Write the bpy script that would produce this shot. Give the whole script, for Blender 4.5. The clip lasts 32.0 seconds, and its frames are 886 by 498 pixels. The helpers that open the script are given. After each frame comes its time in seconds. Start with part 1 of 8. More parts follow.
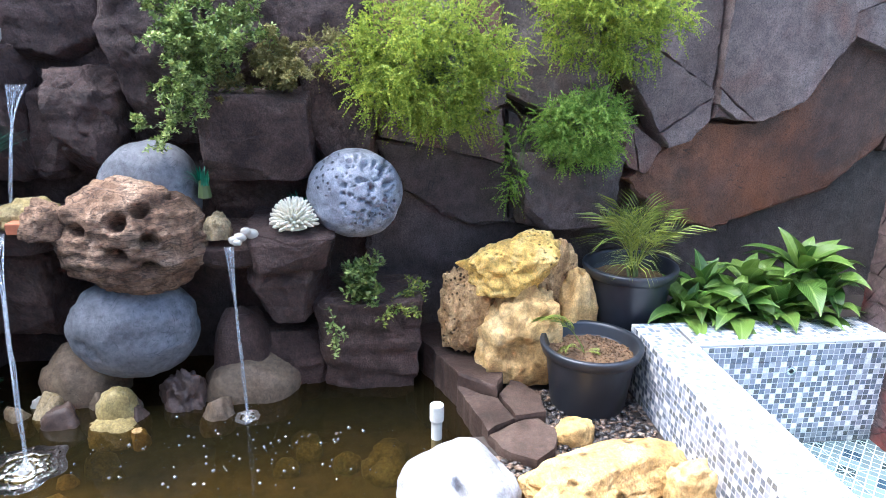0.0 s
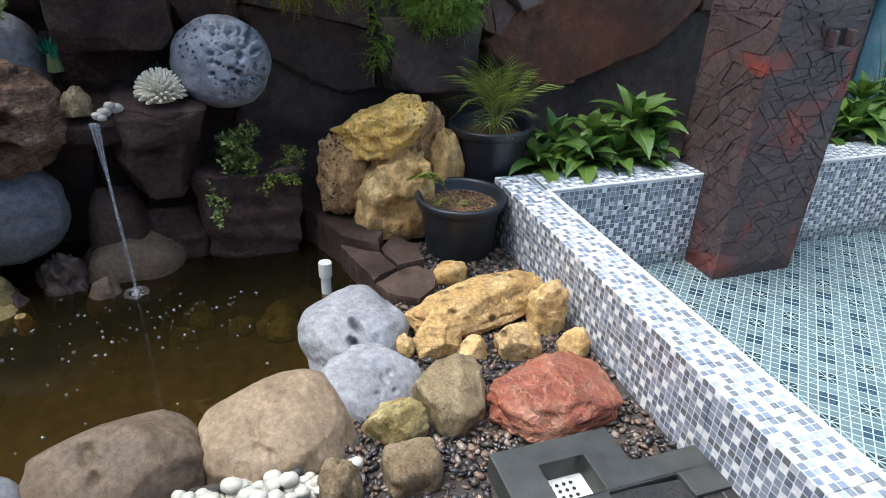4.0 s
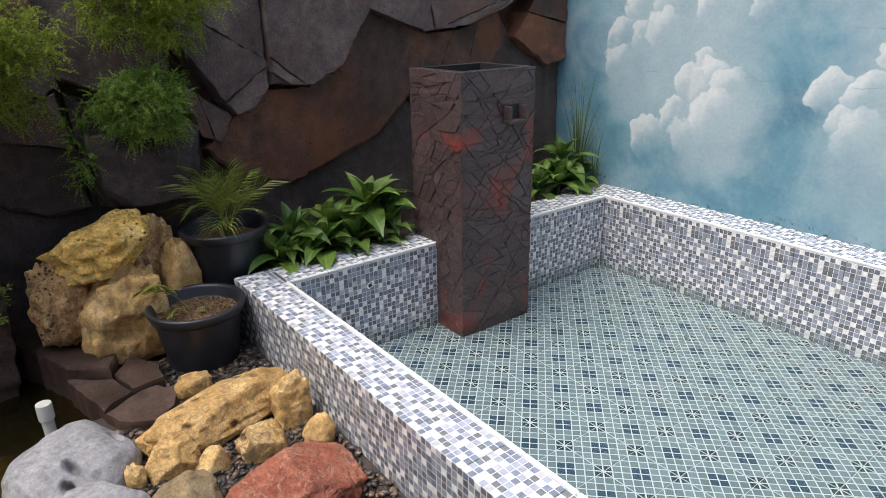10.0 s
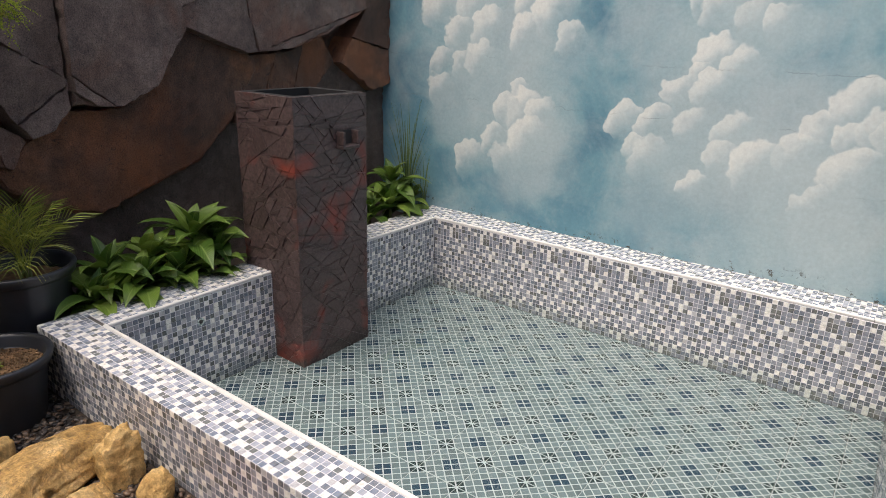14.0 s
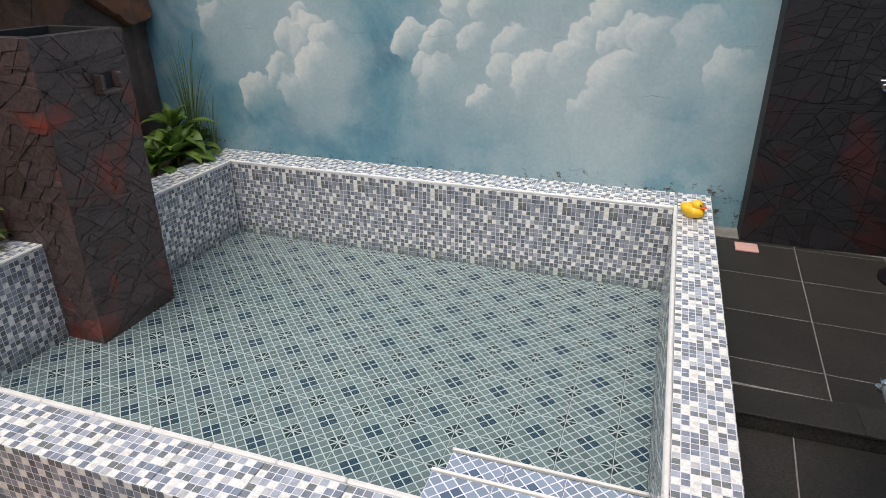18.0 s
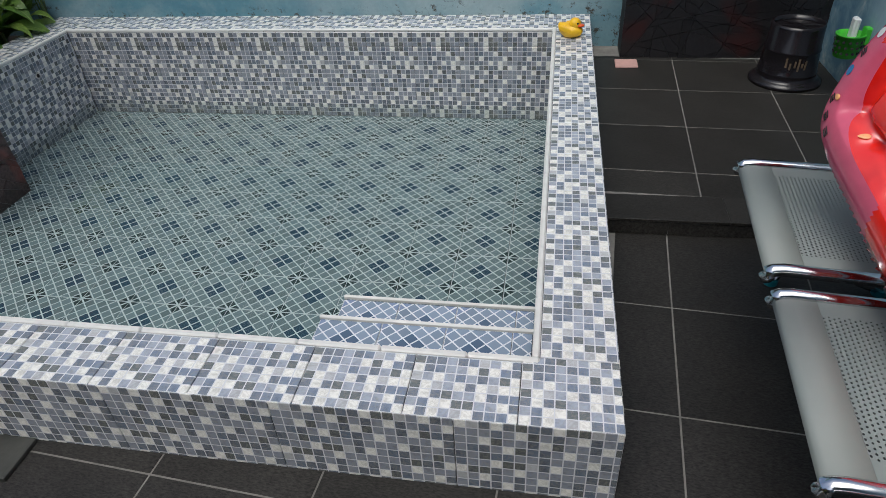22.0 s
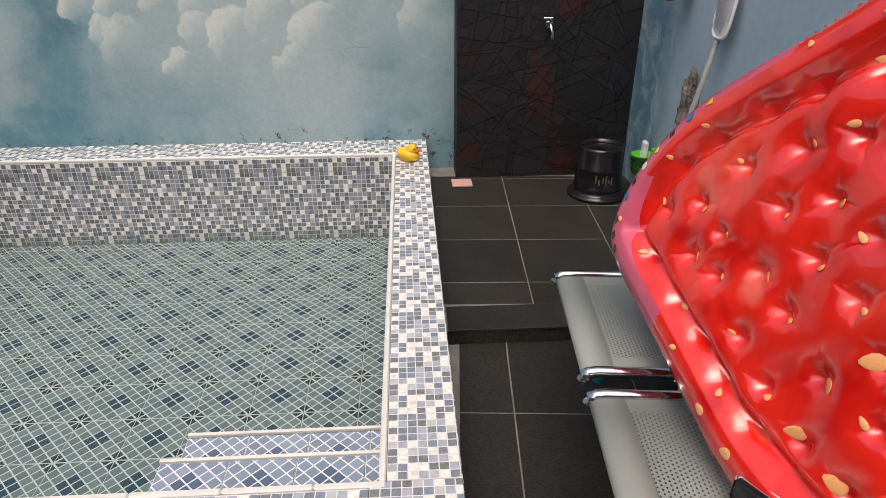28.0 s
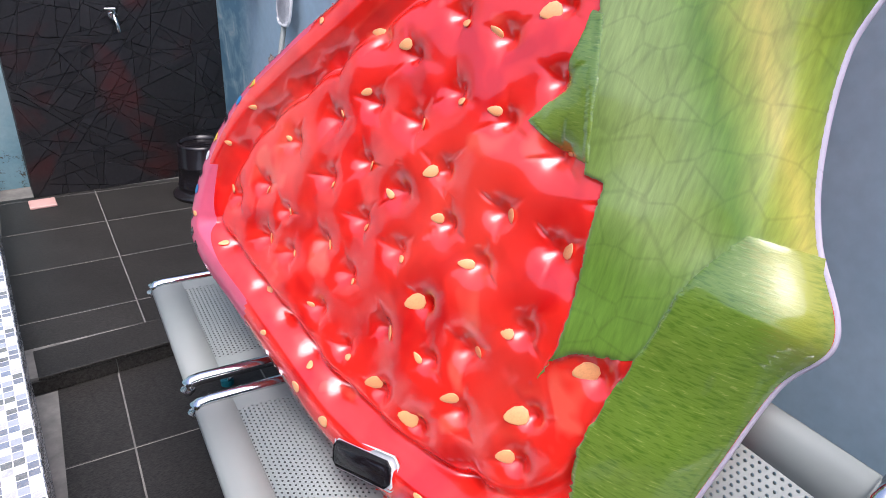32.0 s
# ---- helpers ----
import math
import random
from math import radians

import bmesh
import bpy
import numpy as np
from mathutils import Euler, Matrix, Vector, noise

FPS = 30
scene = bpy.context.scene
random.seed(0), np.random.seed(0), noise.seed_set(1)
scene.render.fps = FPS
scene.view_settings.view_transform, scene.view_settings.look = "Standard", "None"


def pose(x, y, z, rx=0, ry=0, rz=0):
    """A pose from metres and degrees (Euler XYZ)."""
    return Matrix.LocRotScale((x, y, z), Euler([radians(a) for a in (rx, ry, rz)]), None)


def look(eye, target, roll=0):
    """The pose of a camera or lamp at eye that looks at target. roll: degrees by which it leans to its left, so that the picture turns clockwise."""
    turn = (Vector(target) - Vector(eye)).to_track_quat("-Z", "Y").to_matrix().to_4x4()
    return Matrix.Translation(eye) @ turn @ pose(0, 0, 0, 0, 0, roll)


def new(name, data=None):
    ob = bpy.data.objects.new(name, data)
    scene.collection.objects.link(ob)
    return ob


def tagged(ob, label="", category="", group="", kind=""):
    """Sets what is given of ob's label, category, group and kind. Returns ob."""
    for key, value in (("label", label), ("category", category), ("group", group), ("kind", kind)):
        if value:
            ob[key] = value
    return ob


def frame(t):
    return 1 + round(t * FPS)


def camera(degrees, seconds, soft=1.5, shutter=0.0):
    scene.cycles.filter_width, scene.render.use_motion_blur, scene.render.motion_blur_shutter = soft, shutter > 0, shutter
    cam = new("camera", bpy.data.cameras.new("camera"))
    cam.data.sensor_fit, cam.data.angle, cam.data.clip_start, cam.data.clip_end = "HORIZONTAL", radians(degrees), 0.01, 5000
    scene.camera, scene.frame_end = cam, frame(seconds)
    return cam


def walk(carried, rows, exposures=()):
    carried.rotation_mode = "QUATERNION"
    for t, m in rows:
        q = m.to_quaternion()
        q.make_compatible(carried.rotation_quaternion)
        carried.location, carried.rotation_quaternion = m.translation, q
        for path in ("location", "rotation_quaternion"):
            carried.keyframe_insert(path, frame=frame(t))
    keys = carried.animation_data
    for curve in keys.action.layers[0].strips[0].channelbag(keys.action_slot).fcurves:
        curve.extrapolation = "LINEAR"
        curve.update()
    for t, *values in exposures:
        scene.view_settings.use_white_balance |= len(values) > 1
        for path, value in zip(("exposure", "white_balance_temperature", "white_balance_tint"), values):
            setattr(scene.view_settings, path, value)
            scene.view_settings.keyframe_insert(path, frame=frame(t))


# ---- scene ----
cam = camera(69.4, 32.0, soft=0.8)
PATH = [
    (0, (1.178, 1.142, 1.39), (-0.716, 1.334, 0.774), 0.6),
    (0.5, (1.21, 1.219, 1.387), (-0.666, 1.309, 0.699), 0.1),
    (1, (1.25, 1.253, 1.374), (-0.62, 1.31, 0.669), -0.6),
    (1.5, (1.277, 1.263, 1.363), (-0.592, 1.231, 0.653), -1.7),
    (2, (1.293, 1.247, 1.355), (-0.553, 1.265, 0.585), -1.2),
    (2.5, (1.343, 1.165, 1.366), (-0.458, 1.338, 0.515), -0.2),
    (3, (1.385, 1.093, 1.369), (-0.342, 1.455, 0.427), 1.4),
    (3.5, (1.392, 1.053, 1.367), (-0.292, 1.582, 0.427), 2.7),
    (4, (1.378, 1.042, 1.385), (-0.285, 1.621, 0.437), 1.9),
    (4.5, (1.39, 1.05, 1.387), (-0.235, 1.788, 0.483), 3.3),
    (6.5, (1.492, 1.227, 1.421), (-0.103, 2.144, 0.638), -0.1),
    (7, (1.504, 1.247, 1.422), (-0.076, 2.219, 0.676), -0.5),
    (7.5, (1.528, 1.277, 1.418), (-0.026, 2.29, 0.671), -0.8),
    (8, (1.541, 1.3, 1.42), (-0.013, 2.316, 0.675), -1.3),
    (8.5, (1.548, 1.317, 1.416), (0.018, 2.367, 0.669), -1.2),
    (9, (1.57, 1.329, 1.419), (0.062, 2.415, 0.679), -1.5),
    (9.5, (1.584, 1.321, 1.417), (0.076, 2.425, 0.706), -1.4),
    (10, (1.593, 1.327, 1.416), (0.093, 2.45, 0.717), -1.1),
    (10.5, (1.584, 1.324, 1.45), (0.162, 2.574, 0.806), 0.0),
    (11, (1.553, 1.291, 1.437), (0.221, 2.635, 0.789), -0.1),
    (11.5, (1.534, 1.267, 1.43), (0.233, 2.653, 0.81), 0.5),
    (12, (1.541, 1.254, 1.44), (0.232, 2.648, 0.852), 0.6),
    (12.5, (1.544, 1.246, 1.444), (0.262, 2.658, 0.843), 1.1),
    (13, (1.541, 1.257, 1.442), (0.306, 2.707, 0.831), 1.4),
    (13.5, (1.537, 1.268, 1.451), (0.343, 2.746, 0.826), 1.8),
    (14, (1.527, 1.273, 1.437), (0.402, 2.799, 0.8), 1.7),
    (14.5, (1.516, 1.267, 1.439), (0.429, 2.819, 0.801), 1.8),
    (16.5, (1.53, 1.303, 1.431), (0.657, 2.947, 0.699), 0.3),
    (17, (1.538, 1.317, 1.423), (0.757, 3.0, 0.678), 0.1),
    (17.5, (1.544, 1.319, 1.416), (0.861, 3.024, 0.624), -0.8),
    (18, (1.553, 1.33, 1.412), (0.958, 3.052, 0.588), -0.3),
    (18.5, (1.572, 1.311, 1.362), (0.994, 3.018, 0.495), -2.4),
    (19, (1.591, 1.322, 1.332), (1.095, 3.028, 0.415), -2.2),
    (19.5, (1.606, 1.332, 1.311), (1.19, 3.023, 0.326), -2.3),
    (20, (1.623, 1.342, 1.293), (1.191, 2.96, 0.2), -3.6),
    (20.5, (1.654, 1.362, 1.271), (1.29, 2.948, 0.108), -4.0),
    (21, (1.662, 1.373, 1.268), (1.299, 2.938, 0.077), -4.8),
    (21.5, (1.67, 1.38, 1.263), (1.336, 2.954, 0.076), -4.1),
    (22, (1.685, 1.398, 1.271), (1.373, 2.98, 0.088), -3.7),
    (22.5, (1.685, 1.408, 1.267), (1.397, 2.983, 0.068), -3.1),
    (23, (1.684, 1.408, 1.268), (1.377, 2.981, 0.073), -4.0),
    (23.5, (1.687, 1.397, 1.269), (1.407, 2.98, 0.079), -4.2),
    (24, (1.701, 1.389, 1.27), (1.46, 2.995, 0.103), -4.4),
    (24.5, (1.704, 1.377, 1.283), (1.535, 3.014, 0.147), -3.9),
    (25, (1.713, 1.372, 1.287), (1.567, 3.03, 0.178), -3.2),
    (25.5, (1.729, 1.372, 1.308), (1.718, 3.067, 0.245), -0.8),
    (26, (1.746, 1.38, 1.324), (1.739, 3.103, 0.309), -1.6),
    (26.5, (1.76, 1.394, 1.33), (1.773, 3.13, 0.337), -1.1),
    (28.5, (1.759, 1.356, 1.342), (1.963, 3.144, 0.469), 0.7),
    (29, (1.783, 1.351, 1.327), (2.211, 3.116, 0.489), 2.1),
    (29.5, (1.811, 1.348, 1.326), (2.477, 3.028, 0.468), 1.5),
    (30, (1.849, 1.34, 1.305), (2.708, 2.912, 0.415), 2.4),
    (30.5, (1.865, 1.336, 1.304), (2.826, 2.821, 0.37), 2.7),
    (31, (1.886, 1.334, 1.304), (2.888, 2.804, 0.389), 2.8),
    (31.5, (1.906, 1.33, 1.305), (2.962, 2.776, 0.413), 3.6),
    (32, (1.927, 1.344, 1.31), (2.997, 2.78, 0.422), 3.6),
]
EXPOSURES = [
    (0.0, 2.46, 5230, 9), (1.5, 2.18, 5230, 9), (3.0, 1.33, 5150, 3), (4.5, 0.97, 5590, 6), (6.5, 0.82, 5860, 9), (9.0, 0.67, 5920, 10), (11.0, 0.58, 6200, 11), (13.0, 0.48, 6600, 12),
    (14.5, 0.34, 6630, 12), (17.0, 0.18, 6380, 10), (18.0, 0.14, 6200, 9), (19.0, -0.15, 5920, 6), (21.0, -0.29, 5780, 4), (23.0, -0.33, 5880, 5), (26.5, -0.09, 6220, 9), (28.5, 0.16, 6690, 12), (30.0, 0.46, 6600, 15), (31.0, 0.40, 6230, 15), (32.0, 0.75, 5750, 15),
]
walk(cam, [(t, look(eye, target, roll)) for t, eye, target, roll in PATH], EXPOSURES)

# ---- light: an overcast sky over an open court ----
world = bpy.data.worlds.new("overcast_sky")
scene.world = world
world.use_nodes = True
wn = world.node_tree.nodes
sky = wn.new("ShaderNodeTexSky")
sky.sky_type = "NISHITA"
sky.sun_disc = False
sky.sun_elevation = radians(66)
sky.sun_rotation = radians(200)
sky.dust_density = 7.0
sky.ozone_density = 0.6
wn["Background"].inputs["Strength"].default_value = 0.15
world.node_tree.links.new(sky.outputs["Color"], wn["Background"].inputs["Color"])
sun = new("sun", bpy.data.lights.new("sun", "SUN"))
sun.data.energy = 0.9
sun.data.angle = radians(50)
sun.data.color = (1.0, 0.97, 0.92)
sun.matrix_world = look((-0.5, -0.5, 5.0), (0, 1.4, 0))

# ---- materials ----
def material(name, rough=0.6, metal=0.0, spec=0.5):
    m = bpy.data.materials.new(name)
    m.use_nodes = True
    p = m.node_tree.nodes["Principled BSDF"]
    p.inputs["Roughness"].default_value = rough
    p.inputs["Metallic"].default_value = metal
    p.inputs["Specular IOR Level"].default_value = spec
    return m, m.node_tree, p


def add(nt, kind, **values):
    n = nt.nodes.new(kind)
    for key, value in values.items():
        if key in n.inputs:
            n.inputs[key].default_value = value
    return n


def math_node(nt, op, a, b=None, c=None):
    n = nt.nodes.new("ShaderNodeMath")
    n.operation = op
    for i, v in enumerate((a, b, c)):
        if v is None:
            continue
        if isinstance(v, (int, float)):
            n.inputs[i].default_value = v
        else:
            nt.links.new(v, n.inputs[i])
    return n.outputs[0]


def mix(nt, fac, a, b, blend="MIX"):
    n = nt.nodes.new("ShaderNodeMix")
    n.data_type, n.blend_type = "RGBA", blend
    for sock, v in ((n.inputs[0], fac), (n.inputs[6], a), (n.inputs[7], b)):
        if isinstance(v, (int, float)):
            sock.default_value = v
        elif isinstance(v, tuple):
            sock.default_value = (*v, 1.0)
        else:
            nt.links.new(v, sock)
    return n.outputs[2]


def ramp(nt, fac, *stops, constant=False):
    n = nt.nodes.new("ShaderNodeValToRGB")
    el = n.color_ramp.elements
    while len(el) < len(stops):
        el.new(1.0)
    for e, (pos, col) in zip(el, stops):
        e.position, e.color = pos, (*col, 1.0) if isinstance(col, tuple) else (col, col, col, 1.0)
    if constant:
        n.color_ramp.interpolation = "CONSTANT"
    nt.links.new(fac, n.inputs[0])
    return n.outputs[0]


def coords(nt, kind="Object"):
    return nt.nodes.new("ShaderNodeTexCoord").outputs[kind]


def noise_tex(nt, co, scale, detail=5.0, rough=0.6, warp=0.0):
    n = add(nt, "ShaderNodeTexNoise", Scale=scale, Detail=detail, Roughness=rough, Distortion=warp)
    nt.links.new(co, n.inputs["Vector"])
    return n.outputs["Fac"]


def bump(nt, p, height, strength=0.4, distance=0.01):
    b = add(nt, "ShaderNodeBump", Strength=strength, Distance=distance)
    nt.links.new(height, b.inputs["Height"])
    nt.links.new(b.outputs[0], p.inputs["Normal"])


def rock_material(name, dark, mid, light, scale=6.0, rough=0.75, pits=0.0, strength=0.5, vein=None, spec=0.35, rust=None, layer=1.0, vein_w=0.035, blotch=1.0, sandy=0.5, relief=0.012):
    """Stone with broad stains, fine grain, and small pits whose inner shade is put into the colour."""
    m, nt, p = material(name, rough, spec=spec)
    co = coords(nt)
    rnd = nt.nodes.new("ShaderNodeObjectInfo").outputs["Random"]
    shift = nt.nodes.new("ShaderNodeVectorMath")
    shift.operation = "ADD"
    nt.links.new(co, shift.inputs[0])
    nt.links.new(math_node(nt, "MULTIPLY", rnd, 17.0), shift.inputs[1])
    co = shift.outputs[0]
    broad = noise_tex(nt, co, scale, 4.0, 0.6, 0.6)
    fine = noise_tex(nt, co, scale * 9, 6.0, 0.65)
    col = ramp(nt, broad, (0.3, dark), (0.5, mid), (0.7, light))
    grain = ramp(nt, fine, (0.3, 0.60), (0.7, 1.22))
    col = mix(nt, 1.0, col, grain, "MULTIPLY")
    mottle = noise_tex(nt, co, scale * 3.2, 5.0, 0.65, 0.5)
    col = mix(nt, 1.0, col, ramp(nt, mottle, (0.32, 1 - 0.34 * blotch), (0.5, 1.0), (0.68, 1 + 0.16 * blotch)), "MULTIPLY")
    if rust:
        cloud = ramp(nt, noise_tex(nt, co, scale * 0.55, 4.0, 0.6, 0.8), (0.50, 0.0), (0.66, 1.0))
        col = mix(nt, math_node(nt, "MULTIPLY", cloud, 0.8), col, rust)
    if vein:
        mp = add(nt, "ShaderNodeMapping", Scale=(1.0, 1.0, layer))
        nt.links.new(co, mp.inputs["Vector"])
        wave = noise_tex(nt, mp.outputs[0], scale * 1.3, 3.0, 0.5, 2.5 if layer == 1.0 else 0.8)
        lines = ramp(nt, math_node(nt, "ABSOLUTE", math_node(nt, "SUBTRACT", wave, 0.5)), (0.0, 1.0), (vein_w, 0.0))
        col = mix(nt, math_node(nt, "MULTIPLY", lines, 0.75), col, vein)
    height = math_node(nt, "ADD", math_node(nt, "MULTIPLY", broad, 0.6), math_node(nt, "MULTIPLY", fine, 0.55))
    height = math_node(nt, "ADD", height, math_node(nt, "MULTIPLY", mottle, 0.6))
    grit = noise_tex(nt, co, 150.0, 4.0, 0.7)
    col = mix(nt, 1.0, col, ramp(nt, grit, (0.34, 1 - 0.5 * sandy), (0.5, 1.0), (0.68, 1 + 0.4 * sandy)), "MULTIPLY")
    height = math_node(nt, "ADD", height, math_node(nt, "MULTIPLY", grit, 0.5 * sandy))
    if pits:
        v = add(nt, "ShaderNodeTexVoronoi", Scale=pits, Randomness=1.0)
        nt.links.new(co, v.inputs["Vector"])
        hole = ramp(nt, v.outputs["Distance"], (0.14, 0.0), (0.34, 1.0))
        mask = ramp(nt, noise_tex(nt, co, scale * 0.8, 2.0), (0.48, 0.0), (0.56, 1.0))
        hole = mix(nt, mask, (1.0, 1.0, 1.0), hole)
        # the bump's pit mask also darkens the colour, painting shade inside the pits
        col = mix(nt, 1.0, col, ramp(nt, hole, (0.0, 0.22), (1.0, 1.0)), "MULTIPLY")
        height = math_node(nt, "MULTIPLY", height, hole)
    nt.links.new(col, p.inputs["Base Color"])
    bump(nt, p, height, strength, relief)
    return m


def plain(name, col, rough=0.5, metal=0.0, spec=0.5, var=0.12, scale=30.0, strength=0.1):
    """One colour with a little unevenness and grain."""
    m, nt, p = material(name, rough, metal, spec)
    n = noise_tex(nt, coords(nt), scale, 5.0)
    b = noise_tex(nt, coords(nt), scale * 0.12, 3.0)
    f = math_node(nt, "ADD", math_node(nt, "MULTIPLY", n, 0.5), math_node(nt, "MULTIPLY", b, 0.5))
    lo, hi = tuple(c * (1 - var) for c in col), tuple(min(1, c * (1 + var)) for c in col)
    nt.links.new(ramp(nt, f, (0.35, lo), (0.65, hi)), p.inputs["Base Color"])
    rg = math_node(nt, "ADD", math_node(nt, "MULTIPLY", n, 0.2), rough - 0.1)
    nt.links.new(rg, p.inputs["Roughness"])
    if strength:
        bump(nt, p, n, strength, 0.003)
    return m


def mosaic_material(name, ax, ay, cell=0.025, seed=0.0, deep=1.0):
    """A glazed wall tile printed with small squares; ax, ay: the tile's own axes; deep below 1 puts an upright face's
    shade into the colours.
    """
    m, nt, p = material(name, 0.22, spec=0.5)
    co = nt.nodes.new("ShaderNodeSeparateXYZ")
    nt.links.new(coords(nt), co.inputs[0])
    u = math_node(nt, "DIVIDE", co.outputs[ax], cell)
    v = math_node(nt, "DIVIDE", co.outputs[ay], cell)
    key = nt.nodes.new("ShaderNodeCombineXYZ")
    nt.links.new(math_node(nt, "FLOOR", u), key.inputs[0])
    nt.links.new(math_node(nt, "FLOOR", v), key.inputs[1])
    key.inputs[2].default_value = seed
    w = nt.nodes.new("ShaderNodeTexWhiteNoise")
    nt.links.new(key.outputs[0], w.inputs["Vector"])
    # pale and dark cells lie in a loose lattice, the rest is mixed
    step = math_node(nt, "ADD", math_node(nt, "FLOOR", u), math_node(nt, "MULTIPLY", math_node(nt, "FLOOR", v), 2.0))
    step = math_node(nt, "FLOORED_MODULO", step, 5.0)
    pick = math_node(nt, "DIVIDE", math_node(nt, "ADD", step, math_node(nt, "MULTIPLY", w.outputs["Value"], 0.999)), 5.0)
    WHITE, LAV, SLATE, TAUPE, BLUE = (0.85, 0.84, 0.79), (0.40, 0.41, 0.46), (0.20, 0.215, 0.25), (0.175, 0.18, 0.175), (0.23, 0.26, 0.32)
    # deep scales all but the white: shade of upright faces, put into the colour
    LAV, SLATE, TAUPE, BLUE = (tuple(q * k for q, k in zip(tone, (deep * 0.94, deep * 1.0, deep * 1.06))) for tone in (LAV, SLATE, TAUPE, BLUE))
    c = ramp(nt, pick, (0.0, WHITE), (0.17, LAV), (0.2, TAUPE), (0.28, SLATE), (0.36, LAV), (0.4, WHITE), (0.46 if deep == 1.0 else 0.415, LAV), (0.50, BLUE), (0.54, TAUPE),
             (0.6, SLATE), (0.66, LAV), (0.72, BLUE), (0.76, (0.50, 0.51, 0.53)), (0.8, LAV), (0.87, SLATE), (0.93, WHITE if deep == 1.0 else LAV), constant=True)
    cloudy = noise_tex(nt, coords(nt), 70.0, 4.0)
    c = mix(nt, 1.0, c, ramp(nt, cloudy, (0.32, 0.78), (0.5, 1.0), (0.7, 1.08)), "MULTIPLY")
    marble = noise_tex(nt, coords(nt), 26.0, 5.0, 0.65, 2.5)
    c = mix(nt, math_node(nt, "MULTIPLY", ramp(nt, math_node(nt, "ABSOLUTE", math_node(nt, "SUBTRACT", marble, 0.5)), (0.0, 1.0), (0.05, 0.0)), 0.35), c, (0.36, 0.34, 0.27))
    fu = math_node(nt, "ABSOLUTE", math_node(nt, "SUBTRACT", math_node(nt, "FRACT", u), 0.5))
    fv = math_node(nt, "ABSOLUTE", math_node(nt, "SUBTRACT", math_node(nt, "FRACT", v), 0.5))
    edge = math_node(nt, "GREATER_THAN", math_node(nt, "MAXIMUM", fu, fv), 0.444)
    c = mix(nt, edge, c, (0.68, 0.69, 0.71))
    dirt = noise_tex(nt, coords(nt), 9.0, 4.0)
    c = mix(nt, math_node(nt, "MULTIPLY", ramp(nt, dirt, (0.55, 0.0), (0.75, 1.0)), 0.25), c, (0.4, 0.38, 0.34))
    nt.links.new(c, p.inputs["Base Color"])
    bump(nt, p, math_node(nt, "SUBTRACT", 1.0, edge), 0.15, 0.001)
    return m


def lattice_material(name, base, dark, line, star, tile=0.2):
    """A pool floor tile printed with a diagonal lattice, a dark block in its middle and quarter stars in its corners."""
    m, nt, p = material(name, 0.25)
    co = nt.nodes.new("ShaderNodeSeparateXYZ")
    nt.links.new(coords(nt), co.inputs[0])
    u, v = (math_node(nt, "DIVIDE", co.outputs[i], tile) for i in (0, 1))
    a = math_node(nt, "MULTIPLY", math_node(nt, "ADD", u, v), 4.0)
    b = math_node(nt, "MULTIPLY", math_node(nt, "ADD", math_node(nt, "SUBTRACT", u, v), 1.0), 4.0)
    key = nt.nodes.new("ShaderNodeCombineXYZ")
    nt.links.new(math_node(nt, "FLOOR", a), key.inputs[0])
    nt.links.new(math_node(nt, "FLOOR", b), key.inputs[1])
    nt.links.new(nt.nodes.new("ShaderNodeObjectInfo").outputs["Random"], key.inputs[2])
    w = nt.nodes.new("ShaderNodeTexWhiteNoise")
    nt.links.new(key.outputs[0], w.inputs["Vector"])
    c = mix(nt, 1.0, base, ramp(nt, w.outputs["Value"], (0.0, 0.82), (1.0, 1.16)), "MULTIPLY")
    ca = math_node(nt, "LESS_THAN", math_node(nt, "ABSOLUTE", math_node(nt, "SUBTRACT", a, 4.0)), 1.0)
    cb = math_node(nt, "LESS_THAN", math_node(nt, "ABSOLUTE", math_node(nt, "SUBTRACT", b, 4.0)), 1.0)
    c = mix(nt, math_node(nt, "MULTIPLY", ca, cb), c, dark)
    fu = math_node(nt, "SUBTRACT", 0.5, math_node(nt, "ABSOLUTE", math_node(nt, "SUBTRACT", u, 0.5)))
    fv = math_node(nt, "SUBTRACT", 0.5, math_node(nt, "ABSOLUTE", math_node(nt, "SUBTRACT", v, 0.5)))
    corner = math_node(nt, "LESS_THAN", math_node(nt, "ADD", fu, fv), 0.22)
    c = mix(nt, corner, c, star)
    spoke = math_node(nt, "LESS_THAN", math_node(nt, "ABSOLUTE", math_node(nt, "SUBTRACT", fu, fv)), 0.022)
    c = mix(nt, math_node(nt, "MULTIPLY", corner, spoke), c, line)
    la = math_node(nt, "ABSOLUTE", math_node(nt, "SUBTRACT", math_node(nt, "FRACT", math_node(nt, "ADD", a, 0.5)), 0.5))
    lb = math_node(nt, "ABSOLUTE", math_node(nt, "SUBTRACT", math_node(nt, "FRACT", math_node(nt, "ADD", b, 0.5)), 0.5))
    lines = math_node(nt, "LESS_THAN", math_node(nt, "MINIMUM", la, lb), 0.066)
    c = mix(nt, lines, c, line)
    ray = math_node(nt, "LESS_THAN", math_node(nt, "MINIMUM", fu, fv), 0.012)
    c = mix(nt, ray, c, line)
    nt.links.new(c, p.inputs["Base Color"])
    return m


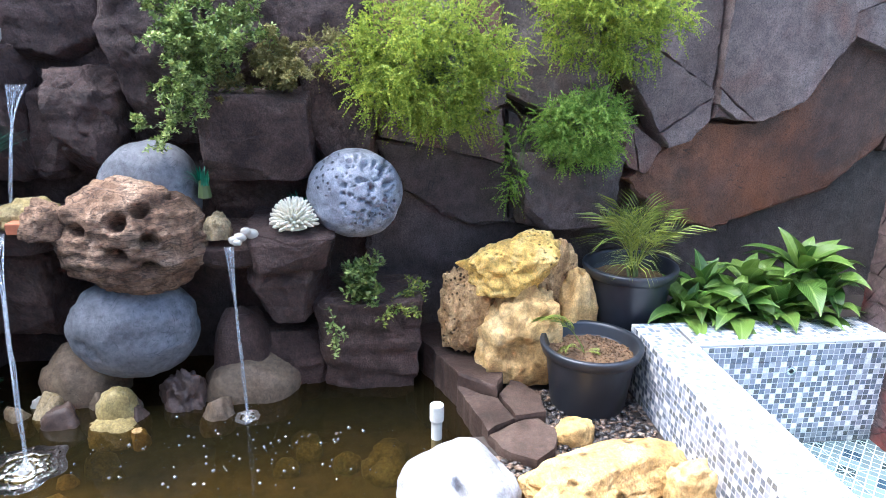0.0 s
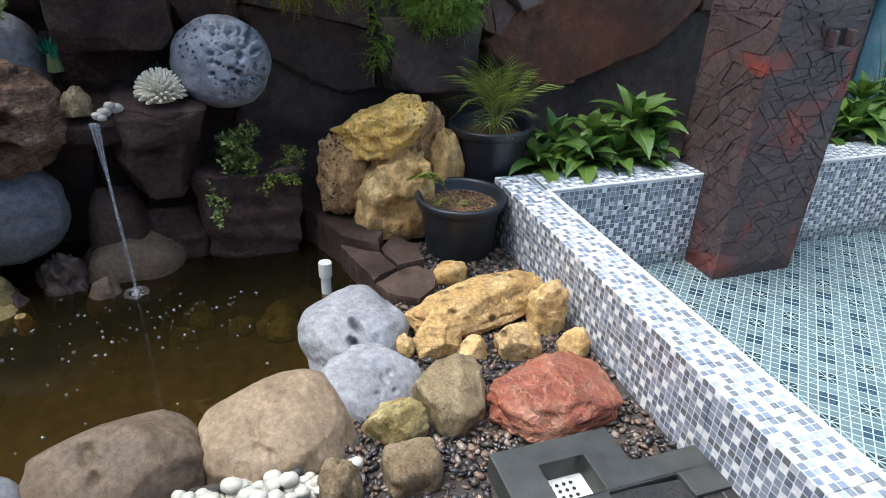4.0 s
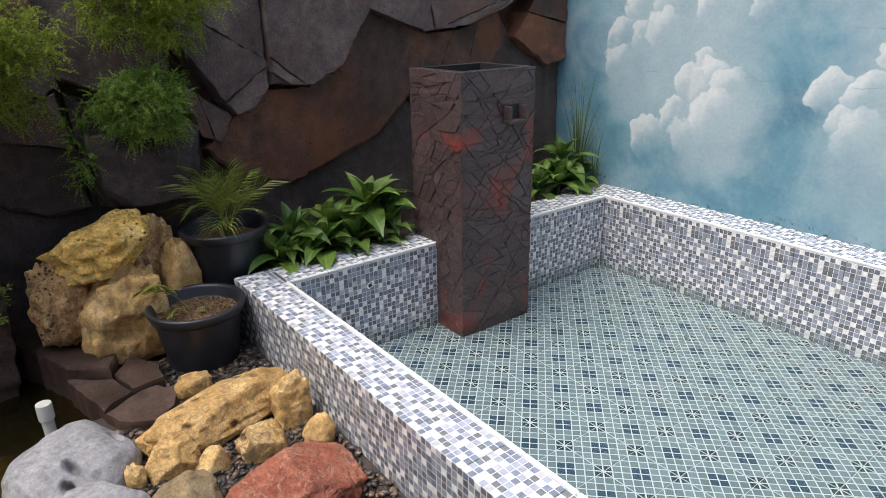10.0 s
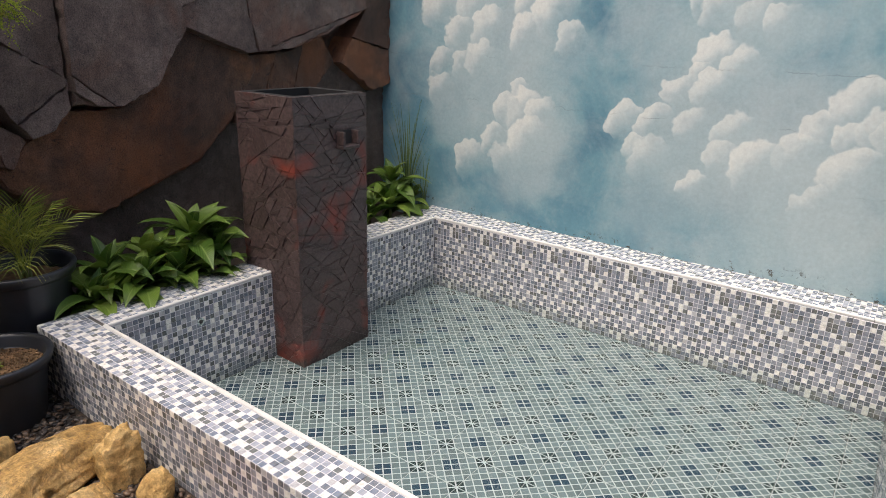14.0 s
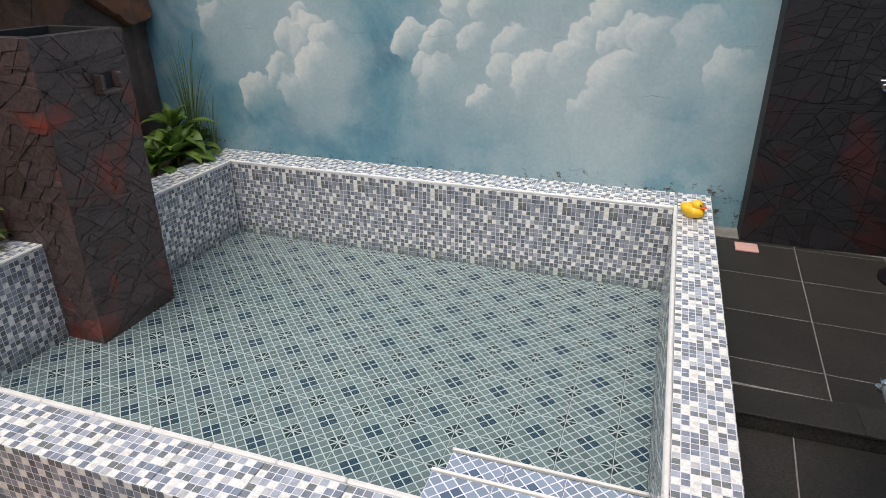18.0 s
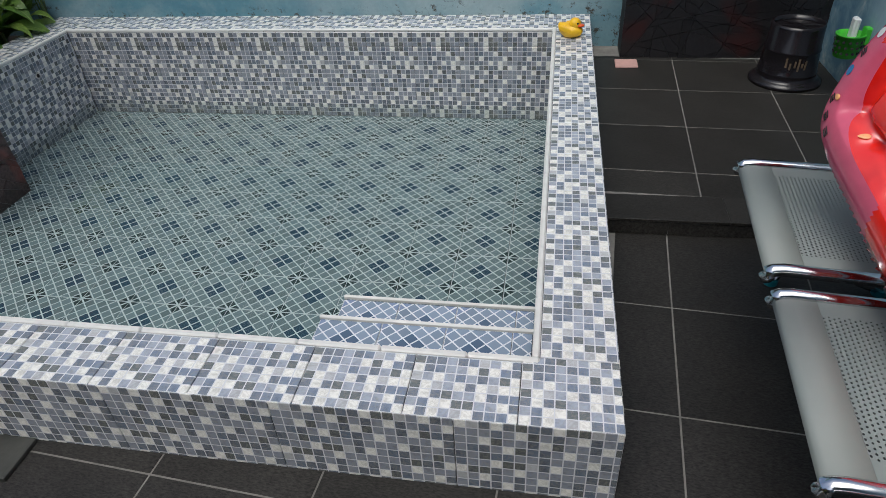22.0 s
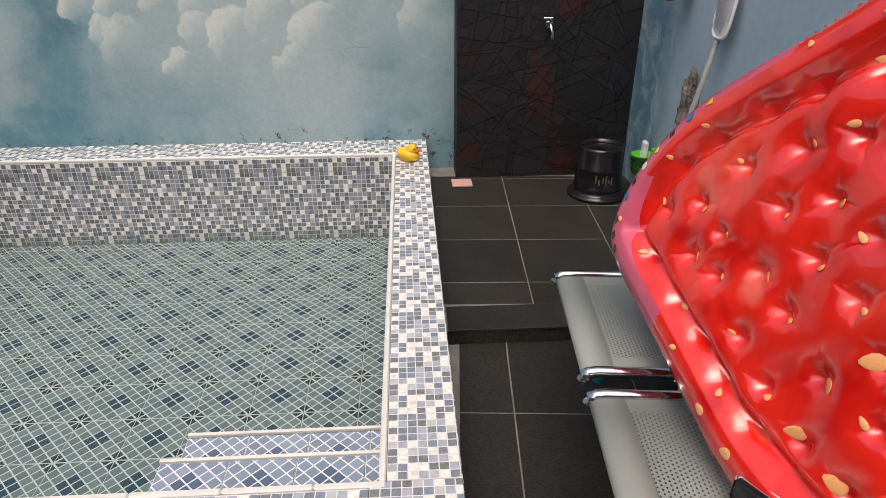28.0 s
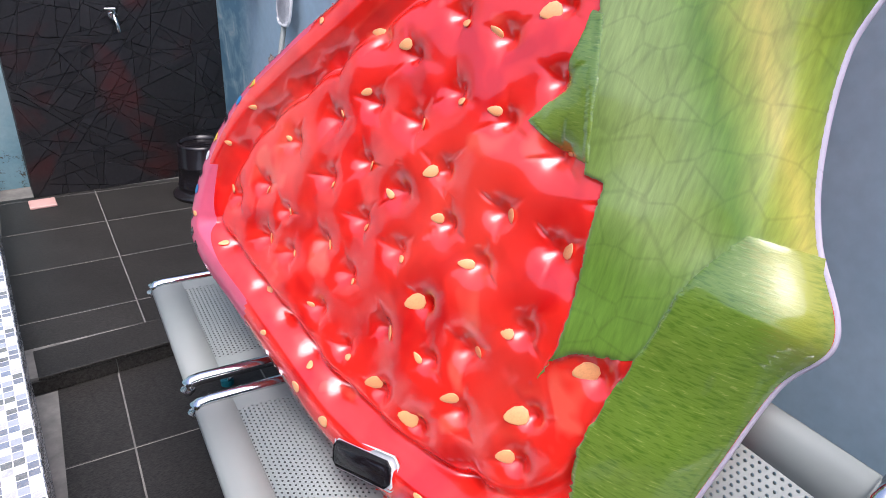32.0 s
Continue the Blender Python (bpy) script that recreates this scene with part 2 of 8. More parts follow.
def dark_tile_material(name):
    """Dark slate-look floor tile with a fine brushed grain."""
    m, nt, p = material(name, 0.5, spec=0.3)
    mp = add(nt, "ShaderNodeMapping", Scale=(60.0, 150.0, 60.0))
    nt.links.new(coords(nt), mp.inputs["Vector"])
    grain = noise_tex(nt, mp.outputs[0], 1.6, 6.0, 0.7, 0.4)
    broad = noise_tex(nt, coords(nt), 5.0, 4.0)
    rnd = nt.nodes.new("ShaderNodeObjectInfo").outputs["Random"]
    c = ramp(nt, grain, (0.36, (0.008, 0.0075, 0.007)), (0.64, (0.044, 0.041, 0.037)))
    c = mix(nt, 1.0, c, ramp(nt, broad, (0.3, 0.75), (0.7, 1.2)), "MULTIPLY")
    c = mix(nt, 1.0, c, ramp(nt, rnd, (0.0, 0.85), (1.0, 1.15)), "MULTIPLY")
    nt.links.new(c, p.inputs["Base Color"])
    nt.links.new(math_node(nt, "ADD", math_node(nt, "MULTIPLY", grain, 0.3), 0.3), p.inputs["Roughness"])
    bump(nt, p, grain, 0.25, 0.002)
    return m


def water_material(name, tint, rough, ripple, scale, see=1.0, cloud=(0.05, 0.042, 0.018), gloss=None):
    """Clear or murky water seen from above: gloss by angle over a tinted, see-through body."""
    m = bpy.data.materials.new(name)
    m.use_nodes = True
    nt = m.node_tree
    nt.nodes.clear()
    out = nt.nodes.new("ShaderNodeOutputMaterial")
    tr = add(nt, "ShaderNodeBsdfTransparent", Color=(*tint, 1))
    gl = add(nt, "ShaderNodeBsdfGlossy", Roughness=rough, Color=(1, 1, 1, 1))
    df = add(nt, "ShaderNodeBsdfDiffuse", Color=(*cloud, 1))
    fr = add(nt, "ShaderNodeFresnel", IOR=1.33)
    body = nt.nodes.new("ShaderNodeMixShader")
    body.inputs[0].default_value = see
    nt.links.new(df.outputs[0], body.inputs[1])
    nt.links.new(tr.outputs[0], body.inputs[2])
    ms = nt.nodes.new("ShaderNodeMixShader")
    n = noise_tex(nt, coords(nt), scale, 3.0, 0.5, 0.3)
    b = add(nt, "ShaderNodeBump", Strength=ripple, Distance=0.01)
    nt.links.new(n, b.inputs["Height"])
    nt.links.new(b.outputs[0], gl.inputs["Normal"])
    nt.links.new(b.outputs[0], fr.inputs["Normal"])
    if gloss is None:
        nt.links.new(fr.outputs[0], ms.inputs[0])
    else:
        ms.inputs[0].default_value = gloss
    nt.links.new(body.outputs[0], ms.inputs[1])
    nt.links.new(gl.outputs[0], ms.inputs[2])
    nt.links.new(ms.outputs[0], out.inputs[0])
    return m


def mural_material(name, banks, heads):
    """A hand-painted sky: teal washes, soft pale banks, and heaped cumulus heads crisp along their upper rims. banks, heads: x, z, radius, whiteness."""
    m, nt, p = material(name, 0.6, spec=0.3)
    co = coords(nt)
    sp = nt.nodes.new("ShaderNodeSeparateXYZ")
    nt.links.new(co, sp.inputs[0])

    def vec(op, a, b):
        n = nt.nodes.new("ShaderNodeVectorMath")
        n.operation = op
        for k, v in enumerate((a, b)):
            if isinstance(v, tuple):
                n.inputs[k].default_value = v
            else:
                nt.links.new(v, n.inputs[k])
        return n.outputs["Value" if op in ("DISTANCE", "DOT_PRODUCT") else 0]

    def span(v, lo, hi, a, b):
        n = add(nt, "ShaderNodeMapRange")
        n.interpolation_type = "SMOOTHSTEP"
        nt.links.new(v, n.inputs["Value"])
        for key, q in (("From Min", lo), ("From Max", hi), ("To Min", a), ("To Max", b)):
            n.inputs[key].default_value = q
        return n.outputs[0]

    flat = vec("MULTIPLY", co, (1.0, 0.0, 1.0))
    turb = add(nt, "ShaderNodeTexNoise", Scale=9.0, Detail=2.0, Roughness=0.5)
    nt.links.new(flat, turb.inputs["Vector"])
    loose = vec("ADD", flat, vec("MULTIPLY", vec("SUBTRACT", turb.outputs["Color"], (0.5, 0.5, 0.5)), (0.15, 0.0, 0.15)))
    tur2 = add(nt, "ShaderNodeTexNoise", Scale=3.0, Detail=5.0, Roughness=0.6)
    nt.links.new(flat, tur2.inputs["Vector"])
    soft = vec("ADD", flat, vec("MULTIPLY", vec("SUBTRACT", tur2.outputs["Color"], (0.5, 0.5, 0.5)), (0.7, 0.0, 0.5)))
    brush0 = noise_tex(nt, flat, 16.0, 5.0, 0.65)
    wash = noise_tex(nt, flat, 1.7, 5.0, 0.55, 0.6)
    c = ramp(nt, wash, (0.34, (0.088, 0.220, 0.295)), (0.5, (0.168, 0.335, 0.395)), (0.66, (0.315, 0.460, 0.49)))
    low = math_node(nt, "MULTIPLY", ramp(nt, sp.outputs[2], (0.2, 1.0), (0.75, 0.0)), 0.5)
    c = mix(nt, low, c, (0.10, 0.24, 0.31))
    haze = ramp(nt, noise_tex(nt, flat, 2.4, 5.0, 0.6, 0.8), (0.47, 0.0), (0.68, 1.0))
    c = mix(nt, math_node(nt, "MULTIPLY", haze, 0.55), c, (0.36, 0.455, 0.48))
    for px, pz, r, k in banks:
        near = span(vec("DISTANCE", soft, (px, 0.0, pz)), 0.3 * r, r, k, 0.0)
        c = mix(nt, near, c, (0.50, 0.585, 0.59))
    for px, pz, r, k in sorted(heads, key=lambda h: -h[1]):
        r *= 1.28
        d = vec("DISTANCE", loose, (px, 0.0, pz))
        lit = vec("DOT_PRODUCT", vec("SUBTRACT", loose, (px, 0.0, pz)), (-0.48 / r, 0.0, 0.50 / r))
        body = span(lit, -0.45, 0.36, 0.0, 0.92 * k)
        rim = span(d, 0.92 * r, 1.04 * r, 1.0, 0.0)
        tone = mix(nt, span(lit, -0.1, 0.6, 0.0, 1.0), (0.45, 0.555, 0.57), (0.81, 0.82, 0.76))
        c = mix(nt, math_node(nt, "MULTIPLY", body, rim), c, tone)
    c = mix(nt, math_node(nt, "MULTIPLY", ramp(nt, brush0, (0.5, 0.0), (0.72, 1.0)), 0.22), c, (0.40, 0.47, 0.48))
    brush = noise_tex(nt, co, 45.0, 5.0, 0.7)
    c = mix(nt, 1.0, c, ramp(nt, brush, (0.3, 0.88), (0.7, 1.02)), "MULTIPLY")
    # a few hairline cracks that run level through the plaster
    sway = math_node(nt, "MULTIPLY", noise_tex(nt, flat, 5.0, 6.0, 0.65), 0.10)
    gap = ramp(nt, noise_tex(nt, flat, 2.2, 2.0), (0.54, 0.0), (0.62, 0.5))
    for z in (1.02, 1.30, 0.74):
        away = math_node(nt, "ABSOLUTE", math_node(nt, "SUBTRACT", math_node(nt, "ADD", sp.outputs[2], sway), z + 0.05))
        c = mix(nt, math_node(nt, "MULTIPLY", ramp(nt, away, (0.0008, 1.0), (0.0022, 0.0)), gap), c, (0.16, 0.19, 0.19))
    # mould and flaked paint along the foot
    grime = noise_tex(nt, co, 22.0, 6.0, 0.75)
    patch = ramp(nt, noise_tex(nt, flat, 1.9, 2.0), (0.45, 0.0), (0.62, 0.05))
    foot = ramp(nt, math_node(nt, "SUBTRACT", sp.outputs[2], patch), (0.235, 1.0), (0.275, 0.0))
    spot = math_node(nt, "MULTIPLY", foot, ramp(nt, grime, (0.56, 0.0), (0.64, 1.0)))
    c = mix(nt, spot, c, (0.07, 0.065, 0.05))
    nt.links.new(c, p.inputs["Base Color"])
    bump(nt, p, brush, 0.15, 0.004)
    return m


M = {}
M["slab_grey"] = rock_material("slab_grey_stone", (0.098, 0.069, 0.059), (0.166, 0.119, 0.102), (0.24, 0.182, 0.158), 2.4, 0.52, spec=0.4, strength=0.9, relief=0.02, rust=(0.19, 0.080, 0.046), vein=(0.03, 0.027, 0.027), vein_w=0.003, blotch=0.45, sandy=0.9)
M["slab_brown"] = rock_material("slab_brown_stone", (0.052, 0.033, 0.026), (0.128, 0.070, 0.048), (0.29, 0.122, 0.058), 1.8, 0.52, spec=0.4, strength=0.9, relief=0.02, vein=(0.02, 0.017, 0.016), vein_w=0.003, blotch=0.5, sandy=0.9, rust=(0.24, 0.085, 0.034))
M["slab_dark"] = rock_material("slab_dark_stone", (0.055, 0.038, 0.031), (0.098, 0.071, 0.060), (0.15, 0.112, 0.096), 2.2, 0.52, spec=0.4, strength=0.9, relief=0.02, vein=(0.016, 0.016, 0.017), vein_w=0.003, blotch=0.5, sandy=0.9)
M["rock_brown"] = rock_material("brown_rock", (0.044, 0.025, 0.019), (0.096, 0.058, 0.045), (0.168, 0.110, 0.085), 5.0, 0.55, strength=0.85, blotch=0.7, sandy=0.9, relief=0.030)
M["rock_ledge"] = rock_material("ledge_rock", (0.038, 0.0235, 0.017), (0.074, 0.047, 0.035), (0.118, 0.080, 0.060), 4.0, 0.5, strength=0.6)
M["ball_grey"] = rock_material("grey_boulder", (0.125, 0.126, 0.133), (0.165, 0.167, 0.176), (0.21, 0.212, 0.223), 4.0, 0.65, strength=0.4, blotch=0.5, vein=(0.06, 0.06, 0.07), vein_w=0.006, sandy=0.22, relief=0.020)
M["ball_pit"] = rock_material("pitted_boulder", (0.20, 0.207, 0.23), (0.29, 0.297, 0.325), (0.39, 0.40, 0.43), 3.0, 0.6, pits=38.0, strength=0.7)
M["head"] = rock_material("brown_pumice", (0.115, 0.062, 0.034), (0.26, 0.157, 0.092), (0.40, 0.27, 0.175), 7.0, 0.8, strength=1.0, vein=(0.04, 0.024, 0.016), layer=5.0, vein_w=0.045, relief=0.022)
M["st_grey"] = rock_material("pale_grey_stone", (0.26, 0.254, 0.256), (0.32, 0.314, 0.315), (0.375, 0.368, 0.368), 5.0, 0.7, strength=0.45, blotch=0.45, vein=(0.2, 0.2, 0.2), vein_w=0.006, sandy=0.22, relief=0.020)
M["st_beige"] = rock_material("beige_stone", (0.225, 0.160, 0.093), (0.30, 0.217, 0.130), (0.37, 0.272, 0.168), 5.0, 0.7, strength=0.4, blotch=0.4, vein=(0.16, 0.11, 0.08), vein_w=0.006, sandy=0.22, relief=0.020)
M["st_taupe"] = rock_material("taupe_stone", (0.108, 0.074, 0.044), (0.150, 0.106, 0.065), (0.192, 0.142, 0.091), 5.0, 0.65, strength=0.4, blotch=0.45, vein=(0.05, 0.036, 0.03), vein_w=0.006, sandy=0.22, relief=0.020)
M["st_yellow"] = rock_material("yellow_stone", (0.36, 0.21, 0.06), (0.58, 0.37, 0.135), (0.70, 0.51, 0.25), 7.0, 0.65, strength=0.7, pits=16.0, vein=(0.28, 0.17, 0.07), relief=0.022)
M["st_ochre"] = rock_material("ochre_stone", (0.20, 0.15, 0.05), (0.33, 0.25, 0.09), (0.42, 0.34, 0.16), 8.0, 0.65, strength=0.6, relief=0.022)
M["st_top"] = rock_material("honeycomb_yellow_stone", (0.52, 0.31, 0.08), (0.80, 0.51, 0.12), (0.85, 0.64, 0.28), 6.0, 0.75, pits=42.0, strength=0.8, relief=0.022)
M["st_khaki"] = rock_material("khaki_stone", (0.19, 0.135, 0.065), (0.32, 0.24, 0.125), (0.45, 0.36, 0.21), 8.0, 0.38, strength=0.7, vein=(0.36, 0.29, 0.18), vein_w=0.016, relief=0.022)
M["st_red"] = rock_material("red_jasper", (0.185, 0.046, 0.024), (0.35, 0.100, 0.050), (0.52, 0.26, 0.155), 7.0, 0.4, strength=0.8, vein=(0.46, 0.31, 0.20), vein_w=0.014, spec=0.5, relief=0.022)
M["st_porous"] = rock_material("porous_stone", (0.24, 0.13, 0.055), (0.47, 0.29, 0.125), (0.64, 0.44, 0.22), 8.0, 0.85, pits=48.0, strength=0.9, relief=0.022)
M["st_tan"] = rock_material("tan_stone", (0.36, 0.205, 0.065), (0.59, 0.385, 0.145), (0.72, 0.53, 0.26), 6.0, 0.7, strength=0.6, relief=0.022)
M["st_wood"] = rock_material("petrified_wood", (0.15, 0.10, 0.05), (0.24, 0.17, 0.09), (0.33, 0.25, 0.15), 12.0, 0.7, strength=0.7, relief=0.022)
M["white"] = plain("white_pebble", (0.50, 0.465, 0.385), 0.45, var=0.15, scale=20)
M["coral"] = plain("white_coral", (0.74, 0.68, 0.52), 0.8, var=0.2, scale=60, strength=0.5)
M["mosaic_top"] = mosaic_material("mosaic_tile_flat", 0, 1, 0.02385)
# upright faces: darker copies of the flat tile, their shade painted in
M["mosaic_x"] = mosaic_material("mosaic_tile_long_shaded", 0, 2, seed=5.0, deep=0.72)
M["mosaic_y"] = mosaic_material("mosaic_tile_cross_shaded", 1, 2, seed=9.0, deep=0.72)
M["trim"] = plain("white_trim", (0.72, 0.71, 0.68), 0.35, var=0.08)
M["grout"] = plain("tile_grout", (0.10, 0.095, 0.09), 0.85)
M["pool_tile"] = lattice_material("pool_floor_tile", (0.165, 0.215, 0.225), (0.035, 0.07, 0.105), (0.57, 0.63, 0.63), (0.035, 0.055, 0.055))
M["step_tile"] = lattice_material("pool_step_tile", (0.24, 0.30, 0.395), (0.09, 0.135, 0.21), (0.72, 0.74, 0.78), (0.22, 0.28, 0.42), 0.2)
M["dark_tile"] = dark_tile_material("dark_floor_tile")
M["joint"] = plain("pale_joint", (0.19, 0.18, 0.165), 0.85, var=0.35, scale=25)
M["slate"] = plain("dark_slate_block", (0.040, 0.041, 0.036), 0.6, var=0.5, scale=18, strength=0.9)
M["soil"] = plain("brown_soil", (0.13, 0.075, 0.035), 0.95, var=0.6, scale=90, strength=1.0)
M["earth"] = plain("wet_earth", (0.045, 0.033, 0.025), 0.7, var=0.5, scale=40, strength=0.8)
M["pot"] = plain("black_plastic", (0.022, 0.025, 0.031), 0.38, var=0.3, scale=12, strength=0.05)
M["pool_water"] = water_material("pool_water", (0.86, 0.90, 0.895), 0.02, 0.06, 4.0)
M["pond_water"] = water_material("pond_water", (0.36, 0.285, 0.12), 0.03, 0.12, 9.0, see=0.72, cloud=(0.027, 0.0225, 0.009))
M["plaster"] = plain("pale_blue_plaster", (0.42, 0.54, 0.60), 0.6, var=0.08, scale=5, strength=0.1)
M["steel"] = plain("powder_coated_steel", (0.245, 0.268, 0.254), 0.55, var=0.05, scale=8, strength=0.0)
M["chrome"] = plain("chrome", (0.75, 0.75, 0.76), 0.12, 1.0, var=0.03, strength=0.0)
M["hole"] = plain("dark_hole", (0.02, 0.02, 0.02), 0.8)
M["pvc"] = plain("white_pvc", (0.70, 0.68, 0.60), 0.4, var=0.1)


M["joint_black"] = plain("black_joint", (0.012, 0.012, 0.013), 0.7)
M["mud"] = plain("pond_mud", (0.16, 0.11, 0.045), 0.9, var=0.5, scale=14, strength=0.6)


def carved_material(name, dark, light, red):
    """Carved and stained cement: each facet its own tone, with rusty red clouds."""
    mt, nt, p = material(name, 0.42, spec=0.5)
    co = coords(nt)
    geo = nt.nodes.new("ShaderNodeNewGeometry").outputs["Random Per Island"]
    rnd = nt.nodes.new("ShaderNodeObjectInfo").outputs["Random"]
    geo = math_node(nt, "FRACT", math_node(nt, "ADD", geo, rnd))
    fine = noise_tex(nt, co, 60.0, 6.0, 0.7)
    broad = noise_tex(nt, co, 3.2, 3.0, 0.5, 0.4)
    c = ramp(nt, fine, (0.3, dark), (0.75, light))
    c = mix(nt, math_node(nt, "MULTIPLY", ramp(nt, broad, (0.55, 0.0), (0.66, 1.0)), 0.7), c, red)
    cool = noise_tex(nt, co, 4.1, 3.0, 0.5, 0.2)
    c = mix(nt, math_node(nt, "MULTIPLY", ramp(nt, cool, (0.55, 0.0), (0.66, 1.0)), 0.18), c, tuple(q * k for q, k in zip(light, (0.85, 0.98, 1.15))))
    c = mix(nt, 1.0, c, ramp(nt, geo, (0.0, 0.80), (1.0, 1.2)), "MULTIPLY")
    nt.links.new(c, p.inputs["Base Color"])
    bump(nt, p, fine, 0.5, 0.004)
    return mt


def leaf_material(name, dark, light, rough=0.4, trans=0.25, ribbed=False):
    """Leaf green that differs leaf by leaf, with a little light let through."""
    mt, nt, p = material(name, rough, spec=0.4)
    geo = nt.nodes.new("ShaderNodeNewGeometry").outputs["Random Per Island"]
    rnd = nt.nodes.new("ShaderNodeObjectInfo").outputs["Random"]
    f = math_node(nt, "FRACT", math_node(nt, "ADD", geo, rnd))
    n = noise_tex(nt, coords(nt), 25.0, 3.0)
    f = math_node(nt, "ADD", math_node(nt, "MULTIPLY", f, 0.7), math_node(nt, "MULTIPLY", n, 0.3))
    c = ramp(nt, f, (0.1, dark), (0.9, light))
    if ribbed:
        # a pale midrib and slanting side veins, in the leaf's own length and breadth
        sp = nt.nodes.new("ShaderNodeSeparateXYZ")
        nt.links.new(coords(nt), sp.inputs[0])
        off = math_node(nt, "ABSOLUTE", sp.outputs[1])
        vein = math_node(nt, "SINE", math_node(nt, "MULTIPLY", math_node(nt, "SUBTRACT", math_node(nt, "MULTIPLY", off, 2.6), sp.outputs[0]), 420.0))
        c = mix(nt, 1.0, c, ramp(nt, math_node(nt, "ADD", math_node(nt, "MULTIPLY", vein, 0.5), 0.5), (0.0, 0.80), (1.0, 1.12)), "MULTIPLY")
        c = mix(nt, ramp(nt, off, (0.0012, 0.6), (0.0026, 0.0)), c, (0.30, 0.40, 0.12))
        bump(nt, p, vein, 0.25, 0.002)
    nt.links.new(c, p.inputs["Base Color"])
    tl = nt.nodes.new("ShaderNodeBsdfTranslucent")
    nt.links.new(c, tl.inputs["Color"])
    ms = nt.nodes.new("ShaderNodeMixShader")
    ms.inputs[0].default_value = trans
    out = nt.nodes["Material Output"]
    nt.links.new(p.outputs[0], ms.inputs[1])
    nt.links.new(tl.outputs[0], ms.inputs[2])
    nt.links.new(ms.outputs[0], out.inputs[0])
    return mt


def vinyl_material(name, base, pale, deep, scale, fibre=False):
    """Glossy printed vinyl, its colour mottled softly paler and deeper by noise."""
    mt, nt, p = material(name, 0.25, spec=0.5)
    p.inputs["Coat Weight"].default_value = 1.0
    p.inputs["Coat IOR"].default_value = 1.7
    p.inputs["Coat Roughness"].default_value = 0.07
    co = coords(nt)
    if fibre:
        mp = add(nt, "ShaderNodeMapping", Scale=(1.0, 6.0, 1.0), Rotation=(0, 0, 2.1))
        nt.links.new(co, mp.inputs["Vector"])
        co = mp.outputs[0]
    a = noise_tex(nt, co, scale, 2.0 if not fibre else 6.0, 0.5, 0.4)
    b = noise_tex(nt, coords(nt), 5.0 if fibre else scale * 0.35, 2.0, 0.5)
    c = ramp(nt, a, (0.36, deep), (0.5, base), (0.62, base), (0.70, pale))
    c = mix(nt, math_node(nt, "MULTIPLY", ramp(nt, b, (0.5, 0.0), (0.7, 1.0)), 0.5), c, pale)
    if fibre:
        sp = nt.nodes.new("ShaderNodeSeparateXYZ")
        nt.links.new(coords(nt), sp.inputs[0])
        u = math_node(nt, "ADD", math_node(nt, "MULTIPLY", sp.outputs[0], 0.89), math_node(nt, "MULTIPLY", sp.outputs[1], -0.46))
        u = math_node(nt, "ADD", math_node(nt, "ADD", u, 0.442), math_node(nt, "MULTIPLY", math_node(nt, "SUBTRACT", a, 0.5), 0.08))
        rib = math_node(nt, "MULTIPLY", ramp(nt, math_node(nt, "ABSOLUTE", u), (0.008, 0.85), (0.05, 0.0)), ramp(nt, math_node(nt, "ADD", sp.outputs[1], 0.3), (0.16, 0.0), (0.26, 1.0)))
        c = mix(nt, rib, c, (0.40, 0.40, 0.06))
    nt.links.new(c, p.inputs["Base Color"])
    if fibre:
        bump(nt, p, a, 0.15, 0.003)
    return mt


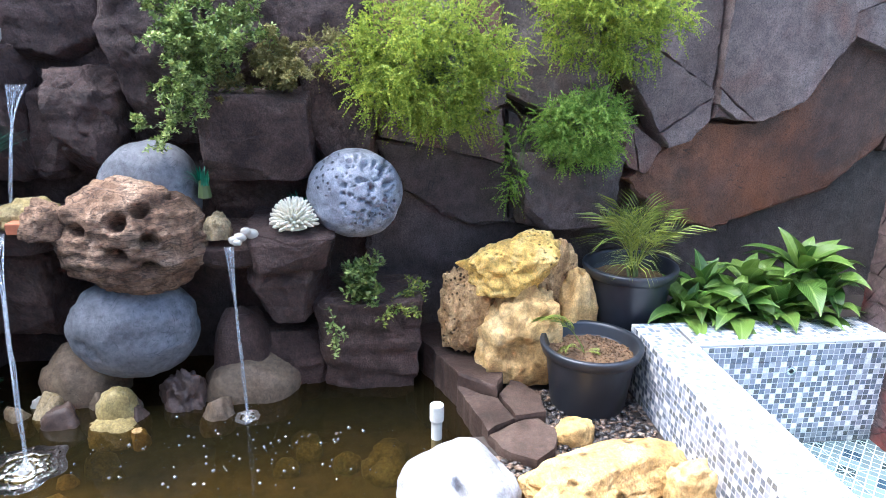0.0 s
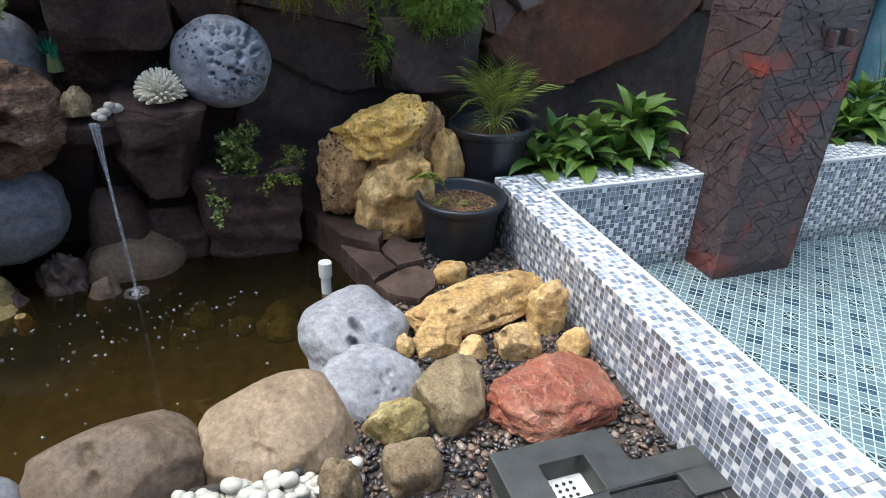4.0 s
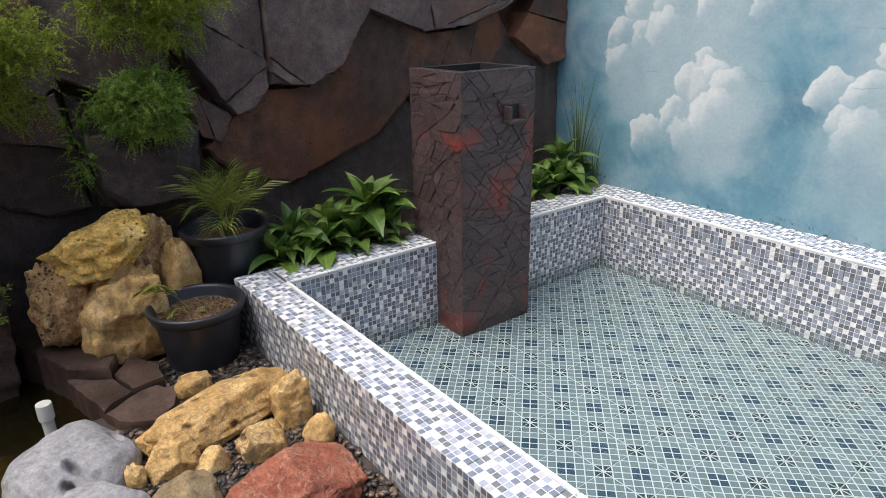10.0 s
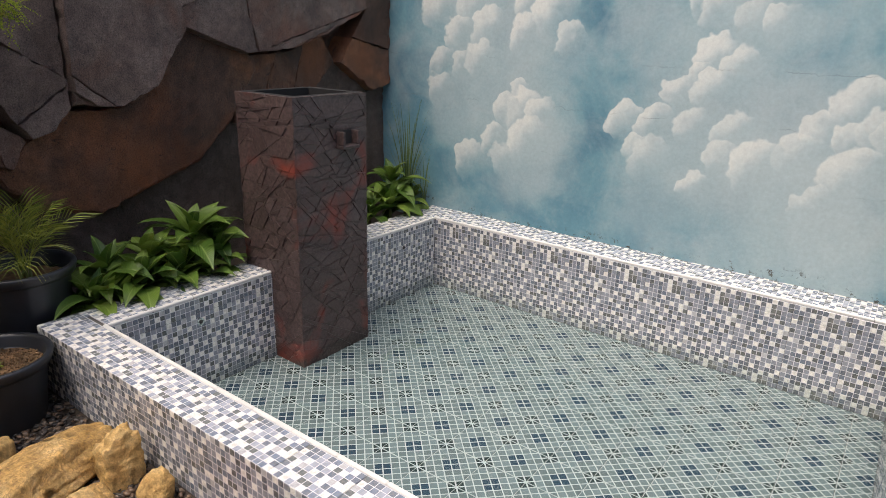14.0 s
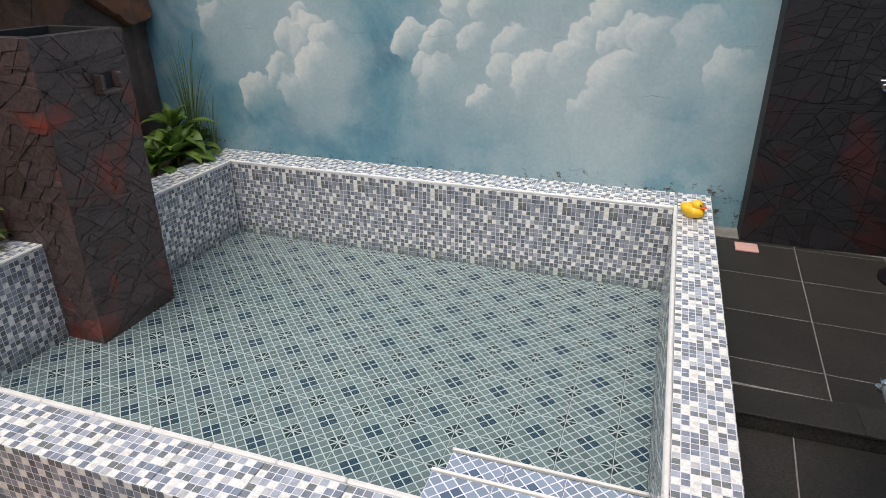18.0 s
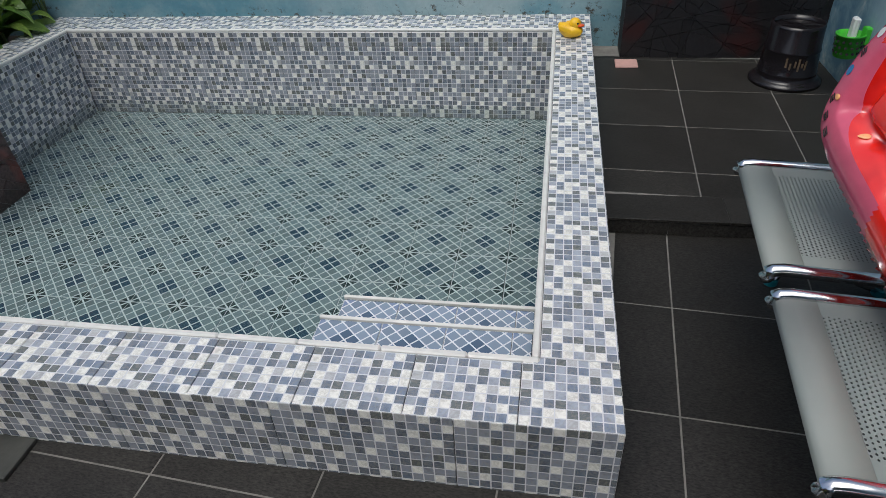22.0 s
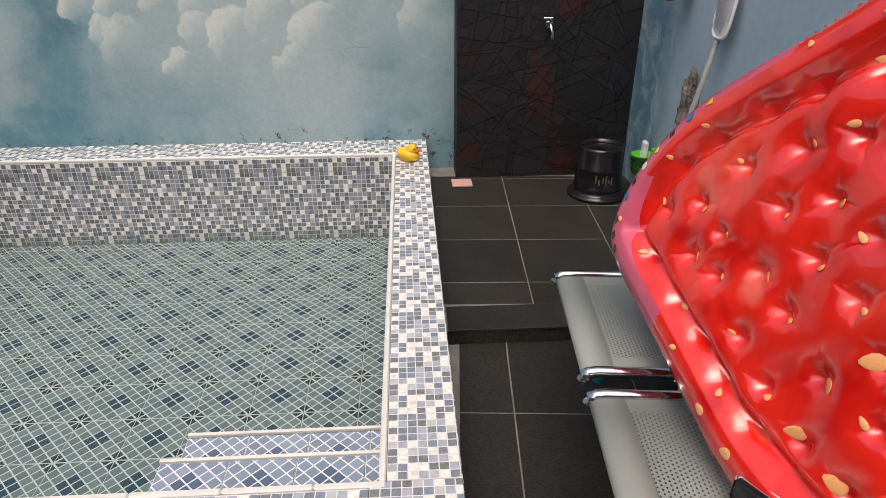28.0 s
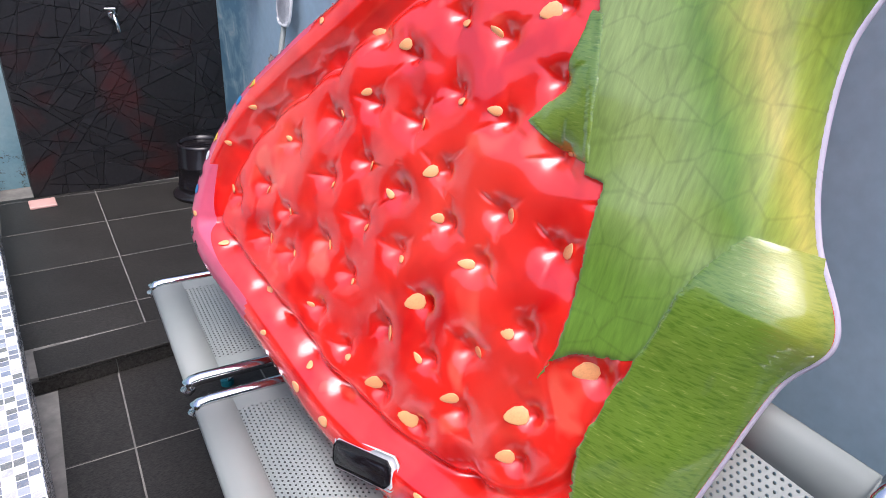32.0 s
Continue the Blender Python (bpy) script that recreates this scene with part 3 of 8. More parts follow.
def leaf_print_material(name):
    """Glossy vinyl printed with a leaf: yellow rib, darker foot, and a net of fine veins; its pale middle is a sky
    reflection put into the colour.
    """
    mt, nt, p = material(name, 0.3)
    p.inputs["Coat Weight"].default_value = 0.7
    p.inputs["Coat Roughness"].default_value = 0.08
    co = coords(nt)
    sp = nt.nodes.new("ShaderNodeSeparateXYZ")
    nt.links.new(co, sp.inputs[0])
    n = noise_tex(nt, co, 6.0, 4.0, 0.55, 0.5)
    # distance from the leaf's slanting yellow rib
    u = math_node(nt, "ADD", math_node(nt, "MULTIPLY", sp.outputs[0], 0.89), math_node(nt, "MULTIPLY", sp.outputs[1], -0.46))
    u = math_node(nt, "ADD", math_node(nt, "ADD", u, 0.592), math_node(nt, "MULTIPLY", math_node(nt, "SUBTRACT", n, 0.5), 0.07))
    # the pale stops past the rib paint a sky reflection into the leaf
    c = ramp(nt, u, (0.06, (0.15, 0.26, 0.03)), (0.115, (0.30, 0.36, 0.045)), (0.145, (0.50, 0.45, 0.09)), (0.17, (0.30, 0.37, 0.05)), (0.205, (0.15, 0.27, 0.028)), (0.25, (0.27, 0.37, 0.10)), (0.31, (0.30, 0.39, 0.12)), (0.37, (0.20, 0.30, 0.06)))
    foot = ramp(nt, math_node(nt, "ADD", sp.outputs[1], math_node(nt, "MULTIPLY", n, 0.2)), (0.0, 0.8), (0.10, 0.0))
    c = mix(nt, foot, c, (0.125, 0.25, 0.022))
    v = add(nt, "ShaderNodeTexVoronoi", Scale=19.0)
    v.feature = "DISTANCE_TO_EDGE"
    nt.links.new(co, v.inputs["Vector"])
    net = ramp(nt, v.outputs["Distance"], (0.01, 0.86), (0.05, 1.0))
    c = mix(nt, 1.0, c, net, "MULTIPLY")
    mp = add(nt, "ShaderNodeMapping", Scale=(8.0, 1.0, 1.0), Rotation=(0, 0, 0.3))
    nt.links.new(co, mp.inputs["Vector"])
    fur = noise_tex(nt, mp.outputs[0], 22.0, 5.0, 0.65)
    c = mix(nt, 1.0, c, ramp(nt, fur, (0.3, 0.78), (0.7, 1.16)), "MULTIPLY")
    nt.links.new(c, p.inputs["Base Color"])
    return mt


def perforated_material(name, col, pitch=0.0105, axis=0):
    """Painted sheet steel punched with rows of small round holes."""
    mt, nt, p = material(name, 0.55)
    p.inputs["Base Color"].default_value = (*col, 1)
    sp = nt.nodes.new("ShaderNodeSeparateXYZ")
    nt.links.new(coords(nt), sp.inputs[0])
    row = math_node(nt, "DIVIDE", sp.outputs[axis], pitch * 0.87)
    half = math_node(nt, "MULTIPLY", math_node(nt, "MODULO", math_node(nt, "FLOOR", row), 2.0), 0.5)
    u = math_node(nt, "SUBTRACT", math_node(nt, "FRACT", row), 0.5)
    v = math_node(nt, "SUBTRACT", math_node(nt, "FRACT", math_node(nt, "ADD", math_node(nt, "DIVIDE", sp.outputs[1], pitch), half)), 0.5)
    d = math_node(nt, "SQRT", math_node(nt, "ADD", math_node(nt, "MULTIPLY", u, u), math_node(nt, "MULTIPLY", v, v)))
    hole = math_node(nt, "LESS_THAN", d, 0.22)
    gen = nt.nodes.new("ShaderNodeSeparateXYZ")
    nt.links.new(coords(nt, "Generated"), gen.inputs[0])
    hole = math_node(nt, "MULTIPLY", hole, math_node(nt, "LESS_THAN", math_node(nt, "ABSOLUTE", math_node(nt, "SUBTRACT", gen.outputs[1], 0.5)), 0.385))
    tr = nt.nodes.new("ShaderNodeBsdfTransparent")
    ms = nt.nodes.new("ShaderNodeMixShader")
    nt.links.new(hole, ms.inputs[0])
    nt.links.new(p.outputs[0], ms.inputs[1])
    nt.links.new(tr.outputs[0], ms.inputs[2])
    nt.links.new(ms.outputs[0], nt.nodes["Material Output"].inputs[0])
    return mt


M["column"] = carved_material("carved_column", (0.034, 0.022, 0.021), (0.140, 0.096, 0.089), (0.26, 0.045, 0.026))
M["carved"] = carved_material("carved_shower_wall", (0.006, 0.006, 0.007), (0.027, 0.025, 0.027), (0.055, 0.012, 0.011))
M["leaf_broad"] = leaf_material("broad_leaf", (0.045, 0.115, 0.02), (0.20, 0.30, 0.05), 0.34, 0.25, True)
M["leaf_fern"] = leaf_material("feathery_fern", (0.13, 0.22, 0.03), (0.52, 0.56, 0.075), 0.6, 0.55)
M["leaf_fern2"] = leaf_material("green_fern", (0.11, 0.22, 0.03), (0.38, 0.50, 0.09), 0.6, 0.45)
M["leaf_palm"] = leaf_material("palm_leaflet", (0.10, 0.15, 0.026), (0.40, 0.42, 0.075), 0.4)
M["leaf_shrub"] = leaf_material("shrub_leaf", (0.075, 0.13, 0.028), (0.36, 0.42, 0.12), 0.5)
M["leaf_hedge"] = leaf_material("dark_hedge_leaf", (0.008, 0.022, 0.006), (0.03, 0.07, 0.02), 0.3)
M["leaf_dry"] = leaf_material("dry_shrub_leaf", (0.13, 0.12, 0.03), (0.30, 0.26, 0.09), 0.6)
M["leaf_teal"] = leaf_material("teal_plastic_leaf", (0.01, 0.09, 0.05), (0.03, 0.22, 0.12), 0.35)
M["leaf_grass"] = leaf_material("tall_grass", (0.05, 0.10, 0.03), (0.20, 0.26, 0.10), 0.5)
M["stem"] = plain("green_stem", (0.10, 0.13, 0.04), 0.6)
M["float_red"] = vinyl_material("red_printed_vinyl", (0.86, 0.020, 0.010), (0.90, 0.10, 0.06), (0.66, 0.005, 0.003), 9.0)
M["float_leaf"] = leaf_print_material("leaf_vinyl_painted_sheen")
M["float_green"] = vinyl_material("green_leaf_vinyl", (0.15, 0.25, 0.026), (0.25, 0.33, 0.058), (0.10, 0.185, 0.017), 55.0, True)
M["float_seam"] = plain("pale_vinyl_seam", (0.55, 0.50, 0.60), 0.3, var=0.05)
M["float_pink"] = plain("pink_label_vinyl", (0.64, 0.11, 0.19), 0.2, var=0.08)
M["seed"] = plain("printed_seed", (0.92, 0.43, 0.18), 0.2, var=0.12, scale=40, strength=0.0)
M["black"] = plain("glossy_black_plastic", (0.012, 0.010, 0.012), 0.2, var=0.2)
M["white_paint"] = plain("white_plastic", (0.80, 0.80, 0.80), 0.35, var=0.05)
M["perf"] = perforated_material("perforated_steel", (0.245, 0.268, 0.254), 0.0105)
M["perf_back"] = perforated_material("perforated_back_steel", (0.245, 0.268, 0.254), 0.0105, 2)
M["duck"] = plain("yellow_rubber", (0.85, 0.50, 0.015), 0.3, var=0.08)
M["orange"] = plain("orange_rubber", (0.75, 0.10, 0.015), 0.3)
M["green_plastic"] = plain("green_plastic", (0.10, 0.55, 0.04), 0.35, var=0.1)
M["blue"] = plain("blue_plastic", (0.02, 0.20, 0.45), 0.35)
M["teal"] = plain("teal_rubber", (0.01, 0.16, 0.20), 0.5)
M["red_plastic"] = plain("coral_red_plastic", (0.62, 0.10, 0.09), 0.35)
M["brick"] = plain("terracotta_brick", (0.42, 0.14, 0.06), 0.8, var=0.25, strength=0.5)
M["pinkplate"] = plain("pink_soap_plate", (0.55, 0.33, 0.29), 0.5)
M["yellow"] = plain("yellow_sticker", (0.80, 0.60, 0.05), 0.3)
M["cloth"] = plain("patterned_cloth", (0.17, 0.14, 0.125), 0.9, var=0.95, scale=90, strength=0.3)
M["netting"] = plain("white_netting", (0.66, 0.66, 0.68), 0.8, var=0.15, scale=120, strength=0.5)
M["cream_vase"] = plain("cream_ceramic", (0.55, 0.50, 0.42), 0.5)
M["falling"] = water_material("falling_water", (0.93, 0.95, 0.96), 0.06, 0.9, 60.0, see=0.90, cloud=(0.7, 0.72, 0.74), gloss=0.16)
M["churn"] = water_material("churned_water", (0.80, 0.76, 0.66), 0.05, 0.5, 60.0, see=0.62, cloud=(0.62, 0.61, 0.57))
M["bubble"] = water_material("bubble_skin", (0.9, 0.9, 0.88), 0.02, 0.0, 4.0, see=0.88, cloud=(0.6, 0.6, 0.56), gloss=0.12)


def plaster_mural(name):
    """Pale plaster that turns into the painted blue sky towards the shower corner."""
    mt, nt, p = material(name, 0.55, spec=0.4)
    co = coords(nt)
    sp = nt.nodes.new("ShaderNodeSeparateXYZ")
    nt.links.new(co, sp.inputs[0])
    n = noise_tex(nt, co, 3.0, 5.0, 0.6, 0.5)
    c = ramp(nt, n, (0.3, (0.33, 0.47, 0.57)), (0.7, (0.43, 0.56, 0.65)))
    y = math_node(nt, "ADD", sp.outputs[1], math_node(nt, "MULTIPLY", n, 0.25))
    y = math_node(nt, "SUBTRACT", y, 4.0)
    paint = ramp(nt, noise_tex(nt, co, 8.0, 5.0, 0.6, 0.6), (0.42, (0.11, 0.23, 0.32)), (0.58, (0.26, 0.40, 0.46)), (0.66, (0.46, 0.53, 0.54)))
    c = mix(nt, ramp(nt, y, (0.35, 0.0), (0.55, 1.0)), c, paint)
    drip = noise_tex(nt, co, 30.0, 4.0)
    c = mix(nt, 1.0, c, ramp(nt, drip, (0.3, 0.94), (0.7, 1.05)), "MULTIPLY")
    nt.links.new(c, p.inputs["Base Color"])
    bump(nt, p, drip, 0.08, 0.003)
    return mt


M["plaster_mural"] = plaster_mural("blue_plaster_with_painted_sky")

# ---- small builders ----
def link_mesh(name, bm, mat, parent=None, smooth=False, label=""):
    me = bpy.data.meshes.new(name)
    bm.normal_update()
    bm.to_mesh(me)
    bm.free()
    for pl in me.polygons:
        pl.use_smooth = smooth
    for mm in (mat if isinstance(mat, (list, tuple)) else [mat]):
        me.materials.append(mm)
    ob = new(name, me)
    if parent:
        ob.parent = parent
    if label:
        ob["label"] = label
    return ob


def part(name, bm, mat, parent, label="", smooth=False):
    return link_mesh(name, bm, mat, parent, smooth, label)


def empty(name, x=0.0, y=0.0, z=0.0, rz=0.0):
    e = new(name)
    e.empty_display_size = 0.05
    e.matrix_world = pose(x, y, z, 0, 0, rz)
    return e


def box(bm, x0, y0, z0, x1, y1, z1, bevel=0.0):
    r = bmesh.ops.create_cube(bm, size=1.0)
    bmesh.ops.transform(bm, matrix=Matrix.Translation(((x0 + x1) / 2, (y0 + y1) / 2, (z0 + z1) / 2)) @ Matrix.Diagonal((x1 - x0, y1 - y0, z1 - z0, 1)), verts=r["verts"])
    if bevel:
        es = list({e for v in r["verts"] for e in v.link_edges})
        bmesh.ops.bevel(bm, geom=es, offset=bevel, segments=1, affect="EDGES")
    return bm


def sheet(bm, x0, y0, x1, y1, z):
    bm.faces.new([bm.verts.new(p) for p in ((x0, y0, z), (x1, y0, z), (x1, y1, z), (x0, y1, z))])
    return bm


def cyl(bm, r0, r1, z0, z1, seg=24, cap=True, at=(0, 0)):
    r = bmesh.ops.create_cone(bm, cap_ends=cap, segments=seg, radius1=r0, radius2=r1, depth=z1 - z0)
    bmesh.ops.translate(bm, vec=(at[0], at[1], (z0 + z1) / 2), verts=r["verts"])
    return r["verts"]


def lathe(bm, profile, seg=32):
    """Turns a profile of (radius, z) round the z axis."""
    rings = []
    for r, z in profile:
        rings.append([bm.verts.new((r * math.cos(2 * math.pi * i / seg), r * math.sin(2 * math.pi * i / seg), z)) for i in range(seg)])
    for a, b in zip(rings, rings[1:]):
        for i in range(seg):
            bm.faces.new((a[i], a[(i + 1) % seg], b[(i + 1) % seg], b[i]))
    return bm


def tube(bm, pts, rad, seg=8):
    """A pipe along points; rad: one radius, or one for each point."""
    pts = [Vector(p) for p in pts]
    rads = rad if isinstance(rad, (list, tuple)) else [rad] * len(pts)
    rings = []
    for i, p in enumerate(pts):
        d = (pts[min(i + 1, len(pts) - 1)] - pts[max(i - 1, 0)]).normalized()
        side = d.cross(Vector((0, 0, 1)) if abs(d.z) < 0.95 else Vector((1, 0, 0))).normalized()
        up = side.cross(d)
        rings.append([bm.verts.new(p + rads[i] * (math.cos(2 * math.pi * k / seg) * side + math.sin(2 * math.pi * k / seg) * up)) for k in range(seg)])
    for a, b in zip(rings, rings[1:]):
        for k in range(seg):
            bm.faces.new((a[k], b[k], b[(k + 1) % seg], a[(k + 1) % seg]))
    bm.faces.new(rings[0])
    bm.faces.new(rings[-1][::-1])
    return bm


def inside(p, poly):
    c = False
    for (x0, y0), (x1, y1) in zip(poly, poly[1:] + poly[:1]):
        if (y0 > p[1]) != (y1 > p[1]) and p[0] < (x1 - x0) * (p[1] - y0) / (y1 - y0) + x0:
            c = not c
    return c


def structure(ob, label, category):
    return tagged(ob, label, category, kind="structure")


def tile_grid(parent, name, mat, u, v, nu, nv, su, sv, origin, thick, gap=0.002, lim=None, bevel=0.0015, turn=None, reach=9.0):
    """Tiles of su by sv along the unit vectors u and v from origin, cut where the field ends; alike sizes share a mesh."""
    u, v, o = Vector(u), Vector(v), Vector(origin)
    n = u.cross(v)
    cache = {}
    for i in range(nu):
        for j in range(nv):
            a0, b0 = i * su, j * sv
            a1, b1 = min(a0 + su, lim[0]), min(b0 + sv, lim[1])
            if a1 - a0 < 0.012 or b1 - b0 < 0.012 or (turn and (turn @ (o + u * (a0 + a1) / 2 + v * (b0 + b1) / 2)).x > reach):
                continue
            key = (round(a1 - a0, 4), round(b1 - b0, 4))
            if key not in cache:
                bm = bmesh.new()
                h = u * (key[0] - gap) + v * (key[1] - gap) + n * thick
                lo = [min(0, h[k]) for k in range(3)]
                hi = [max(0, h[k]) for k in range(3)]
                box(bm, *lo, *hi, bevel)
                me = bpy.data.meshes.new(name)
                bm.normal_update()
                bm.to_mesh(me)
                bm.free()
                me.materials.append(mat)
                cache[key] = me
            ob = new(name, cache[key])
            ob.parent = parent
            ob.location = o + u * (a0 + gap / 2) + v * (b0 + gap / 2)
            if turn:
                ob.matrix_local = turn @ Matrix.Translation(ob.location)


# ---- plan ----
RIM_Z, POOL_Z, WATER_Z = 0.23, -0.26, -0.19
XA, XB = -1.055, 1.67          # pool, inner faces
YA, YB = 2.41, 4.675
OX, OY = 1.86, 2.22            # outer faces, right and near
SKY_Y = 4.93
STEP_Y, UP_Z = 3.24, 0.06
WALL_X = 2.97
SHADE_ROOF_Y = -0.6

bm = bmesh.new()
box(bm, -30, -30, -0.62, 30, 30, -0.60)
structure(link_mesh("ground", bm, M["earth"]), "dark earth under the court", "ground")

# pool shell: four kerbs and a bottom, with tiles laid on them
T = 0.008
shell = []
bm = bmesh.new(); box(bm, -1.28 + T, OY + T, -0.3, OX - T, YA - T, RIM_Z - T)
shell.append(structure(link_mesh("pool_kerb_near", bm, M["grout"]), "low pool kerb clad in blue and grey mosaic tile", "pool kerb"))
bm = bmesh.new(); box(bm, XB + T, YA - T, -0.3, OX - T, SKY_Y, RIM_Z - T)
shell.append(structure(link_mesh("pool_kerb_side", bm, M["grout"]), "low pool kerb clad in blue and grey mosaic tile", "pool kerb"))
bm = bmesh.new(); box(bm, -1.28 + T, YB + T, -0.3, XB + T, SKY_Y, RIM_Z - T)
shell.append(structure(link_mesh("pool_kerb_far", bm, M["grout"]), "pool kerb below the painted wall, clad in mosaic tile", "pool kerb"))
bm = bmesh.new(); box(bm, -1.28 + T, YA - T, -0.3, XA - T, YB + T, RIM_Z - T)
shell.append(structure(link_mesh("pool_kerb_back", bm, M["grout"]), "pool kerb beside the rock wall, clad in mosaic tile", "pool kerb"))
bm = bmesh.new(); box(bm, XA - T, YA - T, POOL_Z - 0.04, XB + T, YB + T, POOL_Z - 0.006)
pool_floor = structure(link_mesh("pool_floor", bm, M["grout"]), "shallow pool floor of patterned blue-green tiles", "pool floor")

# open lower floor, raised floor beyond the step
bm = bmesh.new(); box(bm, 0.40, -3.0, -0.2, 3.2, OY, -0.0015); box(bm, OX, OY, -0.2, 3.2, STEP_Y, -0.0015)
floor_low = structure(link_mesh("floor", bm, M["joint"]), "dark slate-look tiled floor with pale joints", "floor")
bm = bmesh.new(); box(bm, OX, STEP_Y + 0.008, -0.2, 3.2, 5.0, UP_Z - 0.0015)
floor_up = structure(link_mesh("floor_step", bm, M["joint"]), "raised dark tiled floor one step up", "floor")

# walls
BANKS = [
    (-0.75, 1.40, 0.75, 0.6), (-0.55, 0.75, 0.5, 0.5), (0.20, 1.50, 0.30, 0.45), (0.60, 1.00, 0.65, 0.6), (1.0, 0.65, 0.65, 0.6), (1.25, 0.95, 0.6, 0.6), (0.75, 1.55, 0.45, 0.45),
    (1.75, 0.85, 0.35, 0.5), (0.35, 0.55, 0.4, 0.35), (-1.1, 0.95, 0.35, 0.4), (1.4, 0.45, 0.4, 0.45),
]
HEADS = [
    (-1.20, 1.61, 0.16, 0.9), (-0.95, 1.63, 0.14, 0.9), (-1.08, 1.43, 0.10, 0.8), (-0.85, 1.47, 0.115, 0.85), (-0.52, 1.64, 0.125, 0.95), (-0.37, 1.56, 0.135, 0.95), (-0.56, 1.44, 0.115, 0.9), (-0.26, 1.42, 0.085, 0.75),
    (-1.22, 1.24, 0.092, 0.8), (-1.05, 1.25, 0.075, 0.7), (-0.89, 1.27, 0.114, 0.8), (-1.22, 1.07, 0.10, 0.7), (-0.58, 1.10, 0.065, 0.75), (-0.54, 0.97, 0.122, 0.9), (-0.68, 0.97, 0.09, 0.8), (-0.76, 0.77, 0.094, 0.8),
    (-0.43, 0.96, 0.10, 0.8), (-0.50, 0.78, 0.137, 0.85), (-0.95, 0.61, 0.118, 0.8), (-0.67, 0.65, 0.10, 0.5), (0.58, 1.34, 0.10, 0.95), (0.70, 1.30, 0.09, 0.8), (0.51, 1.26, 0.062, 0.8), (0.41, 1.16, 0.075, 0.8),
    (0.58, 1.19, 0.09, 0.85), (0.13, 0.97, 0.10, 0.9), (0.29, 0.97, 0.10, 0.9), (0.20, 0.83, 0.072, 0.8), (0.50, 0.99, 0.085, 0.7), (0.73, 0.98, 0.09, 0.7), (0.86, 0.81, 0.12, 0.85), (0.69, 0.83, 0.093, 0.7),
    (0.56, 0.66, 0.07, 0.8), (0.30, 0.77, 0.115, 0.5), (0.50, 1.66, 0.09, 0.85), (0.60, 1.60, 0.114, 0.7), (0.85, 1.53, 0.072, 0.65), (0.74, 1.54, 0.09, 0.5), (1.29, 1.15, 0.13, 0.8), (1.13, 1.01, 0.09, 0.75),
    (1.26, 1.0, 0.07, 0.75), (1.05, 0.90, 0.104, 0.7), (1.38, 1.04, 0.097, 0.65), (1.30, 0.82, 0.124, 0.8), (1.15, 0.66, 0.083, 0.55), (1.47, 1.02, 0.107, 0.45), (1.84, 0.88, 0.10, 0.5), (1.70, 1.05, 0.12, 0.4),
]
bm = bmesh.new(); box(bm, -2.4, SKY_Y, -0.4, 2.02, SKY_Y + 0.15, 2.5)
structure(link_mesh("wall_north", bm, mural_material("sky_mural", BANKS, HEADS)), "garden wall painted with white clouds on a teal sky", "wall")
bm = bmesh.new(); box(bm, 2.02, 4.76, -0.2, WALL_X, SKY_Y + 0.15, 2.5)
wall_shower = structure(link_mesh("wall_shower", bm, M["joint_black"]), "black shower wall of carved crazy-paving stone", "wall")
bm = bmesh.new(); box(bm, WALL_X, -3.0, -0.2, WALL_X + 0.15, 5.08, 2.5)
structure(link_mesh("wall_east", bm, M["plaster_mural"]), "pale blue painted plaster wall", "wall")
bm = bmesh.new(); box(bm, -2.1, -3.0, -0.6, -1.86, 5.08, 2.5)
structure(link_mesh("wall_west", bm, M["rock_brown"]), "dark rock wall of large stone slabs", "wall")
bm = bmesh.new(); box(bm, -2.1, -3.15, -0.6, 3.2, -3.0, 2.5)
structure(link_mesh("wall_south", bm, M["plaster"]), "plain plaster wall that closes the court", "wall")

# unseen roof, added to keep rear sky light off the upright faces
bm = bmesh.new(); box(bm, 0.3, -3.15, 2.5, 3.2, SHADE_ROOF_Y, 2.62)
structure(link_mesh("terrace_roof", bm, M["plaster"]), "unseen plain roof added to block sky light from the rear", "roof")

# water
bm = bmesh.new(); sheet(bm, XA, YA, XB, YB, WATER_Z)
w = structure(link_mesh("pool_water", bm, M["pool_water"]), "clear shallow water in the pool", "water")
w.visible_shadow = False
bm = bmesh.new(); sheet(bm, -1.86, -2.0, 0.12, 1.72, -0.14)
w = structure(link_mesh("pond_water", bm, M["pond_water"]), "murky brown-green pond water with bubbles", "water")
w.visible_shadow = False
bm = bmesh.new(); box(bm, -0.94, 1.44, -0.5, 0.30, OY, -0.07); box(bm, -0.30, 1.22, -0.5, 0.30, 1.44, -0.07); box(bm, -0.02, 0.0, -0.5, 0.30, 1.22, -0.07)
structure(link_mesh("gravel_bed", bm, M["earth"]), "bed of dark wet gravel beside the pool", "gravel bed")


bm = bmesh.new(); box(bm, -1.86, -2.0, -0.6, -0.1, 1.75, -0.42)
structure(link_mesh("pond_bed", bm, M["mud"]), "muddy brown bed of the pond", "pond bed")
bm = bmesh.new(); box(bm, -1.86, 2.0, -0.6, -1.28, SKY_Y, 0.12); box(bm, -1.86, 1.60, -0.6, -1.30, 2.0, -0.07); box(bm, -1.30, 1.68, -0.6, -1.28, 2.0, -0.07); box(bm, -1.28, 1.72, -0.6, -0.94, OY, -0.07)
structure(link_mesh("planting_bed", bm, M["earth"]), "dark soil bed at the foot of the rock wall", "planting bed")

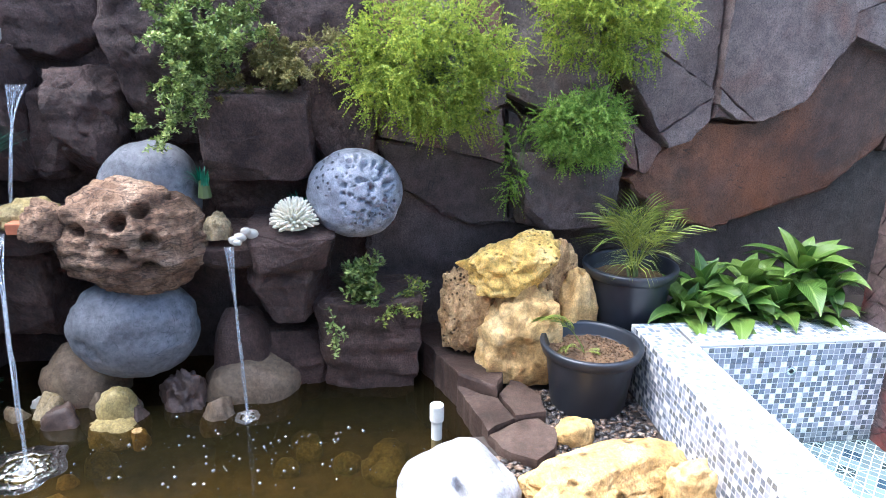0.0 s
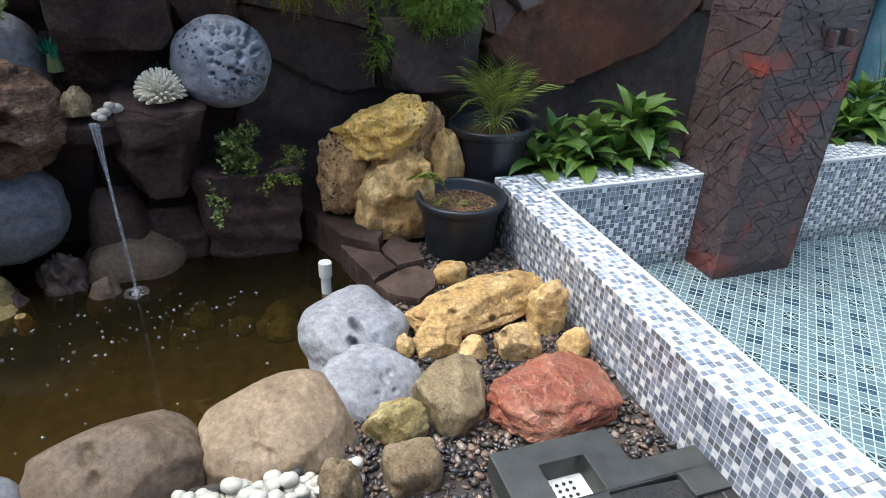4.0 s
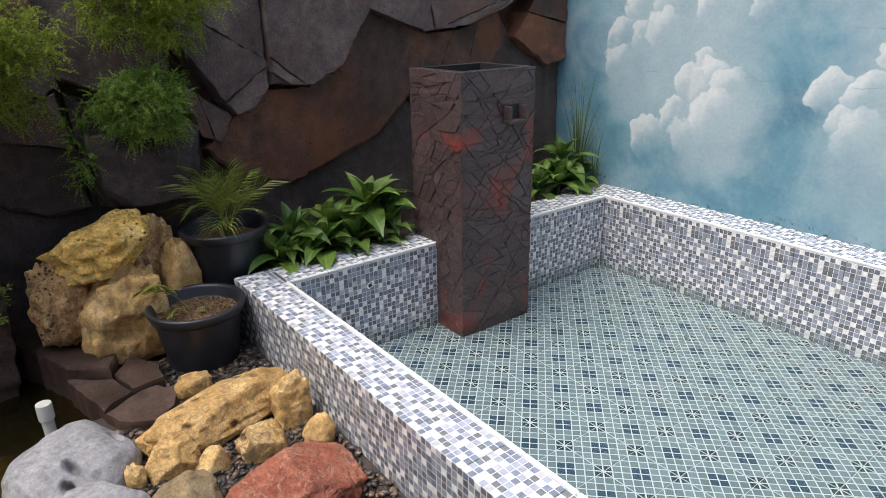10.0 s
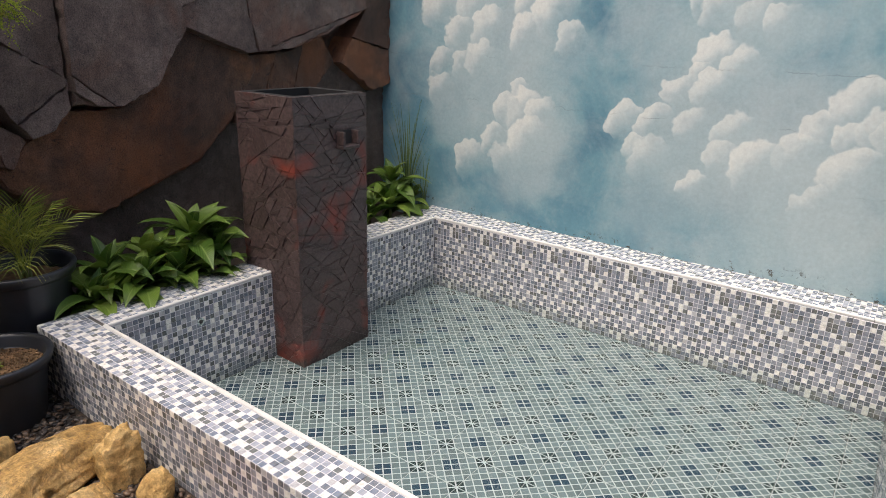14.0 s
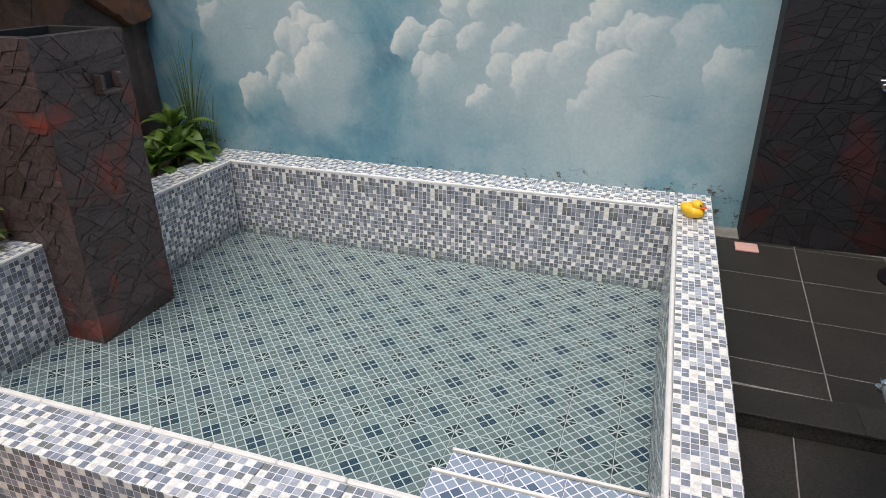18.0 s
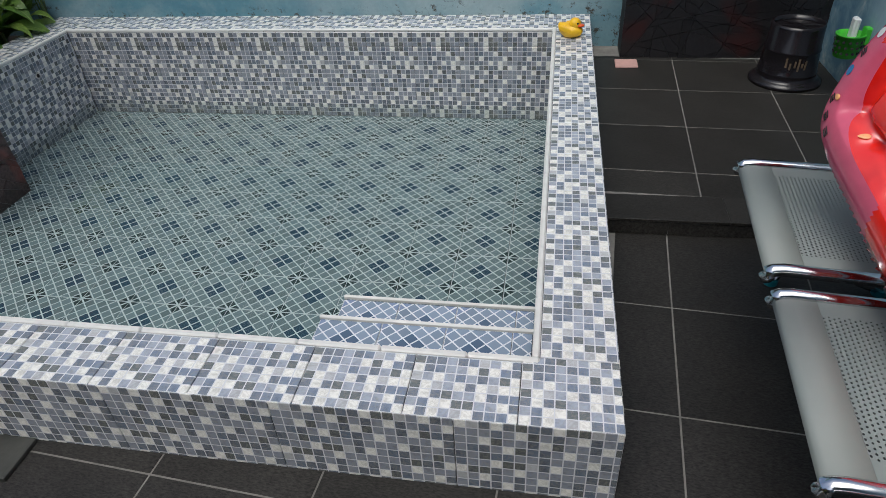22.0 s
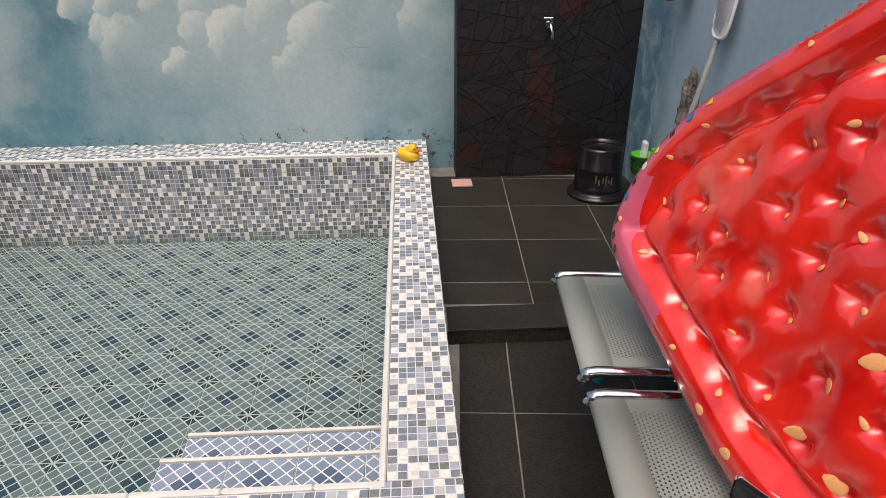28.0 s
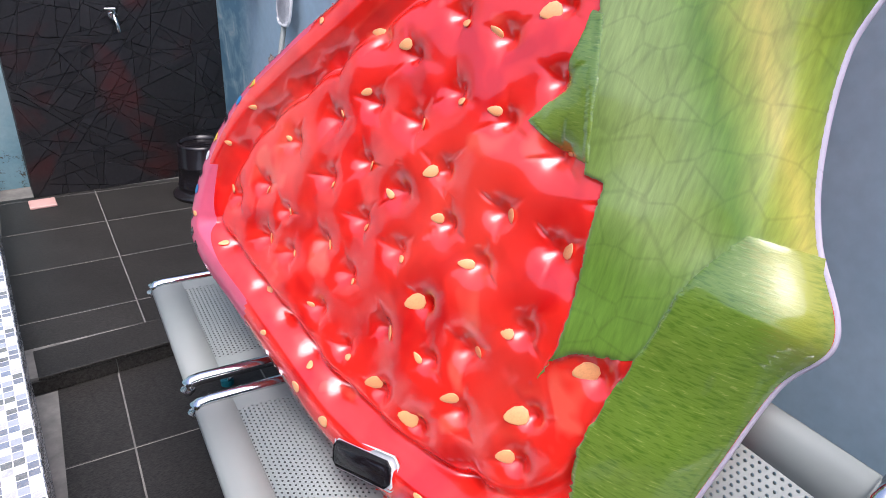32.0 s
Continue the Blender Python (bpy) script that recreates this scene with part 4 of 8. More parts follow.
# ---- rock wall ----
def slab(pts, x, thick, mat, seed, label, rough=0.008, grow=(-0.03, -0.022, -0.004), ragged=0.007):
    """A broken stone slab on the rock wall: outline in (y, z), jagged edges, chipped rim and an uneven face."""
    rng = random.Random(seed)
    ring = []
    for (y0, z0), (y1, z1) in zip(pts, pts[1:] + pts[:1]):
        n = max(2, int(math.hypot(y1 - y0, z1 - z0) / 0.035))
        for i in range(n):
            t = i / n
            a = 0 if i == 0 else rough
            ring.append((y0 + (y1 - y0) * t + rng.uniform(-a, a), z0 + (z1 - z0) * t + rng.uniform(-a, a)))
    cy, cz = sum(p[0] for p in ring) / len(ring), sum(p[1] for p in ring) / len(ring)
    bm = bmesh.new()
    rings = []
    for depth, inset in zip((-thick, -0.12 * thick, 0.0), grow):
        row = []
        for i, (y, z) in enumerate(ring):
            d = math.hypot(y - cy, z - cz)
            k = 1 - (inset + ragged * rng.uniform(-1, 1)) / d
            row.append(bm.verts.new((x + depth + (0.006 * rng.uniform(-1, 1) if depth > -thick else 0), cy + (y - cy) * k, cz + (z - cz) * k)))
        rings.append(row)
    n = len(ring)
    for a, b in zip(rings, rings[1:]):
        for i in range(n):
            bm.faces.new((a[i], a[(i + 1) % n], b[(i + 1) % n], b[i]))
    face = bm.faces.new(rings[-1])
    face.material_index = 1
    low, high = ([pick(p[a] for p in ring) for a in (0, 1)] for pick in (min, max))
    for a in (0, 1):
        cut = low[a] + 0.03
        while cut < high[a] - 0.01:
            front = [f for f in bm.faces if f.material_index]
            geom = front + list({e for f in front for e in f.edges}) + list({v for f in front for v in f.verts})
            bmesh.ops.bisect_plane(bm, geom=geom, dist=0.002, plane_co=(x, cut, cut), plane_no=(0, 1 - a, a))
            cut += 0.05 + 0.015 * rng.random()
    for f in bm.faces:
        f.smooth = f.material_index == 1
        f.material_index = 0
    for v in bm.verts:
        if v.co.x > x - 0.02:
            v.co.x += 0.012 * noise.noise(Vector((seed, v.co.y * 3, v.co.z * 3))) + 0.0035 * noise.noise(Vector((seed, v.co.y * 11, v.co.z * 11)))
    bmesh.ops.recalc_face_normals(bm, faces=bm.faces)
    return tagged(link_mesh("rock_slab", bm, mat), label, "rock slab", "slabs of the rock wall")


def halves(poly, a, b):
    """The two pieces of a polygon on either side of the line through a and b."""
    out = []
    for sign in (1, -1):
        piece = []
        for p, q in zip(poly, poly[1:] + poly[:1]):
            sp, sq = (sign * ((b[0] - a[0]) * (r[1] - a[1]) - (b[1] - a[1]) * (r[0] - a[0])) for r in (p, q))
            if sp >= 0:
                piece.append(p)
            if sp * sq < 0:
                t = sp / (sp - sq)
                piece.append((p[0] + (q[0] - p[0]) * t, p[1] + (q[1] - p[1]) * t))
        out.append(piece)
    return out


def cracked(pts, cuts, x, thick, mat, seed, label):
    """A slab broken along lines into pieces that have settled a little apart."""
    rng = random.Random(seed)
    pieces = [pts]
    for a, b in cuts:
        mid = ((a[0] + b[0]) / 2, (a[1] + b[1]) / 2)
        for poly in pieces:
            if inside(mid, poly):
                two = halves(poly, a, b)
                if all(len(q) > 2 for q in two):
                    pieces.remove(poly)
                    pieces += two
                break
    for k, poly in enumerate(pieces):
        slab(poly, x + rng.uniform(-0.010, 0.010), thick, mat, seed * 10 + k, label, 0.005, (-0.01, 0.0, 0.006), 0.0035)


GREY, BROWN, DARK = M["slab_grey"], M["slab_brown"], M["slab_dark"]
cracked([(2.20, 1.34), (2.48, 0.93), (2.58, 0.96), (2.67, 1.06), (2.66, 1.9), (2.05, 1.9)], [((2.30, 1.42), (2.62, 1.22)), ((2.46, 1.02), (2.66, 1.16))], -1.68, 0.16, GREY, 1, "large grey cracked slab of the rock wall")
cracked([(2.68, 1.07), (2.90, 1.05), (3.09, 1.14), (3.29, 1.42), (3.20, 1.9), (2.675, 1.9)], [((2.66, 1.22), (2.86, 1.06)), ((2.70, 1.12), (2.78, 1.06))], -1.66, 0.16, GREY, 2, "large grey cracked slab of the rock wall")
cracked([(2.22, 1.12), (2.47, 0.92), (2.40, 0.80), (2.30, 0.84)], [((2.30, 1.06), (2.36, 0.82))], -1.70, 0.12, GREY, 3, "small grey slab of the rock wall")
slab([(2.32, 0.78), (2.48, 0.91), (2.68, 1.04), (2.91, 1.03), (3.11, 1.12), (3.31, 1.42), (3.55, 1.36), (3.78, 1.26), (3.56, 0.93), (3.33, 0.73), (2.77, 0.53), (2.48, 0.62)], -1.73, 0.12, BROWN, 4, "long rust-brown slab of the rock wall")
cracked([(3.26, 1.44), (3.66, 1.30), (4.01, 1.33), (4.30, 1.43), (4.46, 1.50), (4.65, 1.58), (4.5, 2.0), (3.2, 2.0)], [((3.64, 1.72), (3.74, 1.30)), ((3.75, 1.31), (4.60, 1.57)), ((3.20, 1.50), (3.62, 1.68)), ((4.05, 1.36), (4.22, 1.42))], -1.66, 0.18, GREY, 5, "grey overhanging slab of the rock wall")
cracked([(3.55, 1.34), (3.66, 1.28), (4.01, 1.31), (4.30, 1.41), (4.42, 1.24), (4.10, 0.95), (3.60, 0.90)], [((3.80, 1.00), (3.91, 1.27)), ((4.02, 0.98), (4.12, 1.30))], -1.74, 0.12, BROWN, 6, "rust-brown slab of the rock wall")
cracked([(4.66, 1.57), (4.42, 1.24), (4.74, 1.04), (4.92, 1.08), (4.92, 2.0), (4.52, 2.0)], [((4.52, 1.40), (4.90, 1.32))], -1.69, 0.16, BROWN, 7, "brown slab in the corner of the rock wall")
slab([(4.10, 0.93), (4.42, 1.22), (4.74, 1.02), (4.92, 1.06), (4.92, -0.1), (4.1, -0.1)], -1.76, 0.1, DARK, 8, "near-black slab of the rock wall")
slab([(2.77, 0.51), (3.33, 0.71), (3.56, 0.91), (4.09, 0.92), (4.09, -0.1), (2.3, -0.1), (2.3, 0.56), (2.48, 0.60)], -1.78, 0.1, DARK, 9, "near-black slab of the rock wall behind the plants")
cracked([(1.66, 1.9), (2.03, 1.9), (2.18, 1.33), (2.21, 1.1), (2.0, 1.04), (1.66, 1.2)], [((1.72, 1.62), (2.12, 1.30))], -1.74, 0.12, GREY, 10, "grey slab of the rock wall behind the ferns")
cracked([(1.13, 1.16), (1.46, 1.02), (1.72, 1.13), (1.64, 1.9), (1.13, 1.9)], [((1.20, 1.40), (1.66, 1.24))], -1.72, 0.14, GREY, 11, "grey slab of the rock wall behind the fern")
cracked([(1.12, 1.13), (1.45, 1.0), (1.70, 1.11), (1.72, 0.86), (1.42, 0.93), (1.15, 0.98)], [((1.36, 1.05), (1.44, 0.92))], -1.71, 0.12, GREY, 12, "grey chipped slab of the rock wall")
slab([(1.13, 0.96), (1.42, 0.91), (1.72, 0.84), (1.74, 0.58), (1.56, 0.57), (1.25, 0.74)], -1.75, 0.12, DARK, 13, "dark slab of the rock wall")
slab([(1.10, 0.93), (1.23, 0.73), (1.55, 0.55), (2.28, 0.55), (2.28, -0.1), (1.10, -0.1)], -1.79, 0.1, DARK, 14, "dark lower slab of the rock wall")
cracked([(1.74, 1.09), (2.0, 1.02), (2.29, 1.10), (2.31, 0.82), (2.29, 0.57), (1.76, 0.57)], [((1.80, 1.05), (2.05, 0.60))], -1.78, 0.1, DARK, 15, "dark slab of the rock wall")


def rock_block(name, y0, y1, z0, z1, x1, depth, seed, mat, label, amp=0.042, strata=0.5, cuts=40):
    """A rough hewn block of the artificial rock, its front at x1: knocked-off corners, broken planes, ledges and a gritty skin."""
    bm = bmesh.new()
    box(bm, x1 - depth, y0, z0, x1, y1, z1)
    bmesh.ops.subdivide_edges(bm, edges=bm.edges[:], cuts=cuts, use_grid_fill=True)
    off = Vector((seed * 5.3, seed * 2.1, seed * 3.3))
    c = Vector((x1 - depth / 2, (y0 + y1) / 2, (z0 + z1) / 2))
    hs = Vector((depth / 2, (y1 - y0) / 2, (z1 - z0) / 2))
    tip = random.Random(seed)
    lean = (tip.uniform(-0.16, 0.16), tip.uniform(0.0, 0.7), tip.uniform(-0.02, 0.18))
    planes = []
    for k in range(16):
        n = Vector((tip.uniform(0.15, 1.0), tip.uniform(-1, 1), tip.uniform(-1, 1))).normalized()
        reach = abs(n.x) * hs.x + abs(n.y) * hs.y + abs(n.z) * hs.z
        planes.append((n, reach - amp * tip.uniform(0.6, 2.6)))
    for v in bm.verts:
        p = v.co.copy()
        d = p - c
        wob = 0.25 * amp * Vector((noise.noise(p * 9 + off), noise.noise(p * 9 - off), noise.noise(p * 9 + 2 * off)))
        d += wob
        for n, far_ in planes:
            over = d.dot(n) - far_
            if over > 0:
                d -= n * over * 0.93
        n = Vector((d.x / hs.x, d.y / hs.y, d.z / hs.z))
        n = Vector((n.x * abs(n.x) ** 3, n.y * abs(n.y) ** 3, n.z * abs(n.z) ** 3)).normalized()
        q = c + d
        shelf = noise.noise(Vector((q.y * 2.2, q.x * 2.2, q.z * 13.0)) + off)
        crack = abs(noise.noise(Vector((q.y * 4.0, q.x * 4.0, q.z * 5.5)) - off))
        h = 0.5 * strata * math.copysign(abs(shelf) ** 0.6, shelf) + 0.30 * noise.noise(q * 7 + off) + 0.22 * noise.noise(q * 19 + off) + 0.15 * noise.noise(q * 48 + off) + 0.09 * noise.noise(q * 95 + off)
        if crack < 0.035:
            h -= 0.35 * (1 - crack / 0.035)
        v.co = q + n * amp * h
        v.co.y += (p.z - c.z) * lean[0] + 0.25 * lean[1] * (p.y - c.y) * (p.z - c.z) / hs.z
        v.co.x += (p.z - c.z) * lean[2]
    bmesh.ops.recalc_face_normals(bm, faces=bm.faces)
    return tagged(link_mesh(name, bm, mat, smooth=True), label, "rock", "blocks of the waterfall rock")


RB = M["rock_brown"]
HEWN = "rough dark brown block of the waterfall rock"
rock_block("rock_block", -0.78, -0.34, 0.80, 1.355, -1.62, 0.4, 1, RB, HEWN)
rock_block("rock_block", -0.34, -0.18, 0.80, 1.19, -1.70, 0.3, 2, RB, HEWN, 0.02)
rock_block("rock_block", -0.19, 0.06, 0.80, 1.27, -1.60, 0.35, 3, RB, HEWN)
rock_block("rock_block", 0.02, 0.42, 0.95, 1.62, -1.68, 0.3, 4, RB, HEWN)
rock_block("rock_block", -0.60, 0.05, 1.30, 1.9, -1.75, 0.3, 5, RB, HEWN)
rock_block("rock_block", 0.40, 1.12, 1.22, 1.9, -1.76, 0.2, 6, RB, HEWN)
rock_block("rock_planter", 0.42, 0.86, 0.83, 1.19, -1.46, 0.4, 7, RB, "blocky brown rock planter that holds the green shrub", 0.025, 0.2)
rock_block("rock_block", 0.84, 1.13, 0.84, 1.36, -1.62, 0.3, 8, RB, HEWN, 0.025, 0.2)
rock_block("rock_block", 0.30, 0.86, 0.58, 0.86, -1.74, 0.2, 9, RB, HEWN)
rock_block("rock_block", 0.60, 0.93, 0.47, 0.665, -1.36, 0.42, 24, RB, "flat-topped brown rock that carries the coral", 0.022, 0.4)
rock_block("rock_ledge", 0.36, 0.70, 0.47, 0.60, -1.40, 0.45, 10, RB, "flat brown rock ledge with a waterfall lip", 0.02, 0.5)
rock_block("rock_block", 0.56, 0.90, 0.22, 0.52, -1.42, 0.4, 11, RB, HEWN, 0.035, 0.6)
rock_block("rock_planter", 0.86, 1.30, -0.20, 0.30, -1.44, 0.4, 12, RB, "layered dark rock planter at the pond edge", 0.03, 0.7)
rock_block("rock_block", 0.52, 0.92, -0.25, 0.10, -1.52, 0.3, 13, RB, HEWN, 0.04, 0.6)
rock_block("rock_block", -0.72, -0.22, 0.05, 0.60, -1.52, 0.35, 14, RB, HEWN, 0.05, 0.6)
rock_block("rock_post", -0.62, -0.48, 0.58, 0.92, -1.44, 0.2, 15, RB, "upright brown rock post beside the upper basin", 0.015, 0.2)
rock_block("rock_ledge", -0.60, -0.15, 0.55, 0.66, -1.42, 0.44, 16, RB, "brown rock ledge of the upper basin", 0.02, 0.4)
rock_block("rock_block", -0.30, 0.40, -0.30, 0.58, -1.80, 0.1, 17, M["slab_dark"], HEWN, 0.03)
rock_block("rock_block", -1.5, -0.72, -0.3, 1.2, -1.66, 0.25, 18, RB, HEWN, 0.05, 0.5)
rock_block("rock_block", -1.5, -0.60, 1.2, 1.9, -1.72, 0.25, 19, RB, HEWN, 0.05, 0.5)


# ---- stones ----
def stone(name, c, size, seed, mat, label, category="stone", bumpy=0.12, flat=0.35, rz=0.0, detail=4, strata=0.0, group="", power=2.4, dents=(), facing=(1, 0), crumb=0.06, angular=0, crag=None):
    """A rounded, uneven stone on its base; size: full width, depth and height. dents: (across, up, radius, depth) as seen from facing."""
    bm = bmesh.new()
    bmesh.ops.create_icosphere(bm, subdivisions=detail, radius=1.0)
    off = Vector((seed * 3.7, seed * 1.3, seed * 7.1))
    fx, fy = facing
    cut = random.Random(seed * 7 + 1)
    soft = 0.10 if crumb else 0.45
    crag = crag if crag is not None else (0.055 if crumb and detail >= 4 else 0.012)
    planes = [(Vector((cut.gauss(0, 1), cut.gauss(0, 1), cut.gauss(0.2, 0.8))).normalized(), cut.uniform(0.66, 0.92)) for _ in range(angular)]
    for v in bm.verts:
        d = v.co.normalized()
        q = (abs(d.x) ** power + abs(d.y) ** power + abs(d.z) ** power) ** (-1.0 / power)
        k = q * (1 + bumpy * (noise.noise(d * 1.5 + off) * 1.5 + noise.noise(d * 3.6 + off) * 0.7 + noise.noise(d * 9.0 + off) * 0.22))
        if bumpy >= 0.08:
            k *= 1 + bumpy * (1.1 * abs(noise.noise(d * 2.8 + off * 1.7)) + 0.6 * abs(noise.noise(d * 6.5 + off * 0.7)) - 0.4)
        for n_, far_ in planes:
            t = d.dot(n_) * k
            if t > far_:
                k *= far_ / t + soft * (1 - far_ / t)
        if crumb:
            k *= 1 + crumb * (1.0 - 1.6 * noise.voronoi(d * 2.6 + off)[0][0]) + 0.3 * crumb * (0.5 - noise.voronoi(d * 8.0 + off)[0][0])
        if crag:
            k *= 1 + crag * (noise.fractal(d * 2.6 + off, 1.1, 2.1, 5) - 0.5 * abs(noise.fractal(d * 6.0 - off, 1.2, 2.0, 4)))
        if strata:
            k *= 1 + strata * noise.noise(Vector((d.x * 1.5, d.y * 1.5, d.z * 9.0)) + off)
        p = d * k
        if p.z < -flat:
            p.z = -flat + (p.z + flat) * 0.15
        p = Vector((p.x * size[0] / 2, p.y * size[1] / 2, (p.z + flat) * size[2] / (1 + flat)))
        for a, u, r, deep in dents:
            ahead = p.x * fx + p.y * fy
            across = -p.x * fy + p.y * fx
            e = math.hypot(across - a, (p.z - u) * 1.25)
            if ahead > 0 and e < r * 1.3:
                s = 1 / (1 + math.exp((e - r) / (0.12 * r)))
                p -= d * (deep * s)
        v.co = p
    ob = link_mesh(name, bm, mat, smooth=True)
    ob.matrix_world = pose(*c, 0, 0, rz)
    return tagged(ob, label, category, group)


G = -0.07
POND, ST = "boulders round the pond", "stones on the gravel"
stone("boulder", (-0.57, 1.405, G - 0.08), (0.365, 0.45, 0.255), 1, M["st_grey"], "smooth pale grey boulder with small holes at the pond edge", "boulder", 0.07, rz=25, detail=6, group=POND, power=2.8, crumb=0.0, angular=6, dents=((-0.115, 0.185, 0.015, 0.05), (-0.065, 0.21, 0.014, 0.05), (0.12, 0.20, 0.010, 0.03), (-0.02, 0.15, 0.007, 0.02), (0.04, 0.13, 0.006, 0.015)))
stone("boulder", (-0.30, 1.36, G - 0.08), (0.35, 0.40, 0.19), 2, M["st_grey"], "smooth whitish grey boulder at the pond edge", "boulder", 0.07, rz=30, detail=6, group=POND, power=2.6, crumb=0.0, angular=6, dents=((0.02, 0.155, 0.012, 0.010), (0.05, 0.16, 0.009, 0.010), (-0.03, 0.13, 0.010, 0.010), (0.03, 0.12, 0.008, 0.010)))
stone("boulder", (-0.15, 1.07, G - 0.08), (0.41, 0.49, 0.245), 3, M["st_beige"], "smooth beige boulder at the pond edge", "boulder", 0.06, rz=10, detail=6, group=POND, crumb=0.0, angular=5, dents=((-0.09, 0.17, 0.014, 0.012), (-0.06, 0.165, 0.010, 0.012), (-0.07, 0.19, 0.008, 0.012), (-0.10, 0.19, 0.008, 0.012)))
stone("boulder", (-0.14, 0.61, G - 0.08), (0.38, 0.50, 0.215), 4, M["st_taupe"], "smooth dark taupe boulder at the pond edge", "boulder", 0.06, detail=6, angular=4, group=POND, crumb=0.0, dents=((-0.06, 0.20, 0.02, 0.02), (-0.03, 0.17, 0.014, 0.02)))
stone("boulder", (-0.02, 0.22, G - 0.08), (0.36, 0.36, 0.22), 5, M["st_grey"], "pale grey boulder at the pond edge", "boulder", 0.06, group=POND, crumb=0.0)
stone("yellow_stone", (-0.59, 1.90, G), (0.26, 0.61, 0.15), 6, M["st_yellow"], "large flat honey-yellow stone on the gravel", "stone", 0.07, rz=12, detail=6, group=ST, strata=0.025, angular=2, crumb=0.05, crag=0.03, power=2.4)
stone("wood_stone", (-0.453, 2.116, G), (0.117, 0.135, 0.195), 7, M["st_tan"], "upright cream petrified wood block beside the kerb", "stone", 0.07, group=ST, power=5, strata=0.10, detail=5, angular=5)
stone("yellow_stone", (-0.44, 1.66, G), (0.17, 0.18, 0.13), 8, M["st_yellow"], "small yellow stone on the gravel", "stone", 0.10, angular=9, detail=5, group=ST)
stone("cream_stone", (-0.36, 1.78, G), (0.09, 0.13, 0.08), 9, M["st_tan"], "small cream stone on the gravel", "stone", 0.10, angular=8, group=ST)
stone("yellow_stone", (-0.335, 1.955, G), (0.15, 0.19, 0.14), 10, M["st_yellow"], "angular golden yellow stone", "stone", 0.12, angular=12, detail=5, group=ST)
stone("khaki_stone", (-0.14, 1.605, G), (0.31, 0.25, 0.17), 11, M["st_khaki"], "glossy khaki brown stone on the gravel", "stone", 0.08, angular=6, detail=5, group=ST, rz=-20, crumb=0.04, crag=0.025)
stone("red_stone", (-0.02, 1.94, G), (0.32, 0.44, 0.155), 12, M["st_red"], "rough red jasper stone on the gravel", "stone", 0.08, angular=5, detail=6, group=ST, rz=15, crumb=0.05, crag=0.03)
stone("ochre_stone", (-0.055, 1.405, G), (0.18, 0.20, 0.13), 13, M["st_ochre"], "rough ochre yellow stone", "stone", 0.12, angular=12, detail=5, group=ST)
stone("wood_stone", (0.12, 1.41, G), (0.14, 0.165, 0.10), 14, M["st_wood"], "brown petrified wood block on the gravel", "stone", 0.05, group=ST, power=4)
stone("tan_stone", (-0.27, 2.14, G), (0.10, 0.13, 0.11), 15, M["st_tan"], "small tan stone against the mosaic kerb", "stone", 0.10, angular=8, group=ST)
stone("tan_stone", (-0.88, 1.87, G), (0.13, 0.16, 0.09), 16, M["st_tan"], "small flat tan stone below the pot", "stone", 0.10, angular=8, group=ST)
stone("tan_stone", (0.13, 1.20, G), (0.14, 0.12, 0.12), 17, M["st_wood"], "brown stone beside the white pebbles", "stone", 0.12, group=ST)
stone("tan_stone", (-0.44, 1.54, G), (0.07, 0.07, 0.08), 18, M["st_tan"], "small tan pebble between the boulders", "stone", 0.12, group=ST)
# heap of weathered stones behind the pot
HEAP = "heap of weathered yellow stones"
stone("porous_stone", (-1.50, 1.525, 0.03), (0.26, 0.25, 0.40), 20, M["st_porous"], "tall porous brown stone in the heap", "stone", 0.08, flat=0.75, angular=4, detail=6, crag=0.06, group=HEAP, crumb=0.16)
stone("tan_stone", (-1.37, 1.765, -0.03), (0.30, 0.40, 0.40), 21, M["st_tan"], "hollowed cream stone at the foot of the heap", "stone", 0.10, angular=7, detail=6, crag=0.05, group=HEAP, crumb=0.12, dents=((-0.04, 0.16, 0.07, 0.05), (0.06, 0.32, 0.025, 0.03)))
stone("porous_stone", (-1.53, 1.92, -0.03), (0.26, 0.26, 0.56), 22, M["st_porous"], "pale porous stone at the back of the heap", "stone", 0.10, flat=0.6, angular=4, detail=6, crag=0.06, group=HEAP, crumb=0.10)
stone("porous_stone", (-1.44, 2.02, -0.03), (0.20, 0.18, 0.44), 23, M["st_tan"], "cream stone beside the potted palm", "stone", 0.08, flat=0.7, angular=2, group=HEAP, crumb=0.14)
stone("tan_stone", (-1.50, 1.74, -0.04), (0.20, 0.30, 0.48), 25, M["st_porous"], "brown stone inside the heap", "stone", 0.1, group=HEAP)
stone("yellow_stone", (-1.43, 1.715, 0.36), (0.25, 0.39, 0.245), 29, M["st_top"], "bright yellow honeycombed stone on top of the heap", "stone", 0.13, flat=0.6, detail=6, power=3.4, angular=4, crumb=0.12, crag=0.08)

